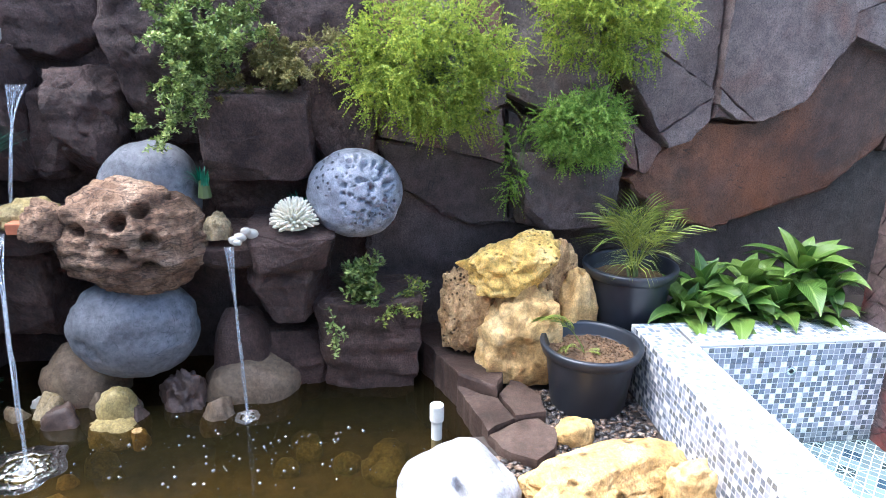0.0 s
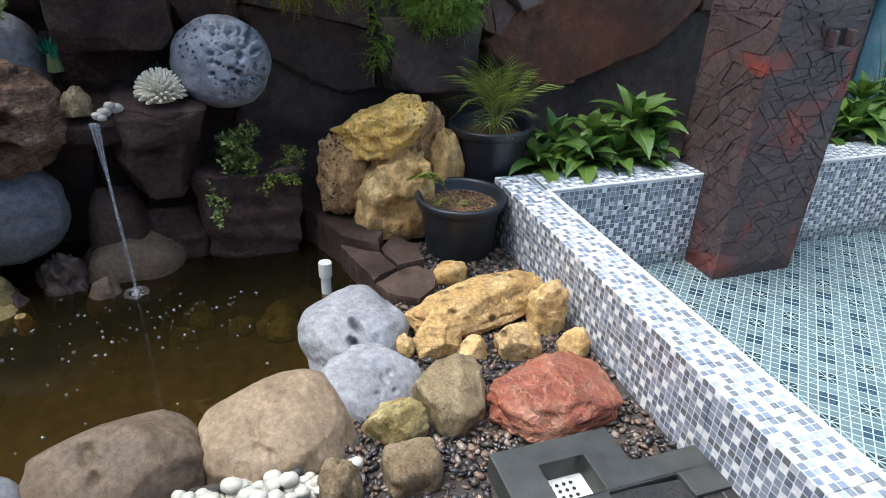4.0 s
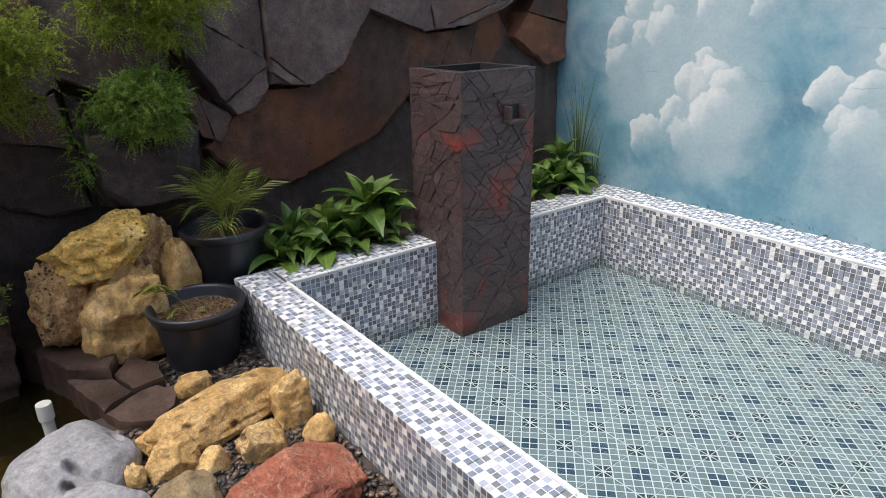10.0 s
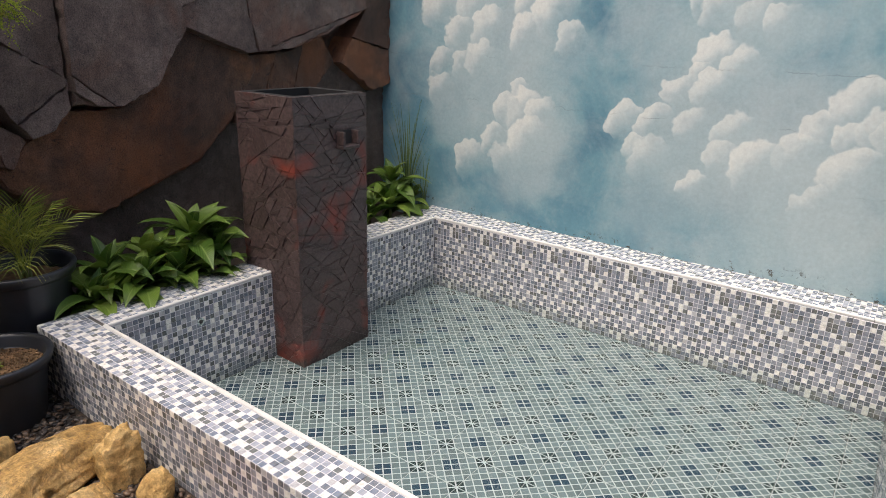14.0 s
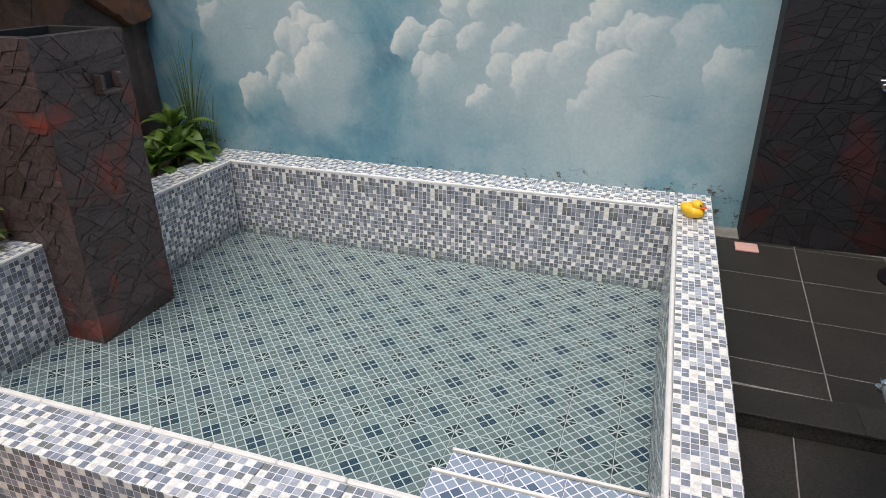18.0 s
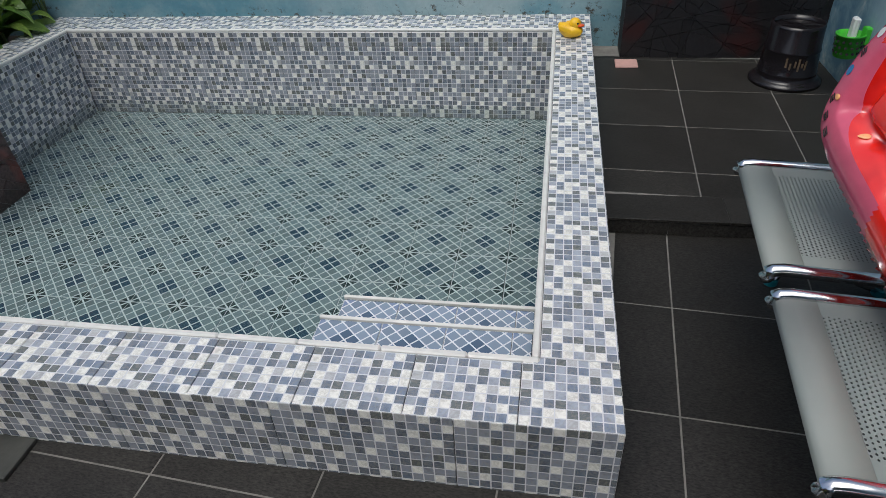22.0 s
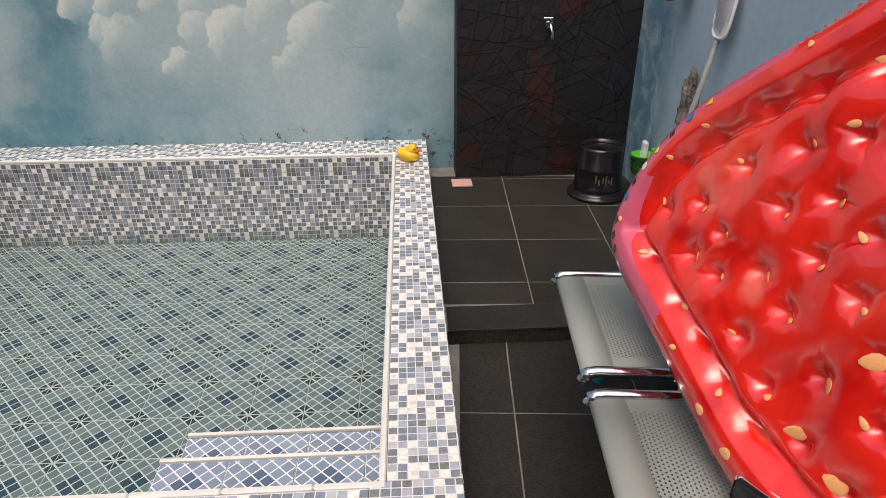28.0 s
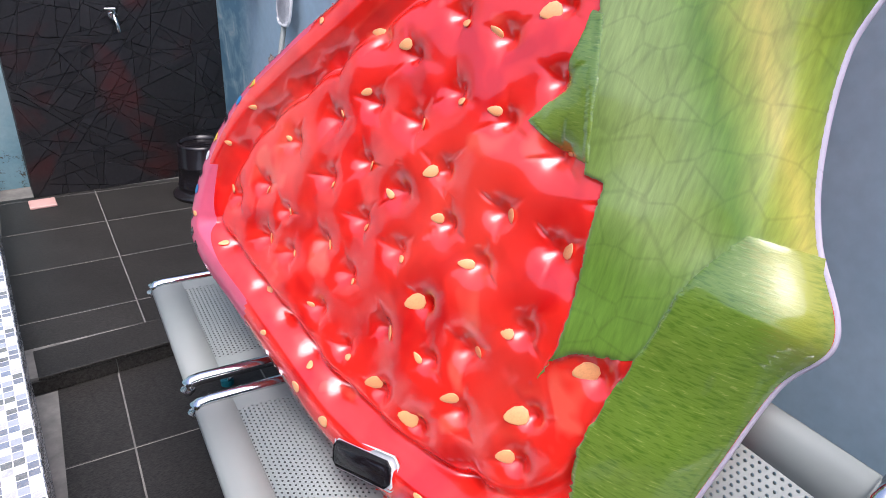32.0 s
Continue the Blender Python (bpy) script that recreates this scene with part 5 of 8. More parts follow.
# dark flagstone ledge that runs from the heap into the pond
def flag(pts, z0, z1, seed, label):
    bm = bmesh.new()
    rng = random.Random(seed)
    ring = []
    for (x0, y0), (x1, y1) in zip(pts, pts[1:] + pts[:1]):
        n = max(2, int(math.hypot(x1 - x0, y1 - y0) / 0.04))
        for i in range(n):
            t = i / n
            ring.append((x0 + (x1 - x0) * t + rng.uniform(-.006, .006), y0 + (y1 - y0) * t + rng.uniform(-.006, .006)))
    lo = [bm.verts.new((x, y, z0)) for x, y in ring]
    mid = [bm.verts.new((x, y, z1 - 0.015 + rng.uniform(-.006, .006))) for x, y in ring]
    cx, cy = sum(p[0] for p in ring) / len(ring), sum(p[1] for p in ring) / len(ring)
    top = [bm.verts.new((cx + (x - cx) * 0.975, cy + (y - cy) * 0.975, z1 + rng.uniform(-.003, .003))) for x, y in ring]
    n = len(ring)
    for a, b in ((lo, mid), (mid, top)):
        for i in range(n):
            bm.faces.new((a[i], a[(i + 1) % n], b[(i + 1) % n], b[i]))
    bm.faces.new(top)
    bm.faces.new(lo[::-1])
    return tagged(link_mesh("flagstone", bm, M["rock_ledge"]), label, "flagstone", "flagstones of the pond ledge")


flag([(-1.80, 1.25), (-1.27, 1.46), (-1.14, 1.61), (-1.31, 1.68), (-1.80, 1.55)], -0.45, 0.03, 1, "dark brown flagstone ledge at the pond")
flag([(-1.26, 1.45), (-0.90, 1.535), (-0.98, 1.65), (-1.13, 1.62)], -0.45, -0.022, 2, "dark brown cracked flagstone at the pond")
flag([(-1.15, 1.625), (-0.99, 1.66), (-1.0, 1.78), (-1.16, 1.80), (-1.29, 1.70)], -0.45, -0.014, 4, "dark brown flagstone beside the black pot")
flag([(-0.885, 1.53), (-0.76, 1.59), (-0.72, 1.68), (-0.79, 1.77), (-0.90, 1.80), (-0.99, 1.75), (-0.97, 1.65)], -0.45, -0.028, 3, "brown rounded flagstone at the pond")

# round boulders in the waterfall
rng = random.Random(17)
PITS = [(-0.085 + 0.018 * i + rng.uniform(-.008, .008), 0.345 + rng.uniform(-.012, .012), rng.uniform(0.005, 0.011), 0.02) for i in range(7)]
while len(PITS) < 125:
    a, u = rng.uniform(-0.05, 0.17), rng.uniform(0.07, 0.33)
    if math.hypot(a, u - 0.2) < 0.185 and rng.random() < 0.35 + 3.5 * a:
        PITS.append((a, u, 0.004 + 0.010 * rng.random() ** 2, 0.024))
stone("boulder", (-1.52, 1.035, 0.59), (0.34, 0.40, 0.37), 30, M["ball_pit"], "round grey-white boulder pitted with holes, held by the rock", "boulder", 0.03, flat=0.95, detail=6, power=2.1, crumb=0.0,
      dents=PITS)
stone("pumice_boulder", (-1.44, 0.135, 0.405), (0.36, 0.56, 0.45), 31, M["head"], "brown weathered boulder with deep round holes", "boulder", 0.05, flat=0.9, detail=6, power=2.2, strata=0.06, crumb=0.09,
      dents=((-0.16, 0.28, 0.030, 0.09), (0.0, 0.32, 0.038, 0.11), (0.09, 0.36, 0.028, 0.09), (0.12, 0.24, 0.033, 0.10), (-0.01, 0.18, 0.036, 0.10), (0.105, 0.12, 0.034, 0.10), (0.19, 0.40, 0.017, 0.04)))
stone("boulder", (-1.48, 0.07, 0.0), (0.38, 0.53, 0.43), 32, M["ball_grey"], "smooth grey boulder under the brown one", "boulder", 0.05, flat=0.9, detail=5, power=2.2, crumb=0.0,
      dents=((-0.22, 0.36, 0.03, 0.03), (-0.12, 0.16, 0.025, 0.02), (-0.16, 0.20, 0.018, 0.02), (-0.10, 0.13, 0.014, 0.02)))
stone("boulder", (-1.62, 0.165, 0.62), (0.30, 0.40, 0.36), 33, M["ball_grey"], "smooth grey boulder behind the brown one", "boulder", 0.04, flat=0.6, detail=4, crumb=0.0)
stone("dark_boulder", (-1.58, 0.50, -0.14), (0.24, 0.26, 0.38), 34, M["rock_brown"], "dark egg-shaped boulder in the grotto", "boulder", 0.06, detail=4)
stone("boulder", (-1.53, 0.54, -0.25), (0.34, 0.44, 0.27), 35, M["st_taupe"], "rounded grey-brown boulder under the small waterfall", "boulder", 0.06, detail=4)
stone("boulder", (-1.56, -0.20, -0.25), (0.34, 0.36, 0.34), 36, M["st_taupe"], "round taupe boulder at the back of the pond", "boulder", 0.06)
WET = "wet stones at the waterfall foot"
stone("holey_stone", (-1.42, 0.27, -0.22), (0.17, 0.20, 0.22), 37, M["rock_ledge"], "grey stone eaten through with holes", "stone", 0.16, group=WET, detail=5, dents=((-0.03, 0.14, 0.025, 0.03), (0.04, 0.12, 0.02, 0.03), (0.0, 0.19, 0.02, 0.03)))
stone("yellow_stone", (-1.32, 0.02, -0.20), (0.14, 0.17, 0.19), 38, M["st_ochre"], "mossy yellow stone at the pond edge", "stone", 0.1, group=WET)
stone("yellow_stone", (-1.25, 0.02, -0.22), (0.14, 0.22, 0.11), 39, M["st_ochre"], "flat mossy yellow stone at the waterline", "stone", 0.1, group=WET)
for i, (x, y, w, m) in enumerate(((-1.36, -0.28, 0.16, "st_khaki"), (-1.34, -0.40, 0.12, "st_wood"), (-1.28, -0.20, 0.16, "rock_ledge"), (-1.42, -0.10, 0.12, "st_taupe"), (-1.30, 0.10, 0.11, "rock_ledge"),
                                (-1.38, 0.06, 0.10, "st_taupe"), (-1.30, -0.56, 0.16, "st_wood"), (-1.20, 0.14, 0.07, "st_tan"), (-1.44, -0.36, 0.09, "white"), (-1.40, -0.22, 0.08, "white"), (-1.30, 0.42, 0.15, "st_taupe"))):
    stone("wet_stone", (x, y, -0.22), (w * 0.85, w, w * 0.75 + 0.05), 50 + i, M[m], "wet brown stone at the foot of the waterfall", "stone", 0.14, group=WET, detail=4, angular=8)
rng = random.Random(4)
for i in range(26):
    x, y = rng.uniform(-1.45, -0.6), rng.uniform(-0.9, 1.2)
    if i < 8:
        x, y = rng.uniform(-1.50, -1.15), rng.uniform(0.72, 1.22)
    w = rng.uniform(0.10, 0.15) if i < 8 else rng.uniform(0.06, 0.12)
    stone("sunken_stone", (x, y, -0.44), (w, w * 1.25, w * 0.9), 80 + i, M["st_ochre"] if i % 2 or i < 8 else M["st_tan"], "yellowish stone lying under the pond water", "stone", 0.12, group="stones under the water", detail=2)
# top basin ornaments
stone("yellow_stone", (-1.46, -0.25, 0.665), (0.14, 0.25, 0.11), 120, M["st_ochre"], "mossy yellow stone on the upper basin", "stone", 0.15)
stone("nose_stone", (-1.37, -0.165, 0.645), (0.13, 0.17, 0.13), 121, M["head"], "brown jagged stone beside the pumice boulder", "stone", 0.2)
for y in (-0.43, -0.30):
    bm = bmesh.new(); box(bm, -1.47, y, 0.662, -1.34, y + 0.075, 0.707, 0.004)
    tagged(link_mesh("brick", bm, M["brick"]), "orange terracotta brick at the waterfall lip", "brick", "bricks of the waterfall lip")
stone("ochre_stone", (-1.44, 0.47, 0.61), (0.10, 0.11, 0.10), 122, M["st_khaki"], "small brown stone on the rock ledge", "stone", 0.15)
for i, (x, y, z, w) in enumerate(((-1.37, 0.525, 0.597, 0.042), (-1.40, 0.565, 0.60, 0.046), (-1.36, 0.500, 0.590, 0.036), (-1.38, 0.545, 0.622, 0.034), (-1.35, 0.515, 0.585, 0.03))):
    stone("white_pebble", (x, y + 0.05, z + 0.015), (w * 0.9, w * 1.15, w * 0.85), 130 + i, M["white"], "white pebble at the lip of the small waterfall", "pebble", 0.1, flat=0.9, detail=3, group="white pebbles on the ledge")

# coral on the ledge
coral = empty("coral", -1.44, 0.785, 0.655)
tagged(coral, "branching white coral ornament on the rock ledge", "coral")
bm = bmesh.new()
rng = random.Random(7)
for i in range(150):
    a, t = i * 2.39996, math.acos(1 - 1.15 * (i + 0.5) / 150) + rng.uniform(-0.06, 0.06)
    d = Vector((math.cos(a) * math.sin(t), math.sin(a) * math.sin(t), math.cos(t)))
    tube(bm, [d * 0.02 + Vector((0, 0, 0.01)), d * 0.055 + Vector((0, 0, 0.015)), d * rng.uniform(0.075, 0.098) + Vector((0, 0, 0.02)), d * 0.103 + Vector((0, 0, 0.02))], [0.010, 0.0095, 0.0075, 0.003], 6)
part("branching_head", bm, M["coral"], coral, smooth=True)
bm = bmesh.new(); cyl(bm, 0.05, 0.03, -0.01, 0.03, 12)
part("base", bm, M["coral"], coral)


# ---- falling water: thin clear strands, and splashes ----
def fall(path, w0, w1, seed, label):
    """A thin stream: a fan of strands at the lip that runs together into one twisted cord."""
    bm = bmesh.new()
    rng = random.Random(seed)
    for s in range(11):
        o = (s - 5) / 5
        pts, rad = [], []
        for i in range(22):
            t = i / 21
            x = path[0][0] + (path[1][0] - path[0][0]) * t
            y = path[0][1] + (path[1][1] - path[0][1]) * t
            z = path[0][2] + (path[1][2] - path[0][2]) * t ** 1.3
            w = w0 * max(0.0, 1 - t * 2.4) ** 1.3 + w1 * 0.5
            turn = t * 11 + s * 1.1 + 0.5 * math.sin(t * 23 + s)
            pts.append((x + 0.8 * w1 * math.sin(turn) * min(1, t * 3), y + o * w + 0.7 * w1 * math.cos(turn) * min(1, t * 3), z))
            rad.append((0.0026 if s in (0, 10) else 0.0013) * (1.3 - 0.6 * t) * rng.uniform(0.6, 1.3))
        tube(bm, pts, rad, 6)
    ob = tagged(link_mesh("waterfall", bm, M["falling"], smooth=True), label, "waterfall", kind="structure")
    ob.visible_shadow = False


fall(((-1.56, -0.27, 1.215), (-1.45, -0.33, 0.70)), 0.036, 0.006, 1, "narrow stream of clear water from the top basin")
fall(((-1.33, -0.325, 0.672), (-0.98, -0.19, -0.14)), 0.022, 0.008, 2, "narrow stream of clear water into the pond")
fall(((-1.33, 0.535, 0.60), (-1.27, 0.56, -0.14)), 0.014, 0.006, 3, "narrow stream of clear water from the rock ledge")
for k, (x, y, r, n) in enumerate(((-0.98, -0.20, 0.15, 70), (-1.27, 0.56, 0.055, 16))):
    bm = bmesh.new()
    rng = random.Random(20 + k)
    grid = []
    for i in range(34):
        d = r * (i / 33) ** 1.2
        row = []
        for j in range(64):
            a = 2 * math.pi * j / 64
            e = d * (1 + 0.28 * noise.noise(Vector((math.cos(a) * 1.7, math.sin(a) * 1.7, 3.0 + k))))
            q = i / 33
            h = 0.020 * math.exp(-(q / 0.22) ** 2) + 0.006 * (1 - q) * math.cos(q * 26) + (0.016 * (1 - q) ** 1.5) * noise.noise(Vector((e * math.cos(a) * 55, e * math.sin(a) * 55, 9.0)))
            row.append(bm.verts.new((x + e * math.cos(a), y + e * math.sin(a), -0.139 + h * min(1.0, (1 - q) * 6))))
        grid.append(row)
    for a, b in zip(grid, grid[1:]):
        for j in range(64):
            bm.faces.new((a[j], a[(j + 1) % 64], b[(j + 1) % 64], b[j]))
    for i in range(n):
        a, d = rng.uniform(0, 6.28), r * abs(rng.gauss(0, 0.7))
        s = bmesh.ops.create_icosphere(bm, subdivisions=1, radius=rng.uniform(0.0012, 0.0032))
        bmesh.ops.translate(bm, vec=(x + d * math.cos(a), y + d * math.sin(a), -0.137 + rng.uniform(0, 0.05) * max(0, 1 - d / r)), verts=s["verts"])
    o = tagged(link_mesh("splash_foam", bm, M["churn"], smooth=True), "churned white water where the stream meets the pond", "foam", kind="stuff")
    o.visible_shadow = False
bm = bmesh.new()
rng = random.Random(31)
for i in range(210):
    if i < 110:
        x, y = -1.15 + abs(rng.gauss(0, 0.22)), 0.62 + rng.gauss(0, 0.32)
    else:
        x, y = rng.uniform(-1.3, -0.3), rng.uniform(-0.8, 1.1)
    r = 0.0022 + 0.006 * rng.random() ** 2
    s = bmesh.ops.create_icosphere(bm, subdivisions=2, radius=r)
    bmesh.ops.translate(bm, vec=(x, y, -0.14 + r * 0.2), verts=s["verts"])
b = tagged(link_mesh("water_bubbles", bm, M["bubble"], smooth=True), "small clear bubbles drifting on the pond", "bubbles", kind="stuff")
b.visible_shadow = False

# white pipe in the pond
pipe = empty("water_pipe", -1.05, 1.35, -0.44)
tagged(pipe, "short white plastic pipe standing in the pond", "pipe")
bm = bmesh.new(); cyl(bm, 0.022, 0.022, 0.0, 0.40, 20); part("tube", bm, M["pvc"], pipe, smooth=False)
bm = bmesh.new(); lathe(bm, [(0.0, 0.452), (0.021, 0.452), (0.028, 0.452), (0.029, 0.44), (0.029, 0.385), (0.026, 0.38), (0.0, 0.38)], 20); part("socket", bm, M["pvc"], pipe)

# gravel: many small dark pebbles, and white ones by the pond
bm = bmesh.new()
rng = random.Random(9)
unit = bmesh.new()
bmesh.ops.create_icosphere(unit, subdivisions=1, radius=1.0)
uv_, uf = [v.co.copy() for v in unit.verts], [[v.index for v in f.verts] for f in unit.faces]
unit.free()
verts, faces = [], []
def pebble(x, y, z, r, flat_):
    m = pose(x, y, z, rng.uniform(-25, 25), rng.uniform(-25, 25), rng.uniform(0, 360)) @ Matrix.Diagonal((r * rng.uniform(0.9, 1.8), r * rng.uniform(0.6, 1.0), r * flat_, 1))
    n = len(verts)
    verts.extend(tuple(m @ c) for c in uv_)
    faces.extend([n + i for i in f] for f in uf)


for i in range(7600):
    x, y = rng.uniform(-1.25, 0.34), rng.uniform(0.85, 2.21)
    if x > 0.16 and 1.6 < y < 2.02:
        continue
    if (y < 1.22 and x < 0.0) or (y < 1.44 and x < -0.28) or (y < 1.74 and x < -0.80):
        continue
    pebble(x, y, -0.066 + rng.uniform(-0.006, 0.010), rng.uniform(0.007, 0.017), rng.uniform(0.32, 0.62))
me = bpy.data.meshes.new("gravel")
me.from_pydata(verts, [], faces)
me.polygons.foreach_set("use_smooth", [True] * len(me.polygons))
gm, gnt, gp = material("gravel_pebbles", 0.32)
gi = gnt.nodes.new("ShaderNodeNewGeometry").outputs["Random Per Island"]
gnt.links.new(ramp(gnt, gi, (0.0, (0.018, 0.016, 0.016)), (0.2, (0.06, 0.05, 0.045)), (0.42, (0.12, 0.08, 0.055)), (0.60, (0.062, 0.055, 0.048)), (0.78, (0.17, 0.115, 0.075)), (0.93, (0.27, 0.21, 0.16)), constant=True), gp.inputs["Base Color"])
me.materials.append(gm)
tagged(new("gravel", me), "glossy dark brown and grey river gravel", "gravel", kind="stuff")
rng = random.Random(12)
for i in range(78):
    t = (i % 48) / 48 if i < 48 else 0.25 + 0.7 * (i - 48) / 30
    x, y = 0.055 + 0.05 * t + rng.uniform(-0.03, 0.06), 0.78 + 0.50 * t + rng.uniform(-.03, .03)
    w = rng.uniform(0.026, 0.044)
    stone("white_pebble" if i % 6 else "dark_pebble", (x, y, -0.065 + rng.uniform(0, 0.02) + (0.026 if i >= 48 else 0.0)), (w, w * 1.25, w * 0.8), 150 + i, M["white"] if i % 6 else M["slate"],
          "smooth white pebble beside the boulders" if i % 6 else "smooth dark grey pebble among white ones", "pebble", 0.08, flat=0.8, detail=3, group="pebbles by the pond")

# drain block of dark slate with its well
drain = empty("drain_block", 0.30, 1.80, 0.0)
tagged(drain, "dark slate drain block with a square well at the kerb", "drain block")
PLAN = ((0.17, 1.62, 0.25, 2.0), (0.25, 1.62, 0.38, 1.74), (0.25, 1.88, 0.31, 2.0), (0.31, 1.88, 0.39, 2.218), (0.38, 1.62, 0.50, 1.88), (0.39, 2.10, 0.47, 2.218))
gx, gy = (sorted({a[k] for a in PLAN} | {a[k + 2] for a in PLAN}) for k in (0, 1))
filled = {(i, j) for i in range(len(gx) - 1) for j in range(len(gy) - 1) if any(a[0] <= gx[i] < a[2] and a[1] <= gy[j] < a[3] for a in PLAN)}
bm = bmesh.new()
corner = {}
for i, j in filled:
    around = ((i, j), (i + 1, j), (i + 1, j + 1), (i, j + 1))
    for c in around:
        if c not in corner:
            corner[c] = bm.verts.new((gx[c[0]] - 0.30, gy[c[1]] - 1.80, 0.012))
    bm.faces.new([corner[c] for c in around])
top = list(bm.faces)
bmesh.ops.dissolve_faces(bm, faces=top)
low = bmesh.ops.extrude_face_region(bm, geom=list(bm.faces), use_keep_orig=True)
bmesh.ops.translate(bm, vec=(0, 0, -0.13), verts=[g for g in low["geom"] if isinstance(g, bmesh.types.BMVert)])
bmesh.ops.recalc_face_normals(bm, faces=bm.faces)
bmesh.ops.bevel(bm, geom=[e for e in bm.edges if e.calc_length() > 0.02], offset=0.006, segments=2, profile=0.6, affect="EDGES")
part("block", bm, M["slate"], drain, "cast dark slate-grey block")
bm = bmesh.new(); box(bm, -0.05, -0.06, -0.07, 0.08, 0.08, -0.062)
grate = part("grate", bm, M["pvc"], drain, "small white punched drain grate")
for i in range(4):
    for j in range(4):
        bm = bmesh.new(); cyl(bm, 0.006, 0.006, -0.0615, -0.060, 8, at=(-0.025 + i * 0.022, -0.03 + j * 0.022))
        part("slot", bm, M["hole"], grate)


# ---- carved facets ----
def raise_facets(bm, rng, gap, lift):
    """Parts the facets by grooves and sets each at its own height and tilt."""
    bmesh.ops.split_edges(bm, edges=bm.edges[:])
    for f in bm.faces[:]:
        k = lift * rng.uniform(0.5, 1.5)
        tilt = Vector((rng.uniform(-.02, .02), 0, rng.uniform(-.02, .02)))
        c = f.calc_center_median()
        r = max((v.co - c).length for v in f.verts)
        base = list(f.verts)
        front = []
        for v in base:
            d = v.co - c
            s = max(0.3, 1 - gap / max(d.length, 1e-4))
            front.append(bm.verts.new(c + d * s + Vector((0, -k + d.dot(tilt), 0))))
        bm.faces.new(front)
        for i in range(len(base)):
            bm.faces.new((base[i], base[(i + 1) % len(base)], front[(i + 1) % len(base)], front[i]))
        bm.faces.remove(f)
    return bm


def crazed(w, h, seed, cuts, gap=0.0025, lift=0.007, angles=(0.35, -0.45, -0.9, 0.1, 1.0, 1.4), least=0.004, reach=(0.18, 0.42)):
    """A w by h sheet in x and z, cut by long straight carved lines into flat facets that face -y."""
    bm = bmesh.new()
    bm.faces.new([bm.verts.new(p) for p in ((0, 0, 0), (w, 0, 0), (w, 0, h), (0, 0, h))])
    rng = random.Random(seed)
    for i in range(cuts):
        a = rng.choice(angles) + rng.gauss(0, 0.12)
        c = Vector((rng.uniform(0, w), 0, rng.uniform(0, h)))
        far_ = rng.uniform(*reach)
        fs = [f for f in bm.faces if (f.calc_center_median() - c).length < far_ and f.calc_area() > least] if i > 5 else bm.faces[:]
        geom = set(fs)
        for f in fs:
            geom.update(f.edges)
            geom.update(f.verts)
        if geom:
            bmesh.ops.bisect_plane(bm, geom=list(geom), plane_co=c, plane_no=(-math.sin(a), 0, math.cos(a)))
    return raise_facets(bm, rng, gap, lift)


def each_piece(bm, name, mat, parent):
    """Every loose piece of the bmesh becomes a part of its own."""
    left = set(bm.faces)
    while left:
        todo, piece = [next(iter(left))], set()
        while todo:
            f = todo.pop()
            if f in piece:
                continue
            piece.add(f)
            todo.extend(g for e in f.edges for g in e.link_faces if g not in piece)
        left -= piece
        vs = {v: k for k, v in enumerate({v: 0 for f in piece for v in f.verts})}
        me = bpy.data.meshes.new(name)
        me.from_pydata([tuple(v.co) for v in vs], [], [[vs[v] for v in f.verts] for f in piece])
        me.materials.append(mat)
        ob = new(name, me)
        ob.parent = parent
    bm.free()


CX0, CX1, CY0, CY1, CZ = -1.26, -0.83, 3.265, 3.755, 1.14
column = empty("fountain_column", (CX0 + CX1) / 2, (CY0 + CY1) / 2, POOL_Z)
tagged(column, "square column in carved crazy-paving cement, dark with rusty red patches", "column")
CC = Matrix.Translation((-(CX0 + CX1) / 2, -(CY0 + CY1) / 2, -POOL_Z))
bm = bmesh.new()
box(bm, CX0 + 0.01, CY0 + 0.01, POOL_Z, CX1 - 0.01, CY1 - 0.01, CZ - 0.14)
for a in ((CX0 + .01, CY0 + .01, CX1 - .01, CY0 + .055), (CX0 + .01, CY1 - .055, CX1 - .01, CY1 - .01), (CX0 + .01, CY0 + .055, CX0 + .055, CY1 - .055), (CX1 - .055, CY0 + .055, CX1 - .01, CY1 - .055)):
    box(bm, a[0], a[1], CZ - 0.14, a[2], a[3], CZ)
bm.transform(CC)
part("core", bm, M["joint_black"], column)
H = CZ - POOL_Z
for k, (ox, oy, rz, w) in enumerate(((CX0, CY0 + 0.009, 0, CX1 - CX0), (CX1 - 0.009, CY0, 90, CY1 - CY0), (CX1, CY1 - 0.009, 180, CX1 - CX0), (CX0 + 0.009, CY1, 270, CY1 - CY0))):
    bm = crazed(w, H, 40 + k, 150, 0.0018, 0.008, (0.0, 0.07, -0.08, 0.12, -0.15, 0.65, -0.7, 1.0, -0.95), 0.0016, (0.10, 0.30))
    bm.transform(CC @ pose(ox, oy, POOL_Z, 0, 0, rz))
    if k < 2:
        each_piece(bm, "stone_piece", M["column"], column)
    else:
        part("carved_face", bm, M["column"], column)
bm = bmesh.new()
SY, SZ = 3.60, 0.93
for a in ((SY - 0.06, SZ - 0.06, SY + 0.06, SZ - 0.04), (SY - 0.06, SZ - 0.04, SY - 0.042, SZ + 0.03), (SY + 0.042, SZ - 0.04, SY + 0.06, SZ + 0.03)):
    box(bm, CX1 - 0.02, a[0], a[1], CX1 + 0.05, a[2], a[3], 0.004)
bm.transform(CC)
part("spout", bm, M["column"], column, "square cement spout")
bm = bmesh.new(); box(bm, CX1 - 0.005, SY - 0.04, SZ - 0.04, CX1 + 0.006, SY + 0.04, SZ + 0.03); bm.transform(CC)
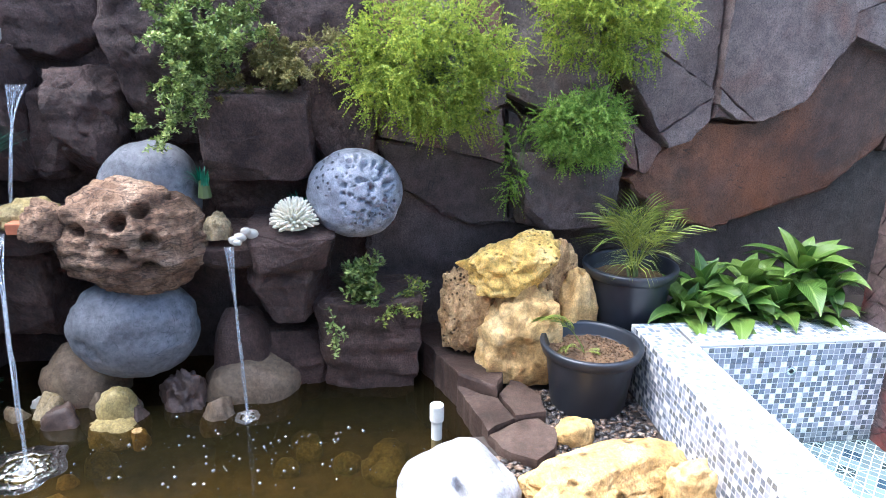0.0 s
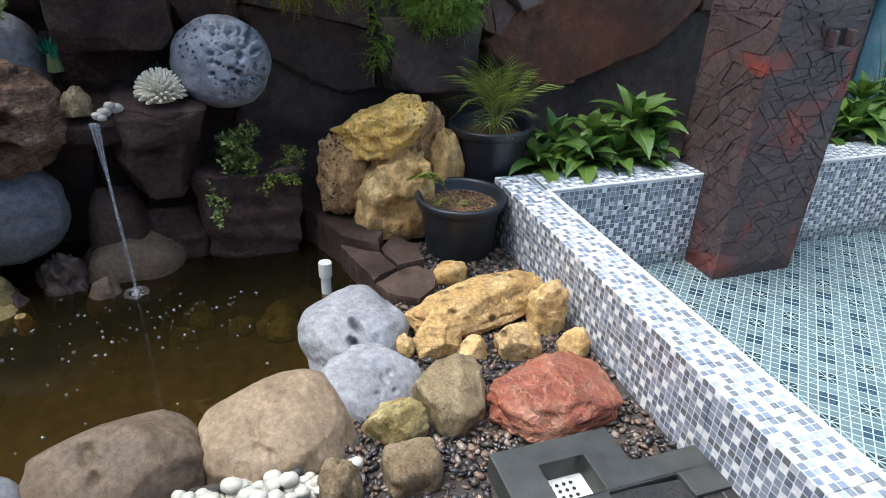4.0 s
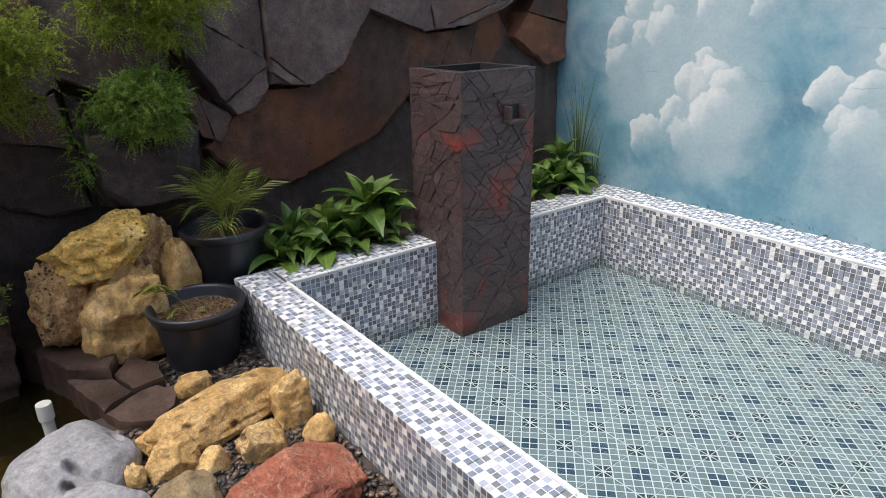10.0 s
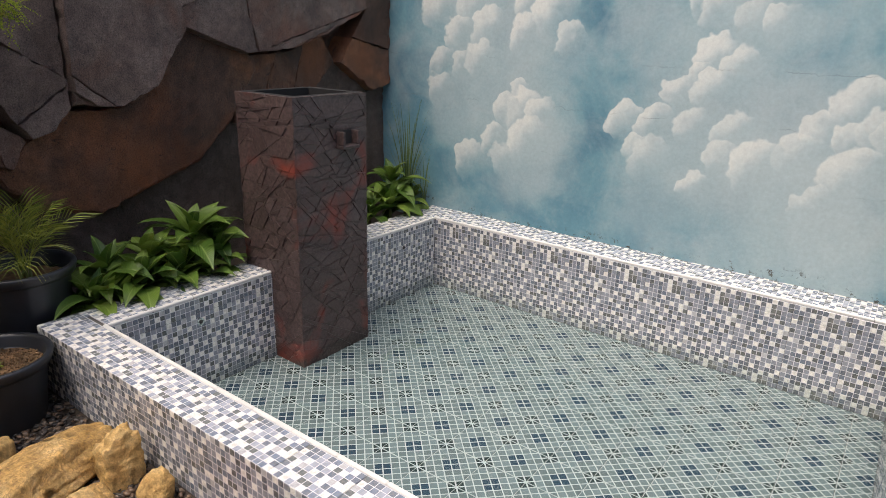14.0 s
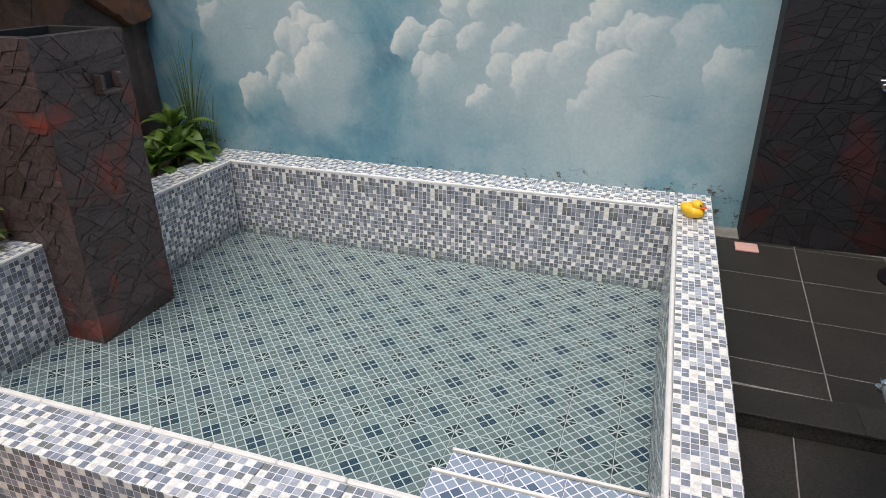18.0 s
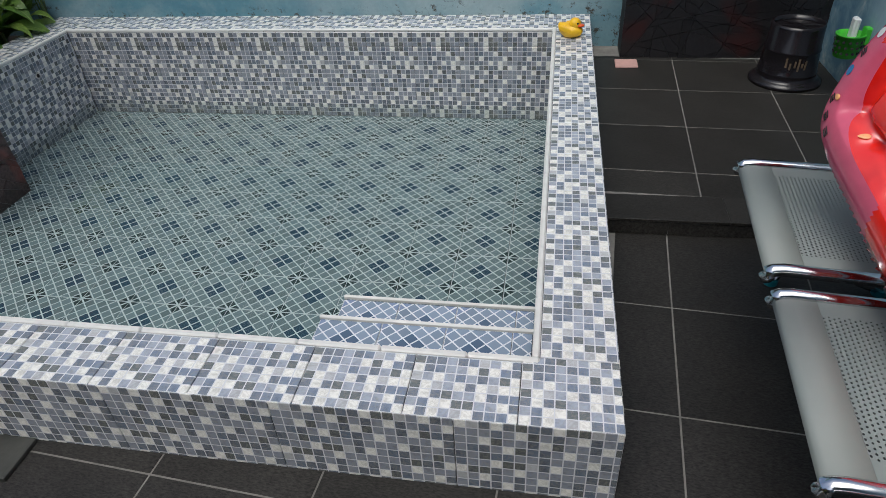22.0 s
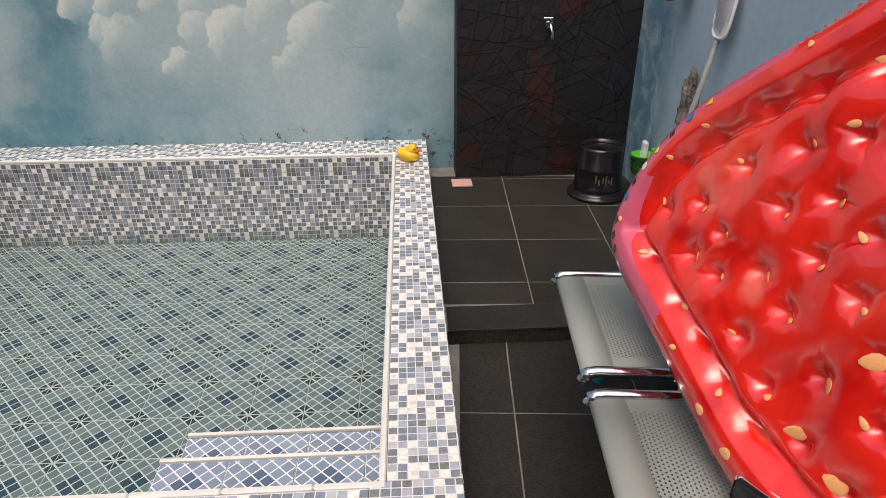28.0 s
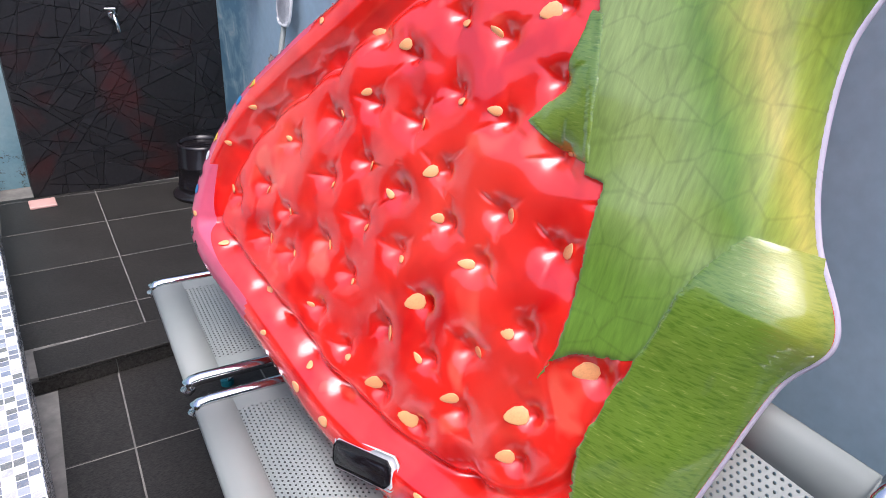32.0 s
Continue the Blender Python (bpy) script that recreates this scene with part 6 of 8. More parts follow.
part("spout_hole", bm, M["hole"], column)

bm = crazed(WALL_X - 2.02, 2.4, 77, 300, 0.002, 0.006, (0.35, -0.45, -0.9, 0.1, 1.0, 1.4, -0.2), 0.0035)
bm.transform(pose(2.02, 4.758, UP_Z, 0, 0, 0))
each_piece(bm, "paving_stone", M["carved"], wall_shower)

# ---- plants ----
def broad_mesh(length, width, droop):
    """A broad lance-shaped leaf along +x that rises, arches over and is channelled along its midrib, its margin gently waved."""
    bm = bmesh.new()
    rows, n = [], 12
    p, a = Vector((0, 0, 0)), 0.55
    for i in range(n + 1):
        t = i / n
        w = width / 2 * (0.10 * (1 - t) + math.sin(math.pi * min(1.0, 0.03 + 0.97 * t) ** 0.85) ** 1.15) if t < 1 else 0.0006
        row = []
        for k in (-1.0, -0.5, 0.0, 0.5, 1.0):
            lift = 0.30 * abs(k) * w + 0.012 * length * abs(k) * math.sin(11 * t + 2 * k) * math.sin(math.pi * t)
            row.append(bm.verts.new(p + Vector((-math.sin(a) * lift, k * w, math.cos(a) * lift))))
        rows.append(row)
        p = p + Vector((math.cos(a), 0, math.sin(a))) * length / n
        a -= droop / n * (0.5 + 1.1 * t)
    for a_, b_ in zip(rows, rows[1:]):
        for k in range(4):
            bm.faces.new((a_[k], b_[k], b_[k + 1], a_[k + 1]))
    me = bpy.data.meshes.new("leaf")
    bm.normal_update()
    bm.to_mesh(me)
    bm.free()
    for pl in me.polygons:
        pl.use_smooth = True
    me.materials.append(M["leaf_broad"])
    return me


BROAD = [broad_mesh(0.24, 0.082, d) for d in (0.7, 1.2, 1.7)]
rng = random.Random(5)


def rosette(x, y, z, n, size, label, lean=(0, 0)):
    plant = empty("broadleaf_plant", x, y, z)
    tagged(plant, label, "plant", "broad-leaved plants behind the pool kerb")
    bm = bmesh.new(); tube(bm, [(0, 0, -0.05), (0, 0, 0.03), (0.004, 0, 0.07 * size)], 0.010, 6)
    part("stem", bm, M["stem"], plant)
    for i in range(n):
        t = i / n
        up = 42 - 62 * t + rng.uniform(-8, 8)
        s = size * rng.uniform(0.78, 1.12) * (0.72 + 0.4 * min(1, 1.6 * t))
        o = new("leaf", BROAD[min(2, int(t * 2.4) + rng.choice((0, 0, 1)))])
        o.parent = plant
        o.matrix_local = pose(lean[0] * 0.02, lean[1] * 0.02, 0.01 + 0.07 * (1 - t) * size, rng.uniform(-16, 16), -up, i * 137.5 + rng.uniform(-18, 18)) @ Matrix.Scale(s, 4)
    return plant


BL = "broad-leaved green plant with arching glossy leaves"
for x, y, z, n, s in ((-1.34, 2.50, 0.19, 16, 0.95), (-1.43, 2.60, 0.26, 15, 1.0), (-1.33, 2.72, 0.20, 17, 1.05), (-1.44, 2.82, 0.27, 15, 1.05), (-1.33, 2.93, 0.20, 17, 1.0),
                      (-1.42, 3.06, 0.34, 16, 1.15), (-1.33, 3.14, 0.22, 14, 0.95), (-1.43, 3.18, 0.30, 14, 1.0), (-1.40, 2.45, 0.12, 14, 0.8), (-1.31, 2.61, 0.15, 14, 0.9), (-1.31, 2.83, 0.15, 16, 0.95), (-1.31, 3.03, 0.16, 14, 0.9)):
    rosette(x, y, z, n, s, BL)
for x, y, z, n, s in ((-1.36, 4.55, 0.24, 18, 1.0), (-1.38, 4.74, 0.20, 18, 1.0), (-1.42, 4.40, 0.20, 16, 0.9), (-1.44, 4.66, 0.36, 14, 1.1)):
    rosette(x, y, z, n, s, BL)


def blades(name, x, y, z, n, h, spread, mat, label, category, width=0.006, seed=1):
    r = random.Random(seed)
    plant = empty(name, x, y, z)
    tagged(plant, label, category)
    for i in range(n):
        bm = bmesh.new()
        a, s = r.uniform(0, 6.28), r.uniform(0.1, 1) * spread
        hh = h * r.uniform(0.6, 1.1)
        rows = []
        for k in range(6):
            t = k / 5
            d = s * t * t
            w = width * (1 - t) + 0.0008
            p = Vector((math.cos(a) * (0.02 + d), math.sin(a) * (0.02 + d), hh * (t - 0.15 * t * t)))
            q = Vector((-math.sin(a), math.cos(a), 0)) * w
            rows.append((bm.verts.new(p - q), bm.verts.new(p + q)))
        for u, v in zip(rows, rows[1:]):
            bm.faces.new((u[0], u[1], v[1], v[0]))
        part("blade", bm, mat, plant)
    bm = bmesh.new(); cyl(bm, 0.03, 0.02, -0.05, 0.02, 8)
    part("clump", bm, M["stem"], plant)
    return plant


blades("tall_grass", -1.42, 4.80, 0.12, 34, 0.95, 0.22, M["leaf_grass"], "tall thin grass in the corner by the painted wall", "grass", 0.006, 3)
blades("tall_grass", -1.32, 4.86, 0.12, 10, 0.6, 0.12, M["leaf_grass"], "short thin grass in the corner by the painted wall", "grass", 0.005, 4)
blades("plastic_agave", -1.52, -0.47, 0.86, 64, 0.20, 0.24, M["leaf_teal"], "teal-green plastic grass plant on the rock", "plant", 0.013, 5)
blades("plastic_plant", -1.53, 0.41, 0.81, 26, 0.085, 0.07, M["leaf_teal"], "small teal plastic plant on the rock", "plant", 0.009, 6)
blades("plastic_plant", -1.53, 0.80, 0.70, 22, 0.085, 0.06, M["leaf_teal"], "small teal plastic plant behind the coral", "plant", 0.009, 7)


def bush(name, base, stems, length, spread, droop, leaf, per, mat, label, category, seed, toward=(0.5, 0, 0.3), needle=0.35, twigs=2, stem_mat=None):
    """A plant of arching, forking stems set with many small leaves, each its own little blade."""
    r = random.Random(seed)
    plant = empty(name, *base)
    tagged(plant, label, category)
    sv, sf, lv, lf = bmesh.new(), None, [], []

    def grow(p, d, l, depth):
        pts = [p.copy()]
        n = 7
        for k in range(n):
            d = (d + Vector((r.uniform(-.25, .25), r.uniform(-.25, .25), r.uniform(-.2, .2) - droop * (k / n)))).normalized()
            p = p + d * l / n
            pts.append(p.copy())
            if depth < twigs and k > 1:
                side = d.cross(Vector((r.uniform(-1, 1), r.uniform(-1, 1), r.uniform(-1, 1)))).normalized()
                grow(p, (d * 0.6 + side).normalized(), l * r.uniform(0.25, 0.45), depth + 1)
            for q in range(per):
                a = Vector((r.uniform(-1, 1), r.uniform(-1, 1), r.uniform(-0.6, 1))).normalized()
                along = (d * 0.5 + a).normalized()
                w = along.cross(Vector((r.uniform(-1, 1), r.uniform(-1, 1), 1.5))).normalized() * leaf * needle
                s = leaf * r.uniform(0.6, 1.3)
                c = p + d * (l / n) * r.uniform(-1, 0) + a * leaf * 0.1
                i = len(lv)
                lv.extend((tuple(c), tuple(c + along * s * 0.5 + w), tuple(c + along * s), tuple(c + along * s * 0.5 - w)))
                lf.append((i, i + 1, i + 2, i + 3))
        if depth < 2:
            tube(sv, pts, [0.0028 * (1 - 0.6 * k / n) / (depth + 1) for k in range(n + 1)], 4)

    for i in range(stems):
        d = Vector((toward[0] + r.gauss(0, spread), toward[1] + r.gauss(0, spread), toward[2] + r.gauss(0, spread))).normalized()
        grow(Vector((r.uniform(-.03, .03), r.uniform(-.03, .03), 0)), d, length * r.uniform(0.55, 1.1), 0)
    part("stem", sv, stem_mat or M["stem"], plant)
    me = bpy.data.meshes.new("foliage")
    me.from_pydata(lv, [], lf)
    me.materials.append(mat)
    o = new("foliage", me)
    o.parent = plant
    o["kind"] = "stuff"
    return plant


def fern_mass(base, centre, radii, n, mat, label, seed, needle=0.013, sag=0.35):
    """A feathery fern: arching stems from its base to a ragged mass of fine sprigs, each set with needle leaves."""
    r = random.Random(seed)
    plant = empty("feathery_fern", *base)
    tagged(plant, label, "fern")
    c, stems, lv, lf = Vector(centre) - Vector(base), bmesh.new(), [], []
    clumps = []
    for i in range(max(8, n // 16)):
        d = Vector((r.gauss(0.3, 1), r.gauss(0, 1), r.gauss(0, 1))).normalized()
        clumps.append((d, r.uniform(0.45, 1.05)))
    for i in range(n):
        d, q = clumps[i % len(clumps)]
        d = (d + Vector((r.gauss(0, 0.13), r.gauss(0, 0.13), r.gauss(0, 0.13)))).normalized()
        q *= r.uniform(0.8, 1.05)
        p = c + Vector((d.x * radii[0], d.y * radii[1], d.z * radii[2])) * q
        if i % 14 == 0:
            mid = p * 0.5 + Vector((0.02, 0, 0.06))
            tube(stems, [Vector((r.uniform(-.03, .03), r.uniform(-.03, .03), 0)), mid * 0.6, mid, p], [0.0026, 0.002, 0.0016, 0.001], 4)
        g = (d * 0.5 + Vector((0.2, 0, 0.15 - sag * r.random())) + Vector((r.uniform(-1, 1), r.uniform(-1, 1), r.uniform(-.9, .9)))).normalized()
        l = r.uniform(0.045, 0.10)
        for k in range(10):
            t = k / 9
            s = p + g * l * t + Vector((0, 0, -0.25 * l * t * t))
            for _ in range(3):
                a = (g * 0.6 + Vector((r.uniform(-1, 1), r.uniform(-1, 1), r.uniform(-1, 1)))).normalized()
                w = a.cross(g).normalized() * needle * 0.27
                m = needle * (1.1 - 0.6 * t) * r.uniform(0.7, 1.2)
                o = len(lv)
                lv.extend((tuple(s - w), tuple(s + w), tuple(s + a * m)))
                lf.append((o, o + 1, o + 2))
    part("stem", stems, M["stem"], plant)
    me = bpy.data.meshes.new("foliage")
    me.from_pydata(lv, [], lf)
    me.materials.append(mat)
    o = new("foliage", me)
    o.parent = plant
    o["kind"] = "stuff"


fern_mass((-1.68, 1.38, 1.20), (-1.50, 1.36, 1.30), (0.22, 0.38, 0.31), 2500, M["leaf_fern"], "bright yellow-green feathery asparagus fern on the rock wall", 1)
fern_mass((-1.68, 2.10, 1.50), (-1.52, 2.10, 1.52), (0.18, 0.32, 0.25), 1600, M["leaf_fern"], "yellow-green feathery fern hanging high on the rock wall", 2)
fern_mass((-1.60, 2.02, 0.92), (-1.52, 2.00, 1.05), (0.16, 0.22, 0.17), 1300, M["leaf_fern2"], "green feathery fern in a rock bowl", 3)
fern_mass((-1.60, 1.78, 0.98), (-1.56, 1.74, 0.90), (0.05, 0.07, 0.24), 90, M["leaf_fern2"], "thin trailing fern on the rock wall", 4)
fern_mass((-1.66, 0.96, 1.34), (-1.60, 0.95, 1.35), (0.10, 0.14, 0.09), 130, M["leaf_dry"], "dry olive feathery fern on the rock", 14)
bush("green_shrub", (-1.55, 0.56, 1.22), 22, 0.36, 0.42, -0.02, 0.017, 4, M["leaf_shrub"], "green shrub with small round leaves in the rock planter", "shrub", 5, (0.35, -0.55, 0.62), 0.34)
bush("green_shrub", (-1.50, 0.38, 1.25), 6, 0.16, 0.2, 0.5, 0.017, 4, M["leaf_shrub"], "trailing green branch with small round leaves", "shrub", 6, (0.5, -0.35, -0.2), 0.32, 1)
bush("dry_shrub", (-1.56, 0.72, 1.20), 22, 0.20, 0.35, 0.1, 0.014, 6, M["leaf_dry"], "dry yellowish shrub in the rock planter", "shrub", 7, (0.3, 0.1, 0.9), 0.2)
bush("small_shrub", (-1.50, 1.04, 0.28), 20, 0.19, 0.33, -0.3, 0.026, 3, M["leaf_shrub"], "small bright green shrub in the low rock planter", "shrub", 8, (0.2, 0, 1.0), 0.3, 1)
bush("small_shrub", (-1.47, 1.20, 0.29), 5, 0.14, 0.3, 0.3, 0.02, 2, M["leaf_palm"], "thin trailing plant in the low rock planter", "shrub", 9, (0.4, 0.4, 0.0), 0.3, 1)
bush("small_shrub", (-1.46, 0.94, 0.29), 1, 0.18, 0.3, 0.9, 0.022, 3, M["leaf_shrub"], "short trailing green sprig", "shrub", 15, (0.5, 0, -0.5), 0.3, 1)
for k, (x, y, z) in enumerate(((-1.38, -0.86, -0.1), (-1.36, -1.1, 0.1), (-1.42, -0.92, 0.2), (-1.2, -1.3, 0.0))):
    bush("dark_hedge", (x, y, z), 26, 0.34, 0.7, 0.1, 0.040, 4, M["leaf_hedge"], "dark green small-leaved hedge at the pond edge", "hedge", 10 + k, (0.2, 0.1, 0.5), 0.3)

# rock bowl that holds the middle fern, and vase on the top rock
rock_block("rock_bowl", 1.78, 2.26, 0.58, 0.90, -1.56, 0.26, 30, M["slab_dark"], "dark grey stone bowl on the rock wall", 0.03, 0.2)
vase = empty("vase", -1.66, -0.44, 1.335)
tagged(vase, "cream ceramic flower bowl on the rock", "vase")
bm = bmesh.new(); lathe(bm, [(0.0, 0.0), (0.06, 0.0), (0.085, 0.05), (0.09, 0.09), (0.083, 0.09), (0.075, 0.05), (0.0, 0.03)], 24)
part("bowl", bm, M["cream_vase"], vase, smooth=True)


# ---- pots ----
def pot(x, y, z, r, h, soil, label):
    e = empty("plant_pot", x, y, z)
    tagged(e, label, "plant pot")
    bm = bmesh.new()
    lathe(bm, [(0.0, 0.0), (r * 0.70, 0.0), (r * 0.73, 0.012), (r * 0.87, h - 0.05), (r * 0.88, h - 0.045), (r * 0.82, h - 0.05), (r * 0.70, 0.03), (0.0, 0.03)], 48)
    part("body", bm, M["pot"], e, smooth=True)
    bm = bmesh.new()
    lathe(bm, [(r * 0.87, h - 0.05), (r * 0.95, h - 0.045), (r * 0.99, h - 0.02), (r, h - 0.008), (r * 0.985, h), (r * 0.91, h), (r * 0.885, h - 0.012), (r * 0.82, h - 0.05)], 48)
    part("rim", bm, M["pot"], e, smooth=True)
    bm = bmesh.new()
    q = bmesh.ops.create_circle(bm, cap_ends=True, segments=40, radius=r * 0.84)
    bmesh.ops.translate(bm, vec=(0, 0, soil), verts=bm.verts)
    bmesh.ops.poke(bm, faces=bm.faces[:])
    bmesh.ops.subdivide_edges(bm, edges=bm.edges[:], cuts=5, use_grid_fill=True)
    for v in bm.verts:
        v.co.z += 0.008 * noise.noise(v.co * 30)
    part("soil", bm, M["soil"], e)
    return e


pot1 = pot(-1.15, 2.0, G, 0.212, 0.29, 0.235, "black plastic pot with brown soil and a palm seedling")
bm = bmesh.new()
rng = random.Random(3)
for i in range(420):
    a, d = rng.uniform(0, 6.28), 0.175 * math.sqrt(rng.random())
    s = bmesh.ops.create_icosphere(bm, subdivisions=1, radius=rng.uniform(0.003, 0.006))
    bmesh.ops.translate(bm, vec=(d * math.cos(a), d * math.sin(a), 0.238), verts=s["verts"])
o = part("soil_crumb", bm, M["soil"], pot1)
o["kind"] = "stuff"


def frond_mesh(name, length, droop, leaflets, ll, mat, lw=0.0035):
    """A feather-shaped palm frond along +x with paired narrow leaflets on an arching rib."""
    bm = bmesh.new()
    pts = []
    for i in range(11):
        t = i / 10
        pts.append(Vector((length * (t - 0.25 * droop * t * t), 0, length * (0.55 * t - droop * 0.75 * t * t))))
    tube(bm, pts, [0.0028 * (1 - 0.7 * i / 10) for i in range(11)], 5)
    for k in range(leaflets):
        t = 0.32 + 0.68 * k / leaflets
        i = min(9, int(t * 10))
        p = pts[i].lerp(pts[i + 1], t * 10 - i)
        d = (pts[i + 1] - pts[i]).normalized()
        for s in (-1, 1):
            l = ll * (0.55 + 0.6 * math.sin(math.pi * min(1, (t - 0.2) / 0.8)))
            out = (d * 1.0 + Vector((0, s, 0)) * 0.75 + Vector((0, 0, 0.10))).normalized()
            mid = p + out * l * 0.55 + Vector((0, 0, 0.004))
            end = p + out * l + Vector((0, 0, -0.28 * l))
            w = d * lw
            a, b, c = bm.verts.new(p), bm.verts.new(mid + w), bm.verts.new(mid - w)
            e = bm.verts.new(end)
            bm.faces.new((a, b, c))
            bm.faces.new((b, e, c))
    me = bpy.data.meshes.new(name)
    bm.to_mesh(me)
    bm.free()
    me.materials.append(mat)
    return me


FR = [frond_mesh("frond", 0.33, d, 9, 0.19, M["leaf_palm"], 0.0046) for d in (0.2, 0.5, 0.85)]
palm = empty("potted_palm", -1.47, 2.28, 0.40)
tagged(palm, "small feathery palm with narrow green leaflets in a pot", "palm")
bm = bmesh.new()
for i in range(6):
    tube(bm, [(0.02 * math.cos(i), 0.02 * math.sin(i), -0.02), (0.03 * math.cos(i * 2.1), 0.03 * math.sin(i * 2.1), 0.05)], 0.006, 5)
part("stem", bm, M["stem"], palm)
rng = random.Random(8)
for i in range(30):
    o = new("frond", FR[i % 3])
    o.parent = palm
    o.matrix_local = pose(0.02 * math.cos(i), 0.02 * math.sin(i), 0.02, rng.uniform(-12, 12), -rng.uniform(26, 84), i * 137.5) @ Matrix.Scale(rng.uniform(0.62, 1.0), 4)
pot(-1.48, 2.27, 0.10, 0.215, 0.34, 0.27, "black plastic pot with a small feathery palm")
seedling = empty("palm_seedling", -1.155, 1.975, 0.165)
tagged(seedling, "single drooping palm frond growing from the pot", "seedling")
SF = frond_mesh("frond", 0.24, 0.8, 20, 0.085, M["leaf_palm"], 0.0042)
for a, e, s in ((258, 42, 1.15), (292, 20, 0.6), (60, 20, 0.3)):
    o = new("frond", SF)
    o.parent = seedling
    o.matrix_local = pose(0, 0, 0, 0, -e, a) @ pose(0, 0, 0, 38) @ Matrix.Scale(s, 4)

# ---- steel bench ----
def sweep(bm, prof, y0, y1):
    a = [bm.verts.new((x, y0, z)) for x, z in prof]
    b = [bm.verts.new((x, y1, z)) for x, z in prof]
    for i in range(len(prof) - 1):
        bm.faces.new((a[i], b[i], b[i + 1], a[i + 1]))
    return a, b


SEAT = [(0.006, -0.024), (0.0, -0.014), (0.003, -0.005), (0.012, 0.0), (0.03, 0.003), (0.075, 0.002)]
MIDS = [(0.075, 0.002), (0.20, 0.000), (0.32, -0.003), (0.40, -0.001)]
CURL = [(0.40, -0.001), (0.425, 0.006), (0.445, 0.03)]
BACKLO = [(0.445, 0.03), (0.46, 0.07)]
BACK = [(0.46, 0.07), (0.50, 0.20), (0.55, 0.34)]
BACKHI = [(0.55, 0.34), (0.565, 0.38), (0.58, 0.395), (0.595, 0.385)]
bench = empty("waiting_bench", 2.07, 1.5, 0.0, -4.5)
tagged(bench, "grey perforated steel waiting-room bench with chrome edges", "bench")
for y0, y1 in ((1.045, 1.52), (0.525, 0.975), (0.0, 0.45), (-0.525, -0.075)):
    for nm, prof, mt in (("seat_front", SEAT, M["steel"]), ("seat_panel", MIDS, M["perf"]), ("seat_curl", CURL + BACKLO, M["steel"]), ("back_panel", BACK, M["perf_back"]), ("back_top", BACKHI, M["steel"])):
        bm = bmesh.new()
        sweep(bm, [(x, z + 0.40) for x, z in prof], y0 + 0.012, y1 - 0.012)
        o = part(nm, bm, mt, bench, smooth=True)
        md = o.modifiers.new("sheet", "SOLIDIFY")
        md.thickness, md.offset = 0.002, -1
    full = SEAT + MIDS[1:] + CURL[1:] + BACKLO[1:] + BACK[1:] + BACKHI[1:]
    for yy in (y0 + 0.006, y1 - 0.006):
        bm = bmesh.new()
        tube(bm, [(x, yy, z + 0.401) for x, z in full], 0.0145, 10)
        part("chrome_edge", bm, M["chrome"], bench, "curved chrome end strip", True)
bm = bmesh.new(); tube(bm, [(0.26, -0.6, 0.35), (0.28, 1.6, 0.35)], 0.025, 10); part("beam", bm, M["steel"], bench)
for yy in (-0.3, 1.53):
    bm = bmesh.new()
    tube(bm, [(0.26, yy, 0.35), (0.25, yy, 0.10), (0.17, yy, 0.02)], 0.018, 8)
    tube(bm, [(0.26, yy, 0.16), (0.40, yy, 0.04), (0.46, yy, 0.02)], 0.018, 8)
    leg = part("leg", bm, M["chrome"], bench, smooth=True)
    for xx in (0.17, 0.46):
        bm = bmesh.new(); cyl(bm, 0.02, 0.02, 0.0, 0.02, 12, at=(xx, yy)); part("foot", bm, M["teal"], leg, "blue-green plastic foot cap")

bm = bmesh.new()
tube(bm, [(0.30, 1.53, 0.40), (0.28, 1.53, 0.45), (0.195, 1.53, 0.49), (0.182, 1.53, 0.53), (0.188, 1.53, 0.56), (0.21, 1.53, 0.58), (0.30, 1.53, 0.59), (0.44, 1.53, 0.59)], 0.007, 10)
part("armrest", bm, M["chrome"], bench, "curved chrome armrest", True)

# ---- inflatable strawberry ----
OUT = [(.75, -.31), (.73, -.18), (.65, -.03), (.52, .10), (.39, .21), (.22, .36), (.02, .48), (-.2, .55), (-.40, .52), (-.47, .36), (-.455, .24), (-.47, .12), (-.5, .03),
       (-.555, -.07), (-.52, -.15), (-.49, -.30), (-.46, -.43), (-.36, -.55), (-.2, -.61), (0, -.615), (.15, -.60), (.32, -.55), (.50, -.495), (.65, -.45), (.725, -.40)]
UPPER = [(-.135, .70), (-.15, .30), (-.164, .229), (-.185, .148), (-.216, .024), (-.25, .02), (-.254, -.058), (-.264, -.155), (-.264, -.215), (-.242, -.284), (-.262, -.234), (-.289, -.209), (-.332, -.195), (-.372, -.180),
         (-.391, -.144), (-.405, -.08), (-.427, -.018), (-.8, -.02), (-.8, .7)]
TIP = [(-.150, .235), (-.148, .196), (-.140, .153), (-.145, .126), (-.102, .072), (-.160, .046), (-.222, .036), (-.20, .15), (-.175, .235)]
LOWER = [(-.381, -.140), (-.370, -.181), (-.353, -.25), (-.34, -.32), (-.351, -.395), (-.369, -.431), (-.38, -.70), (-.8, -.7), (-.8, .014), (-.44, .014), (-.411, -.035), (-.393, -.08)]


def loop_point(t):
    n = len(OUT)
    f = t * n
    i = int(f) % n
    u = f - int(f)
    p0, p1, p2, p3 = (Vector(OUT[(i + k - 1) % n]) for k in range(4))
    return 0.5 * (2 * p1 + (p2 - p0) * u + (2 * p0 - 5 * p1 + 4 * p2 - p3) * u * u + (3 * p1 - p0 - 3 * p2 + p3) * u ** 3)


HEX = 0.112
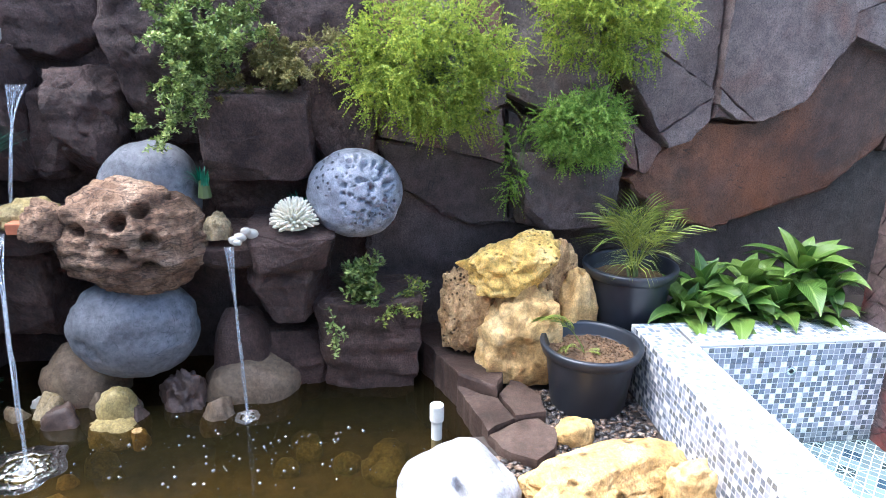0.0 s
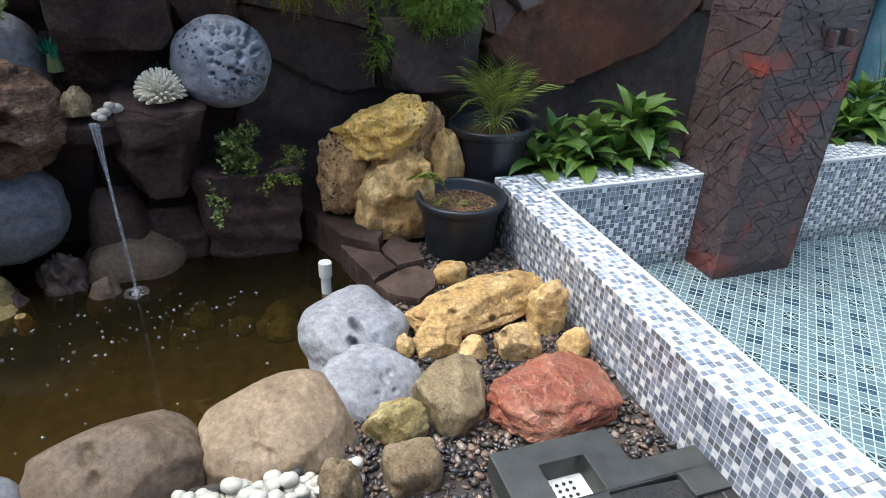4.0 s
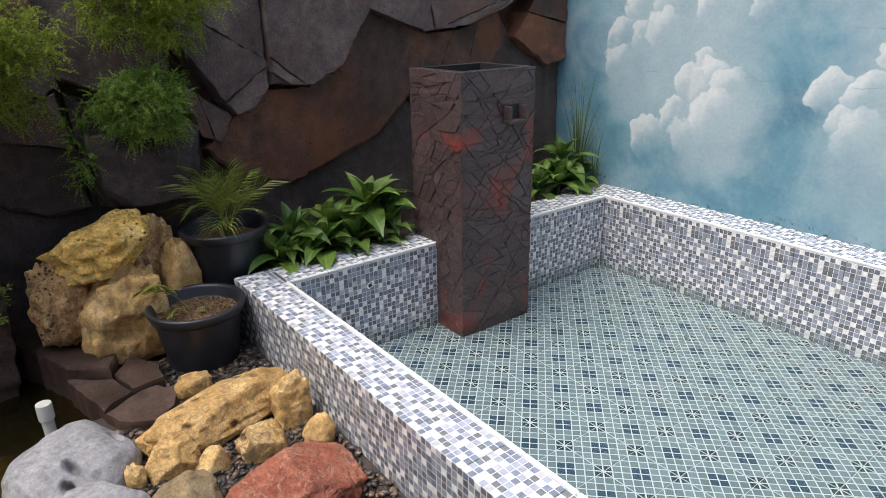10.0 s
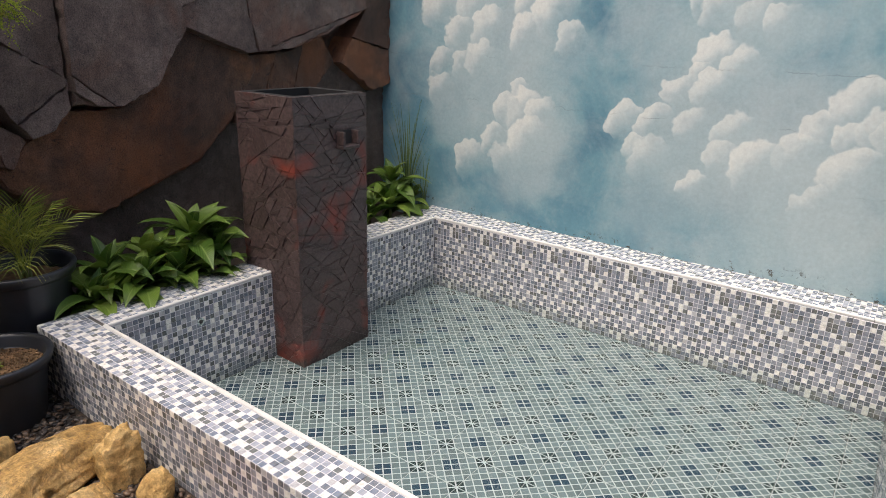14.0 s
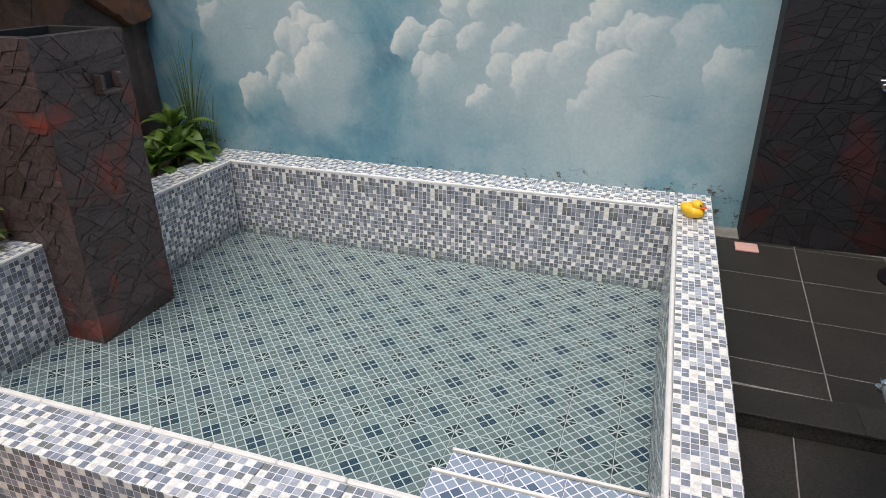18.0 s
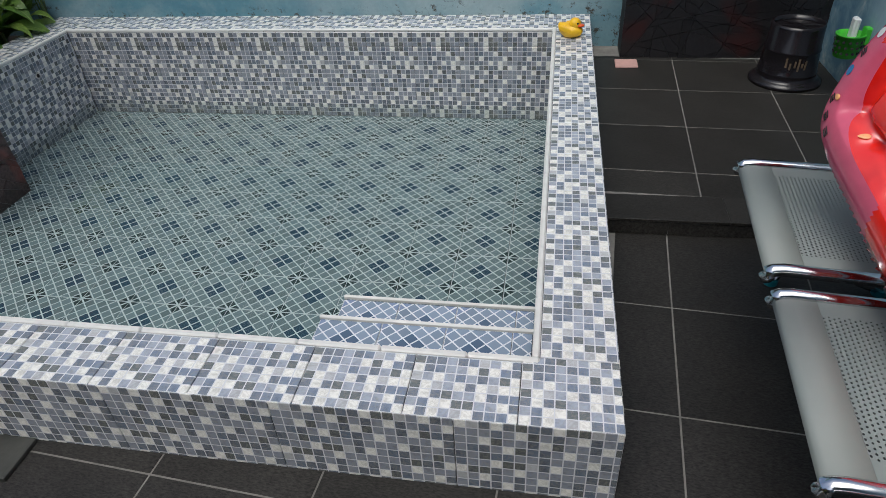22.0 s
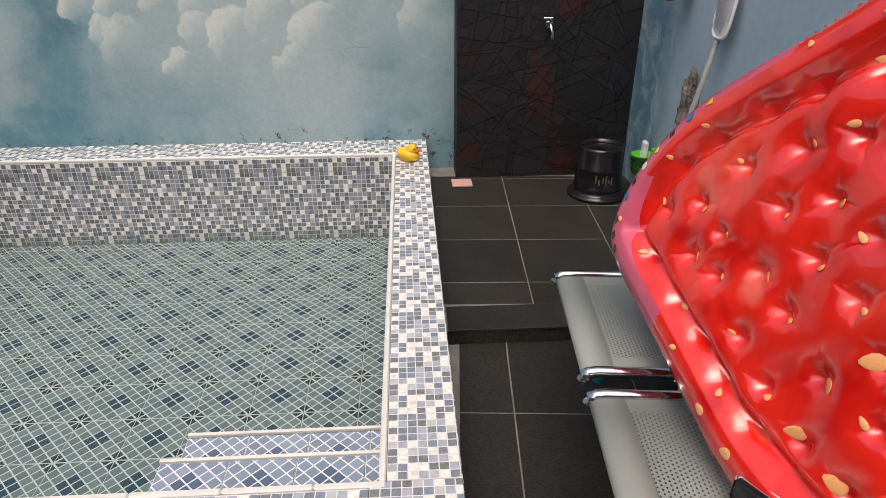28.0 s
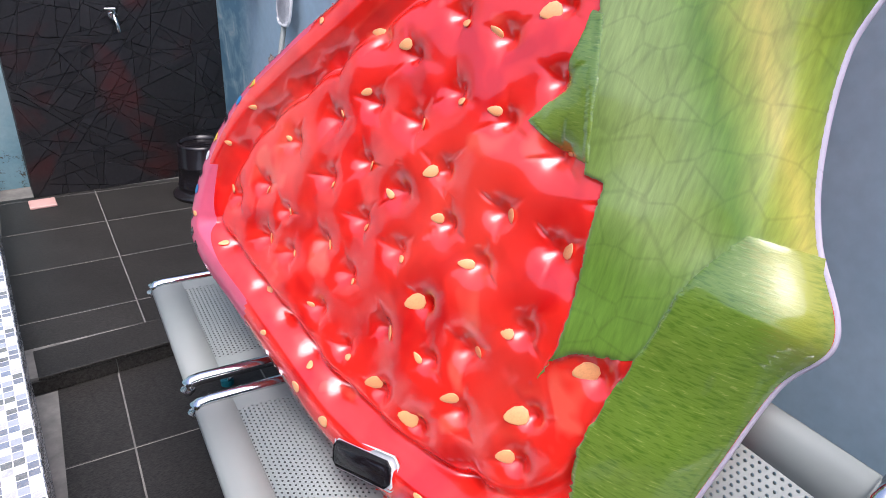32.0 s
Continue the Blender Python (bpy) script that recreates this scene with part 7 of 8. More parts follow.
def tufts():
    out = []
    jit = random.Random(11)
    for i in range(-9, 10):
        for j in range(-9, 10):
            a = math.radians(18)
            x, y = HEX * (i + 0.5 * (j % 2)), HEX * 0.866 * j
            p = Vector((x * math.cos(a) - y * math.sin(a) + 0.02 + jit.uniform(-.02, .02), x * math.sin(a) + y * math.cos(a) - 0.02 + jit.uniform(-.02, .02)))
            out.append(p)
    return out


TUFT = tufts()
TUBE = 0.075
CEN = Vector((0.05, -0.05))


TUFT_XY = np.array([(q.x, q.y) for q in TUFT])
SIZES = np.array([random.Random(k).uniform(0.85, 1.12) for k in range(len(TUFT))])


def heights(p, edge):
    """The float's face: an outer tube, and inside it a quilt pulled in at the tufts. p: n by 2; edge: distance to the outline."""
    u = (edge - TUBE) / TUBE
    rim = np.where(edge < 2 * TUBE, TUBE * np.sqrt(np.clip(1 - u * u, 0, 1)), 0.0)
    blend = np.clip((edge - 1.15 * TUBE) / (0.55 * TUBE), 0, 1)
    d = np.sqrt(((p[:, None] - TUFT_XY[None]) ** 2).sum(-1))
    near = d.argmin(1)
    dn = d.min(1)
    pull = 1 - 0.46 * np.exp(-(d / (0.018 * SIZES[None])) ** 2) - 0.17 * np.exp(-(d / 0.044) ** 2)
    q = 0.018 + 0.038 * pull.prod(1)
    q += np.array([0.009 * noise.noise(Vector((x * 9, y * 9, 8.0))) for x, y in p])
    # two short folds beside each tuft
    a = np.arctan2(p[:, 1] - TUFT_XY[near, 1], p[:, 0] - TUFT_XY[near, 0])
    for turn in (0.0, 1.9, 4.1):
        q -= 0.0030 * np.exp(-((np.abs(np.sin(a + near + turn)) * dn) / 0.0030) ** 2) * np.exp(-((dn - 0.032) / 0.015) ** 2) * (np.cos(a + near + turn) > 0)
    wob = np.array([noise.noise(Vector((x * 7, y * 7, 3.0))) for x, y in p])
    q += 0.010 * wob
    leafy = np.array([inside(x, UPPER) or inside(x, LOWER) for x in p])
    q = np.where(leafy, 0.046 + 0.014 * wob, q)
    h = np.maximum(rim, 0.010) * (1 - blend) + q * blend
    h = np.where(blend > 0, h, rim)
    h = np.where(leafy, h, h - 0.016 * np.exp(-((edge - 1.7 * TUBE) / 0.012) ** 2))
    h = np.where(leafy, 0.056 * (1 - np.exp(-edge / 0.035)) + 0.010 * wob * np.clip(edge / 0.05, 0, 1), h)
    low = np.array([inside(x, LOWER) for x in p])
    return h + np.where(low, 0.006 * np.clip((0.014 - p[:, 1]) / 0.07, 0, 1), 0.0)


def puff(p, s, edge):
    return float(heights(np.array([[p.x, p.y]]), np.array([edge]))[0])


NT, NS = 440, 140
outline = [loop_point(i / NT) for i in range(NT)]
seg = [outline[i] for i in range(0, NT, 4)]
SEG_XY = np.array([(q.x, q.y) for q in outline[::2]])
Wn = Vector((0.93024, 0.18605, -0.31628))
Un = Vector((-0.19612, 0.98058, 0.0))
Vn = Vector((0.31014, 0.06203, 0.94867))
P0 = Vector((2.53, 2.11, 1.0)) + Wn * 0.04
FM = Matrix(((Un.x, Vn.x, Wn.x, P0.x), (Un.y, Vn.y, Wn.y, P0.y), (Un.z, Vn.z, Wn.z, P0.z), (0, 0, 0, 1)))
pfloat = new("strawberry_float")
pfloat.matrix_world = FM
tagged(pfloat, "glossy inflatable red strawberry float with green leaves on the bench", "pool float")
OXY = np.array([(q.x, q.y) for q in outline])
CXY = np.array((CEN.x, CEN.y))
grid_p, grid_h = [], []
for k in range(NS + 1):
    row = CXY + (OXY - CXY) * ((k + 0.5) / (NS + 0.5)) ** 0.75
    e = np.sqrt(((row[:, None] - SEG_XY[None]) ** 2).sum(-1)).min(1) if k < NS else np.zeros(NT)
    grid_p.append(row)
    grid_h.append(heights(row, e))
def near_poly(c, poly):
    """The nearest point of a polygon's outline."""
    best = None
    for a, b in zip(poly, poly[1:] + poly[:1]):
        a, b = Vector(a), Vector(b)
        t = max(0.0, min(1.0, (c - a).dot(b - a) / max(1e-9, (b - a).length_squared)))
        d = (a + (b - a) * t - c).length
        if best is None or d < best[0]:
            best = (d, a + (b - a) * t)
    return best


PATCHES = {"l": (UPPER, 0.003), "t": (TIP, 0.004), "g": (LOWER, 0.0045)}
meshes = {k: bmesh.new() for k in "rpltg"}
vmap = {}


def vert(key, k, i):
    if (key, k, i) not in vmap:
        x, y = grid_p[k][i]
        vmap[key, k, i] = meshes[key].verts.new((x, y, -grid_h[k][i] - (PATCHES[key][1] if key in PATCHES else 0.0)))
    return vmap[key, k, i]


def quad(key, k, i, j):
    meshes[key].faces.new((vert(key, k, i), vert(key, k, j), vert(key, k + 1, j), vert(key, k + 1, i)))


for k in range(NS):
    e = np.hypot(*(grid_p[k] - OXY).T)
    for i in range(NT):
        j = (i + 1) % NT
        c = (grid_p[k][i] + grid_p[k + 1][j]) / 2
        quad("p" if c[0] > 0.42 and k >= (112 if c[1] < -0.2 else 119) else "r", k, i, j)
        if c[0] < -0.09:
            for key, (poly, up) in PATCHES.items():
                if inside(c, poly):
                    quad(key, k, i, j)
for key, (poly, up) in PATCHES.items():
    bm = meshes[key]
    for v in bm.verts:
        if any(len(ed.link_faces) == 1 for ed in v.link_edges):
            d, q = near_poly(v.co.xy, poly)
            if d < 0.012:
                hairy = 0.0015 * noise.noise(Vector((q.x * 160, q.y * 160, 1.0)))
                v.co.x, v.co.y = q.x + hairy, q.y + hairy
                v.co.z += up - (0.0034 if key == "g" else 0.001)
meshes["r"].faces.new([vert("r", 0, i) for i in range(NT)][::-1])
red, green, pink = meshes["r"], meshes["g"], meshes["p"]
# back side, plain and rounded
back = bmesh.new()
rings = []
for s, h in ((1.0, 0.0), (0.97, 0.035), (0.90, 0.06), (0.80, 0.05), (0.5, 0.03), (0.1, 0.03)):
    rings.append([back.verts.new(((CEN + (outline[i] - CEN) * s).x, (CEN + (outline[i] - CEN) * s).y, h)) for i in range(0, NT, 2)])
for a, b in zip(rings, rings[1:]):
    for i in range(len(a)):
        back.faces.new((a[i], a[(i + 1) % len(a)], b[(i + 1) % len(a)], b[i]))
body = part("body", red, M["float_red"], pfloat, "quilted glossy red vinyl", True)
part("leaf", green, M["float_green"], pfloat, "printed dark green leaf", True)
part("leaf", meshes["t"], M["float_green"], pfloat, "printed ragged green leaf tip", True)
part("leaf", meshes["l"], M["float_leaf"], pfloat, "printed green leaf with a pale sheen in its colour", True)
part("label_band", pink, M["float_pink"], pfloat, "pink warning band", True)
part("back", back, M["float_red"], pfloat, smooth=True)
bm = bmesh.new()
pts = [(p.x, p.y, 0.0) for p in outline] + [(outline[0].x, outline[0].y, 0.0)]
tube(bm, pts, 0.005, 6)
part("seam", bm, M["float_seam"], pfloat, "pale welded seam", True)
# seeds on the tufts and on the tube
seed_bm = bmesh.new()
bmesh.ops.create_icosphere(seed_bm, subdivisions=2, radius=1.0)
for v in seed_bm.verts:
    v.co.y *= 1 - 0.35 * v.co.x
seed_me = bpy.data.meshes.new("seed")
seed_bm.to_mesh(seed_me)
seed_bm.free()
for pl in seed_me.polygons:
    pl.use_smooth = True
seed_me.materials.append(M["seed"])
rng = random.Random(2)
def lie(q, lift, turn=0.0):
    """A frame on the float's face: z out along the surface."""
    def at(x, y):
        p = Vector((x, y))
        return Vector((x, y, -puff(p, 0, min((p - o).length for o in outline))))
    c = at(q.x, q.y)
    dx, dy = at(q.x + 0.006, q.y) - c, at(q.x, q.y + 0.006) - c
    n = dy.cross(dx).normalized()
    x = (dx * math.cos(turn) + dy * math.sin(turn)).normalized()
    x = (x - n * x.dot(n)).normalized()
    y = n.cross(x)
    c += n * lift
    return Matrix(((x.x, y.x, n.x, c.x), (x.y, y.y, n.y, c.y), (x.z, y.z, n.z, c.z), (0, 0, 0, 1)))


SPOTS = [(q, rng.uniform(0.55, 1.15)) for q in TUFT]
SPOTS += [(CEN + (outline[i] - CEN) * (1 - TUBE * rng.uniform(0.7, 1.3) / (outline[i] - CEN).length), rng.uniform(0.6, 0.95)) for i in range(0, NT, 11)]
for q, s in SPOTS:
    if not inside(q, [tuple(p) for p in seg]) or any(inside(q + Vector((dx, 0)), poly) for dx in (-0.012, 0.0) for poly in (UPPER, LOWER, TIP)):
        continue
    e = min((q - p).length for p in seg)
    if e < 0.05 or 0.115 < e < 0.15 or (q - Vector((0.0, -0.555))).length < 0.11 or (q.x > 0.4 and e < 0.09):
        continue
    big = 1.0 + max(0.0, 0.45 - q.x) * 0.75
    o = new("seed", seed_me)
    o.parent = pfloat
    o.matrix_local = lie(q + Vector((rng.choice((-.018, .022)), rng.uniform(-.014, .014))), 0.001, rng.uniform(-.7, .7)) @ Matrix.Diagonal((0.0132 * big * s, 0.0080 * big * s * rng.uniform(0.8, 1.2), 0.0022, 1))
# black carrying handle with a white edge
hx, hy = 0.0, -0.555
hz = -TUBE + 0.004
bm = bmesh.new(); box(bm, hx - 0.078, hy - 0.031, hz - 0.008, hx + 0.078, hy + 0.031, hz + 0.01, 0.012)
bm.transform(pose(hx, hy, 0, 0, 0, -14) @ Matrix.Translation((-hx, -hy, 0)))
hp = part("handle_plate", bm, M["white_paint"], pfloat, "white edge of the handle", True)
bm = bmesh.new(); box(bm, hx - 0.070, hy - 0.024, hz - 0.018, hx + 0.070, hy + 0.024, hz - 0.002, 0.010)
bm.transform(pose(hx, hy, 0, 0, 0, -14) @ Matrix.Translation((-hx, -hy, 0)))
part("handle_grip", bm, M["black"], hp, "glossy black grip", True)
# warning signs on the band: discs, triangles and bars
for k, i in enumerate((3, 9, 15, 21, 27, 33, 39, 432, 424, 416)):
    p = outline[i] + (CEN - outline[i]).normalized() * 0.058
    bm = bmesh.new()
    if k in (0, 2, 5):
        cyl(bm, 0.011, 0.011, 0.0, 0.001, 16)
        mt = M["white_paint"] if k == 2 else M["blue"]
    elif k in (3, 6):
        cyl(bm, 0.013, 0.013, 0.0, 0.001, 3)
        mt = M["yellow"]
    else:
        for d in (-0.006, 0.0, 0.006):
            box(bm, -0.009, d - 0.0015, 0.0, 0.009, d + 0.0015, 0.001)
        mt = M["black"]
    bm.transform(lie(p, 0.0005, 0.6))
    part("warning_sign", bm, mt, pfloat)

# ---- bath corner ----
tap = empty("wall_tap", 2.49, 4.752, 0.86)
tagged(tap, "small chrome garden tap on the dark wall", "tap")
bm = bmesh.new(); tube(bm, [(0, 0.0, 0.02), (0, -0.05, 0.02), (0, -0.075, 0.012), (0, -0.085, -0.02), (0.004, -0.085, -0.045)], [0.011, 0.011, 0.011, 0.009, 0.009], 10); part("spout", bm, M["chrome"], tap, smooth=True)
bm = bmesh.new(); tube(bm, [(0.0, -0.04, 0.03), (0.0, -0.04, 0.05)], 0.007, 8); box(bm, -0.04, -0.047, 0.046, 0.012, -0.033, 0.056, 0.003); part("lever", bm, M["chrome"], tap)
bm = bmesh.new(); tube(bm, [(0, 0.004, 0.02), (0, -0.008, 0.02)], 0.02, 14); part("flange", bm, M["chrome"], tap)

bucket = empty("upturned_bucket", 2.745, 4.47, UP_Z)
tagged(bucket, "upturned glossy black plastic bucket on the floor", "bucket")
bm = bmesh.new(); lathe(bm, [(0.150, 0.004), (0.156, 0.0), (0.156, 0.014), (0.138, 0.024), (0.128, 0.03), (0.125, 0.05), (0.128, 0.055), (0.124, 0.06), (0.116, 0.15), (0.119, 0.155), (0.115, 0.16), (0.110, 0.255), (0.106, 0.262)], 36); part("body", bm, M["black"], bucket, smooth=True)
bm = bmesh.new(); lathe(bm, [(0.098, 0.250), (0.104, 0.268), (0.109, 0.268), (0.112, 0.255)], 36); part("foot_ring", bm, M["black"], bucket, smooth=True)
bm = bmesh.new(); cyl(bm, 0.099, 0.099, 0.240, 0.248, 32); cyl(bm, 0.02, 0.02, 0.248, 0.256, 16)
part("base_plate", bm, M["black"], bucket)
for i in range(6):
    a = i * math.pi / 3
    bm = bmesh.new(); tube(bm, [(0.02 * math.cos(a), 0.02 * math.sin(a), 0.251), (0.1 * math.cos(a), 0.1 * math.sin(a), 0.251)], 0.003, 5); part("rib", bm, M["black"], bucket)
# six narrow pale bars on the bucket's front
for i, (a, z0, z1) in enumerate(((-95, 0.10, 0.13), (-88, 0.085, 0.14), (-81, 0.10, 0.12), (-104, 0.09, 0.12), (-112, 0.10, 0.14), (-74, 0.09, 0.13))):
    bm = bmesh.new(); box(bm, -0.002, -0.004, z0, 0.002, 0.004, z1, 0.001)
    bm.transform(pose(0.1225 * math.cos(math.radians(a)), 0.1225 * math.sin(math.radians(a)), 0, 0, 0, a))
    part("print_bar", bm, M["st_taupe"], bucket, "narrow pale bar")

caddy = empty("green_caddy", 2.90, 4.30, 0.235)
tagged(caddy, "small bright green plastic basket hung on the wall", "basket")
bm = bmesh.new(); lathe(bm, [(0.0, 0.0), (0.045, 0.0), (0.055, 0.09), (0.058, 0.09), (0.058, 0.096), (0.052, 0.096), (0.042, 0.006), (0.0, 0.006)], 24); part("basket", bm, M["green_plastic"], caddy, smooth=True)
for k in range(3):
    for i in range(14):
        a = 2 * math.pi * (i + 0.5 * (k % 2)) / 14
        r = 0.0475 + 0.0035 * k + 0.0015
        bm = bmesh.new(); cyl(bm, 0.0055, 0.0055, -0.0015, 0.0015, 8)
        bm.transform(pose(r * math.cos(a), r * math.sin(a), 0.022 + 0.024 * k, 0, 84, math.degrees(a)))
        part("hole", bm, M["hole"], caddy)
bm = bmesh.new(); box(bm, 0.045, -0.02, 0.05, 0.072, 0.02, 0.12, 0.004); part("hook", bm, M["green_plastic"], caddy)
tube_ = empty("toothpaste_tube", 2.905, 4.30, 0.245)
tagged(tube_, "white tube with a dark cap standing in the basket", "tube")
bm = bmesh.new(); box(bm, -0.012, -0.022, 0.04, 0.012, 0.022, 0.15, 0.006); part("body", bm, M["white_paint"], tube_)
bm = bmesh.new(); cyl(bm, 0.016, 0.016, 0.0, 0.04, 12); part("cap", bm, M["blue"], tube_)

bm = bmesh.new(); box(bm, 1.99, 4.60, UP_Z, 2.10, 4.70, UP_Z + 0.012, 0.003)
tagged(link_mesh("soap_plate", bm, M["pinkplate"]), "small pink plate lying at the foot of the wall", "plate")

wall_cup = empty("wall_cup", 2.965, 4.18, 1.06)
tagged(wall_cup, "coral red plastic holder fixed high on the plaster wall", "holder")
bm = bmesh.new(); lathe(bm, [(0.0, 0.0), (0.05, 0.0), (0.062, 0.12), (0.058, 0.12), (0.046, 0.006), (0.0, 0.006)], 24); bm.transform(pose(-0.06, 0, 0, 0, -20, 0)); part("cup", bm, M["red_plastic"], wall_cup, smooth=True)
bm = bmesh.new(); box(bm, -0.02, -0.03, 0.02, 0.006, 0.03, 0.14, 0.004); part("bracket", bm, M["green_plastic"], wall_cup)

net = empty("pool_net", 2.93, 3.76, 0.42)
tagged(net, "pool skimmer net with a grey pole leaning on the plaster wall", "skimmer net")
bm = bmesh.new(); tube(bm, [(-0.16, 0.06, -0.36), (0.0, 0.03, 0.56)], 0.011, 8); part("pole", bm, M["steel"], net, smooth=True)
bm = bmesh.new()
ring = []
for i in range(33):
    a = 2 * math.pi * i / 32
    ca, sa = math.cos(a), math.sin(a)
    k = (abs(ca) ** 4 + abs(sa) ** 4) ** -0.25
    ring.append((0.012 * sa * k, 0.02 + 0.064 * ca * k, 0.66 + 0.125 * sa * k))
tube(bm, ring, 0.006, 6); part("hoop", bm, M["white_paint"], net)
bm = bmesh.new()
mid = bm.verts.new((-0.02, 0.02, 0.66))
deep_ = [bm.verts.new((-0.016 + 0.004 * noise.noise(Vector(p) * 30), 0.02 + (p[1] - 0.02) * 0.7, 0.66 + (p[2] - 0.66) * 0.75)) for p in ring[:-1]]
edge_ = [bm.verts.new(p) for p in ring[:-1]]
for i in range(32):
    j = (i + 1) % 32
    bm.faces.new((mid, deep_[i], deep_[j]))
    bm.faces.new((deep_[i], edge_[i], edge_[j], deep_[j]))
bmesh.ops.solidify(bm, geom=list(bm.faces), thickness=0.002)
part("netting", bm, M["netting"], net, smooth=True)

bag = empty("hanging_cloth", 2.955, 4.0, 0.62)
tagged(bag, "crumpled patterned cloth hanging on the plaster wall", "cloth")
bm = bmesh.new()
bmesh.ops.create_icosphere(bm, subdivisions=4, radius=1.0)
for v in bm.verts:
    n_ = v.co.normalized()
    v.co = Vector((n_.x * 0.035, n_.y * 0.05, n_.z * 0.15)) * (1 + 0.5 * noise.noise(n_ * 2.5) + 0.25 * noise.noise(n_ * 6))
    v.co.x = min(v.co.x, 0.014)
part("fabric", bm, M["cloth"], bag, smooth=True)
bm = bmesh.new(); tube(bm, [(0.014, 0, 0.15), (-0.01, 0, 0.16), (-0.012, 0, 0.13)], 0.004, 6); part("hook", bm, M["chrome"], bag)

# rubber duck on the kerb corner
duck = empty("rubber_duck", 1.755, 4.57, RIM_Z + 0.003, -25)
tagged(duck, "small yellow rubber duck with an orange bill on the kerb", "rubber duck")
bm = bmesh.new()
bmesh.ops.create_icosphere(bm, subdivisions=4, radius=1.0)
for v in bm.verts:
    x, y, z = v.co
    v.co = Vector((x * 0.062, y * 0.046 * (1 - 0.2 * max(0, -x)), max(-0.75, z) * 0.036 + 0.027 + 0.022 * max(0, -x) ** 3))
part("body", bm, M["duck"], duck, smooth=True)
bm = bmesh.new(); bmesh.ops.create_icosphere(bm, subdivisions=3, radius=0.029); bmesh.ops.translate(bm, vec=(0.022, 0, 0.060), verts=bm.verts); part("head", bm, M["duck"], duck, smooth=True)
bm = bmesh.new(); bmesh.ops.create_icosphere(bm, subdivisions=3, radius=1.0); bmesh.ops.transform(bm, matrix=pose(0.053, 0, 0.056) @ Matrix.Diagonal((0.018, 0.018, 0.007, 1)), verts=bm.verts); part("bill", bm, M["orange"], duck, smooth=True)
for s in (-1, 1):
    bm = bmesh.new(); bmesh.ops.create_icosphere(bm, subdivisions=2, radius=0.005); bmesh.ops.translate(bm, vec=(0.044, 0.016 * s, 0.067), verts=bm.verts); part("eye", bm, M["black"], duck, smooth=True)
    bm = bmesh.new(); bmesh.ops.create_icosphere(bm, subdivisions=3, radius=1.0); bmesh.ops.transform(bm, matrix=pose(-0.012, 0.040 * s, 0.040, 0, 15, 0) @ Matrix.Diagonal((0.032, 0.010, 0.018, 1)), verts=bm.verts); part("wing", bm, M["duck"], duck, smooth=True)

# ---- pool steps ----
steps = empty("pool_steps", 1.335, YA, POOL_Z)
tagged(steps, "two blue tiled steps in the corner of the pool", "steps")
for d, z in ((0.40, 0.19), (0.62, 0.085)):
    bm = bmesh.new(); box(bm, -0.33, 0.0, 0.0, 0.33, d - 0.012, z - 0.008); part("step_core", bm, M["grout"], steps)
    tile_grid(steps, "step_tile", M["step_tile"], (1, 0, 0), (0, 1, 0), 4, 4, 0.2, 0.2, (-0.33, 0.0, z - 0.008), 0.008, lim=(0.66, d - 0.015))
    tile_grid(steps, "riser_tile", M["step_tile"], (1, 0, 0), (0, 0, 1), 4, 2, 0.2, 0.2, (-0.33, d - 0.012, 0.0), 0.006, lim=(0.66, z - 0.01))
    bm = bmesh.new(); box(bm, -0.335, d - 0.010, z - 0.010, 0.335, d + 0.003, z + 0.003, 0.002); part("nosing", bm, M["trim"], steps, "white edge strip")

# ---- small pool fittings ----
for y in (2.83, 4.33):
    jet = empty("pool_jet", XA, y, 0.10)
    tagged(jet, "small round grey water inlet in the pool wall", "water inlet")
    bm = bmesh.new(); tube(bm, [(-0.004, 0, 0), (0.010, 0, 0)], 0.019, 16); part("ring", bm, M["chrome"], jet)
    bm = bmesh.new(); tube(bm, [(0.006, 0, 0), (0.0115, 0, 0)], 0.010, 12); part("nozzle", bm, M["hole"], jet)

# ---- tiles, last: kerbs, pool and floors ----
TW = 0.2385
near, side, far, rear = shell
def kerb_top(parent, x0, y0, x1, y1, along):
    if along == "x":
        tile_grid(parent, "rim_tile", M["mosaic_top"], (1, 0, 0), (0, 1, 0), 20, 1, TW, y1 - y0, (x0, y0, RIM_Z - T), T, lim=(x1 - x0, y1 - y0))
    else:
        tile_grid(parent, "rim_tile", M["mosaic_top"], (1, 0, 0), (0, 1, 0), 1, 20, x1 - x0, TW, (x0, y0, RIM_Z - T), T, lim=(x1 - x0, y1 - y0))


B = 0.018
kerb_top(near, -1.21, OY, 1.65, YA - B, "x")
kerb_top(near, 1.65, OY, OX, YA, "x")
kerb_top(near, -1.28, OY, -1.21, YA, "x")
kerb_top(side, XB + B, YA, OX, SKY_Y, "y")
kerb_top(far, XA - B, YB + B, XB + B, SKY_Y, "x")
kerb_top(rear, -1.28, YA, XA - B, SKY_Y, "y")
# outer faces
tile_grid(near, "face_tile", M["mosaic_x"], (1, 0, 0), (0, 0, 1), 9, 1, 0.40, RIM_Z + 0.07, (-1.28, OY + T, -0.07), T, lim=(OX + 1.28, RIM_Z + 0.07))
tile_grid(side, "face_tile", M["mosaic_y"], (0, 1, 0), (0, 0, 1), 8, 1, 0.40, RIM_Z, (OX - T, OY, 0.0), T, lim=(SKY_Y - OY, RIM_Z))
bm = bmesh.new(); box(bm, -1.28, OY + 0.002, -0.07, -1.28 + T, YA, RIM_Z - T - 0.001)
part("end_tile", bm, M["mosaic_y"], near)
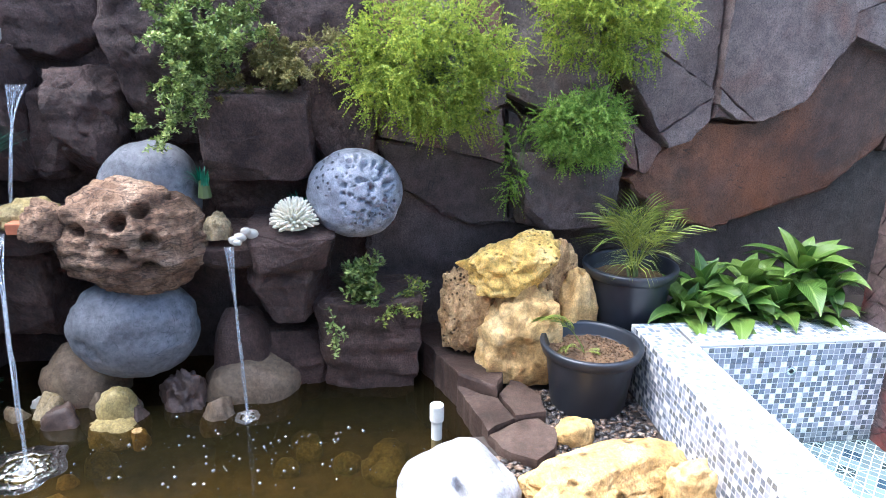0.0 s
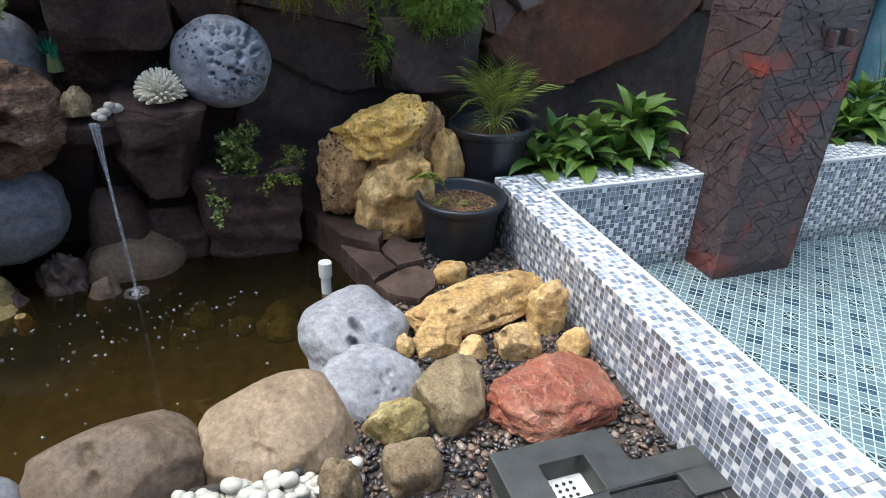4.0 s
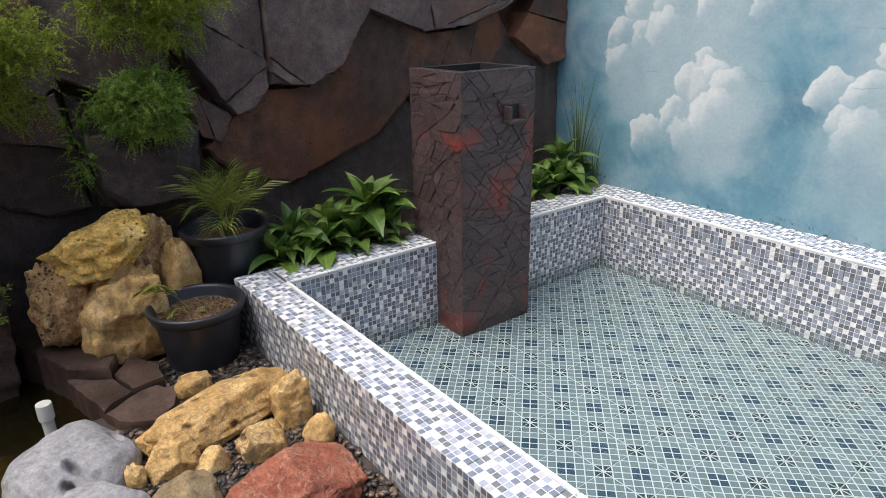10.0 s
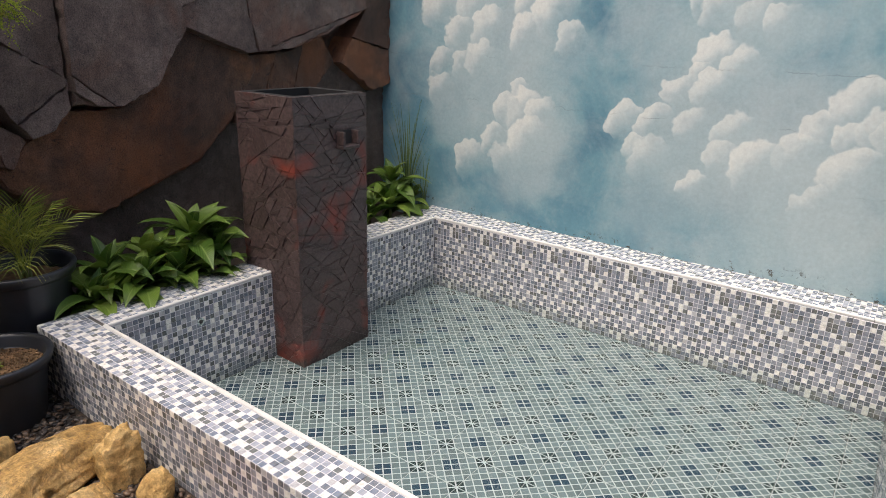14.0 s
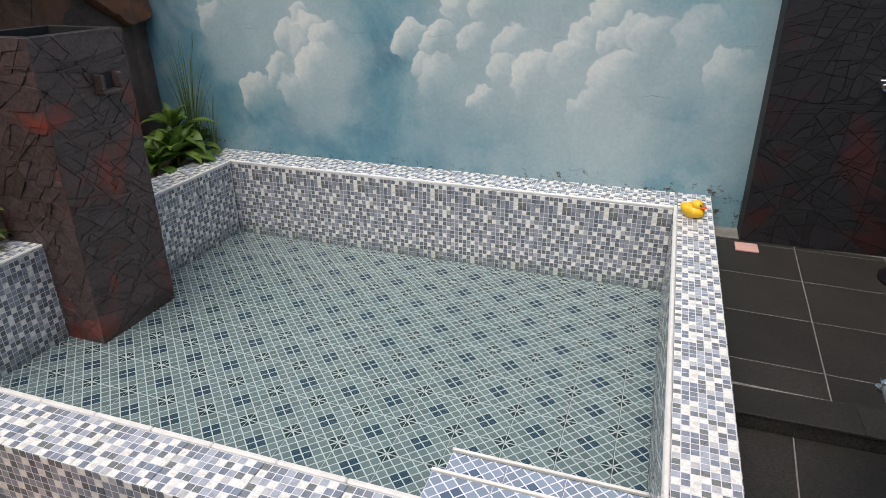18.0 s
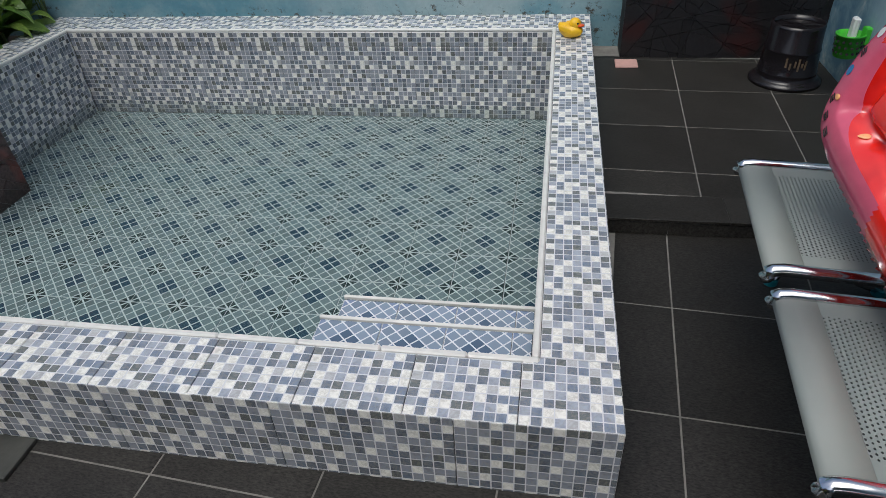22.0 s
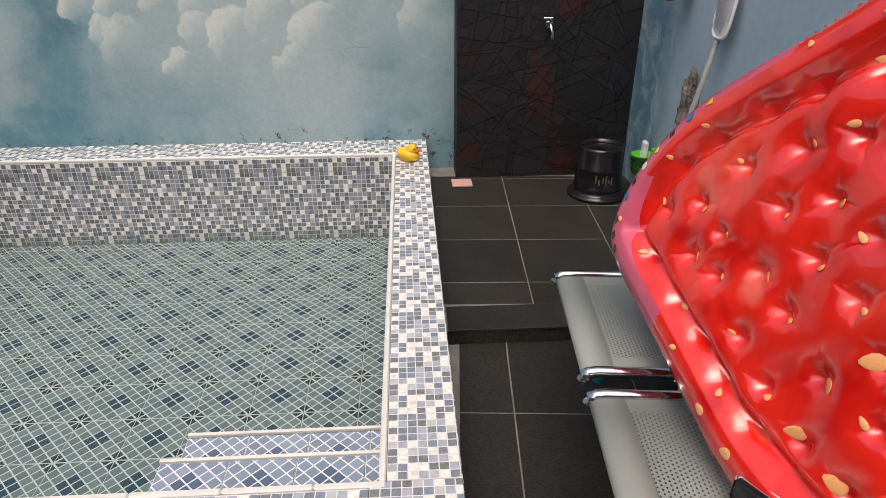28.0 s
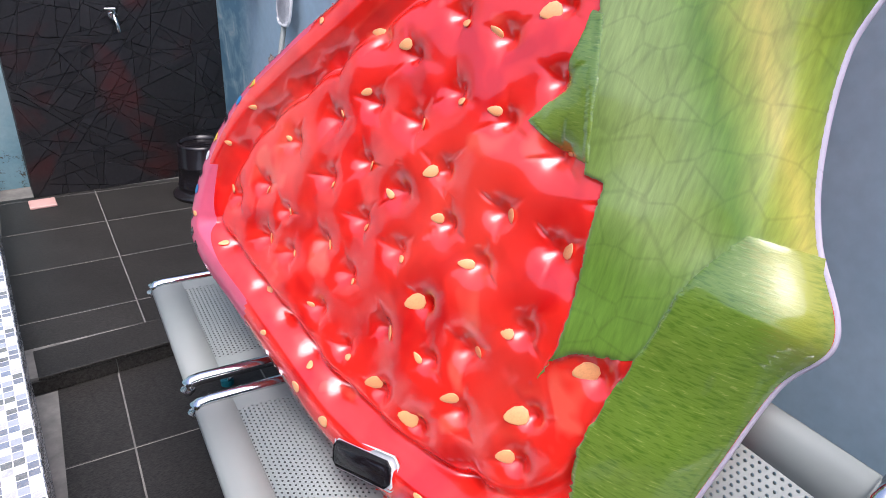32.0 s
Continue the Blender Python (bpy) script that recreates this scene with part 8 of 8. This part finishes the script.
# inner faces
HW = RIM_Z - POOL_Z - 0.012
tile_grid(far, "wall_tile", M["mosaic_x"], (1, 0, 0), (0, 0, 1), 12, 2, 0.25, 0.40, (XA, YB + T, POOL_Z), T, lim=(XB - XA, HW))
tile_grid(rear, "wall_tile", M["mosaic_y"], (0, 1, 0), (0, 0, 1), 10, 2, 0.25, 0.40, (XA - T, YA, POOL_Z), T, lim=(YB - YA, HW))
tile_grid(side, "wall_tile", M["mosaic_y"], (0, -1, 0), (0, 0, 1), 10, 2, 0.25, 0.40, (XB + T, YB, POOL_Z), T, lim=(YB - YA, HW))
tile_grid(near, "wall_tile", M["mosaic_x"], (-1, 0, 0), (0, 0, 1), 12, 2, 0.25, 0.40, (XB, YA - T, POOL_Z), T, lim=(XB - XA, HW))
# white bullnose strips round the inner edge
for par, u, n, o, lim in ((near, (1, 0, 0), 14, (XA - B, YA - B, RIM_Z - 0.012), XB - XA + 2 * B), (far, (1, 0, 0), 14, (XA - B, YB, RIM_Z - 0.012), XB - XA + 2 * B)):
    tile_grid(par, "edge_strip", M["trim"], u, (0, 1, 0), n, 1, 0.2, B, o, 0.016, 0.001, (lim, B), 0.004)
for par, n, o, lim in ((side, 14, (XB, YA, RIM_Z - 0.012), YB - YA), (rear, 14, (XA - B, YA, RIM_Z - 0.012), YB - YA)):
    tile_grid(par, "edge_strip", M["trim"], (1, 0, 0), (0, 1, 0), 1, n, B, 0.2, o, 0.016, 0.001, (B, lim), 0.004)
tile_grid(pool_floor, "pool_tile", M["pool_tile"], (1, 0, 0), (0, 1, 0), 14, 12, 0.2, 0.2, (XA, YA, POOL_Z - 0.006), 0.006, 0.0025, (XB - XA, YB - YA), 0.0)
# dark floor tiles, laid a few degrees askew to the pool
FT = 0.40
LOW, UP = pose(2.06, 2.87, 0, 0, 0, -4.3), pose(2.22, 3.56, 0, 0, 0, -2.8)
for x0, x1, y0, y1 in ((-1.6, -0.4, -5.6, -0.6), (-0.4, 0.0, -5.6, -0.8), (-0.4, -0.17, -0.8, -0.6), (-0.17, 0.0, -0.8, 0.4), (0.0, 1.6, -5.6, 0.4)):
    tile_grid(floor_low, "floor_tile", M["dark_tile"], (1, 0, 0), (0, 1, 0), 4, 15, FT, FT, (x0, y0, -0.008), 0.008, 0.0045, (x1 - x0, y1 - y0), 0.001, LOW, 2.98)
tile_grid(floor_up, "floor_tile", M["dark_tile"], (1, 0, 0), (0, 1, 0), 4, 1, FT, 0.165, (-FT, -0.165, UP_Z - 0.008), 0.008, 0.0045, (1.2, 0.165), 0.001, UP)
tile_grid(floor_up, "floor_tile", M["dark_tile"], (1, 0, 0), (0, 1, 0), 4, 4, FT, 0.385, (-FT, 0.0, UP_Z - 0.008), 0.008, 0.0045, (1.2, 1.2), 0.001, UP)
tile_grid(floor_up, "step_strip", M["dark_tile"], (1, 0, 0), (0, 1, 0), 4, 1, FT, 0.157, (2.28 - FT, STEP_Y - 0.004, UP_Z - 0.008), 0.0105, 0.0015, (WALL_X - 2.28 + FT, 0.157), 0.001)
tile_grid(floor_up, "riser_tile", M["dark_tile"], (1, 0, 0), (0, 0, 1), 4, 1, FT, UP_Z - 0.01, (2.09 - FT, STEP_Y + 0.008, 0.0), 0.008, 0.003, (WALL_X - 2.09 + FT, UP_Z - 0.01), 0.001)
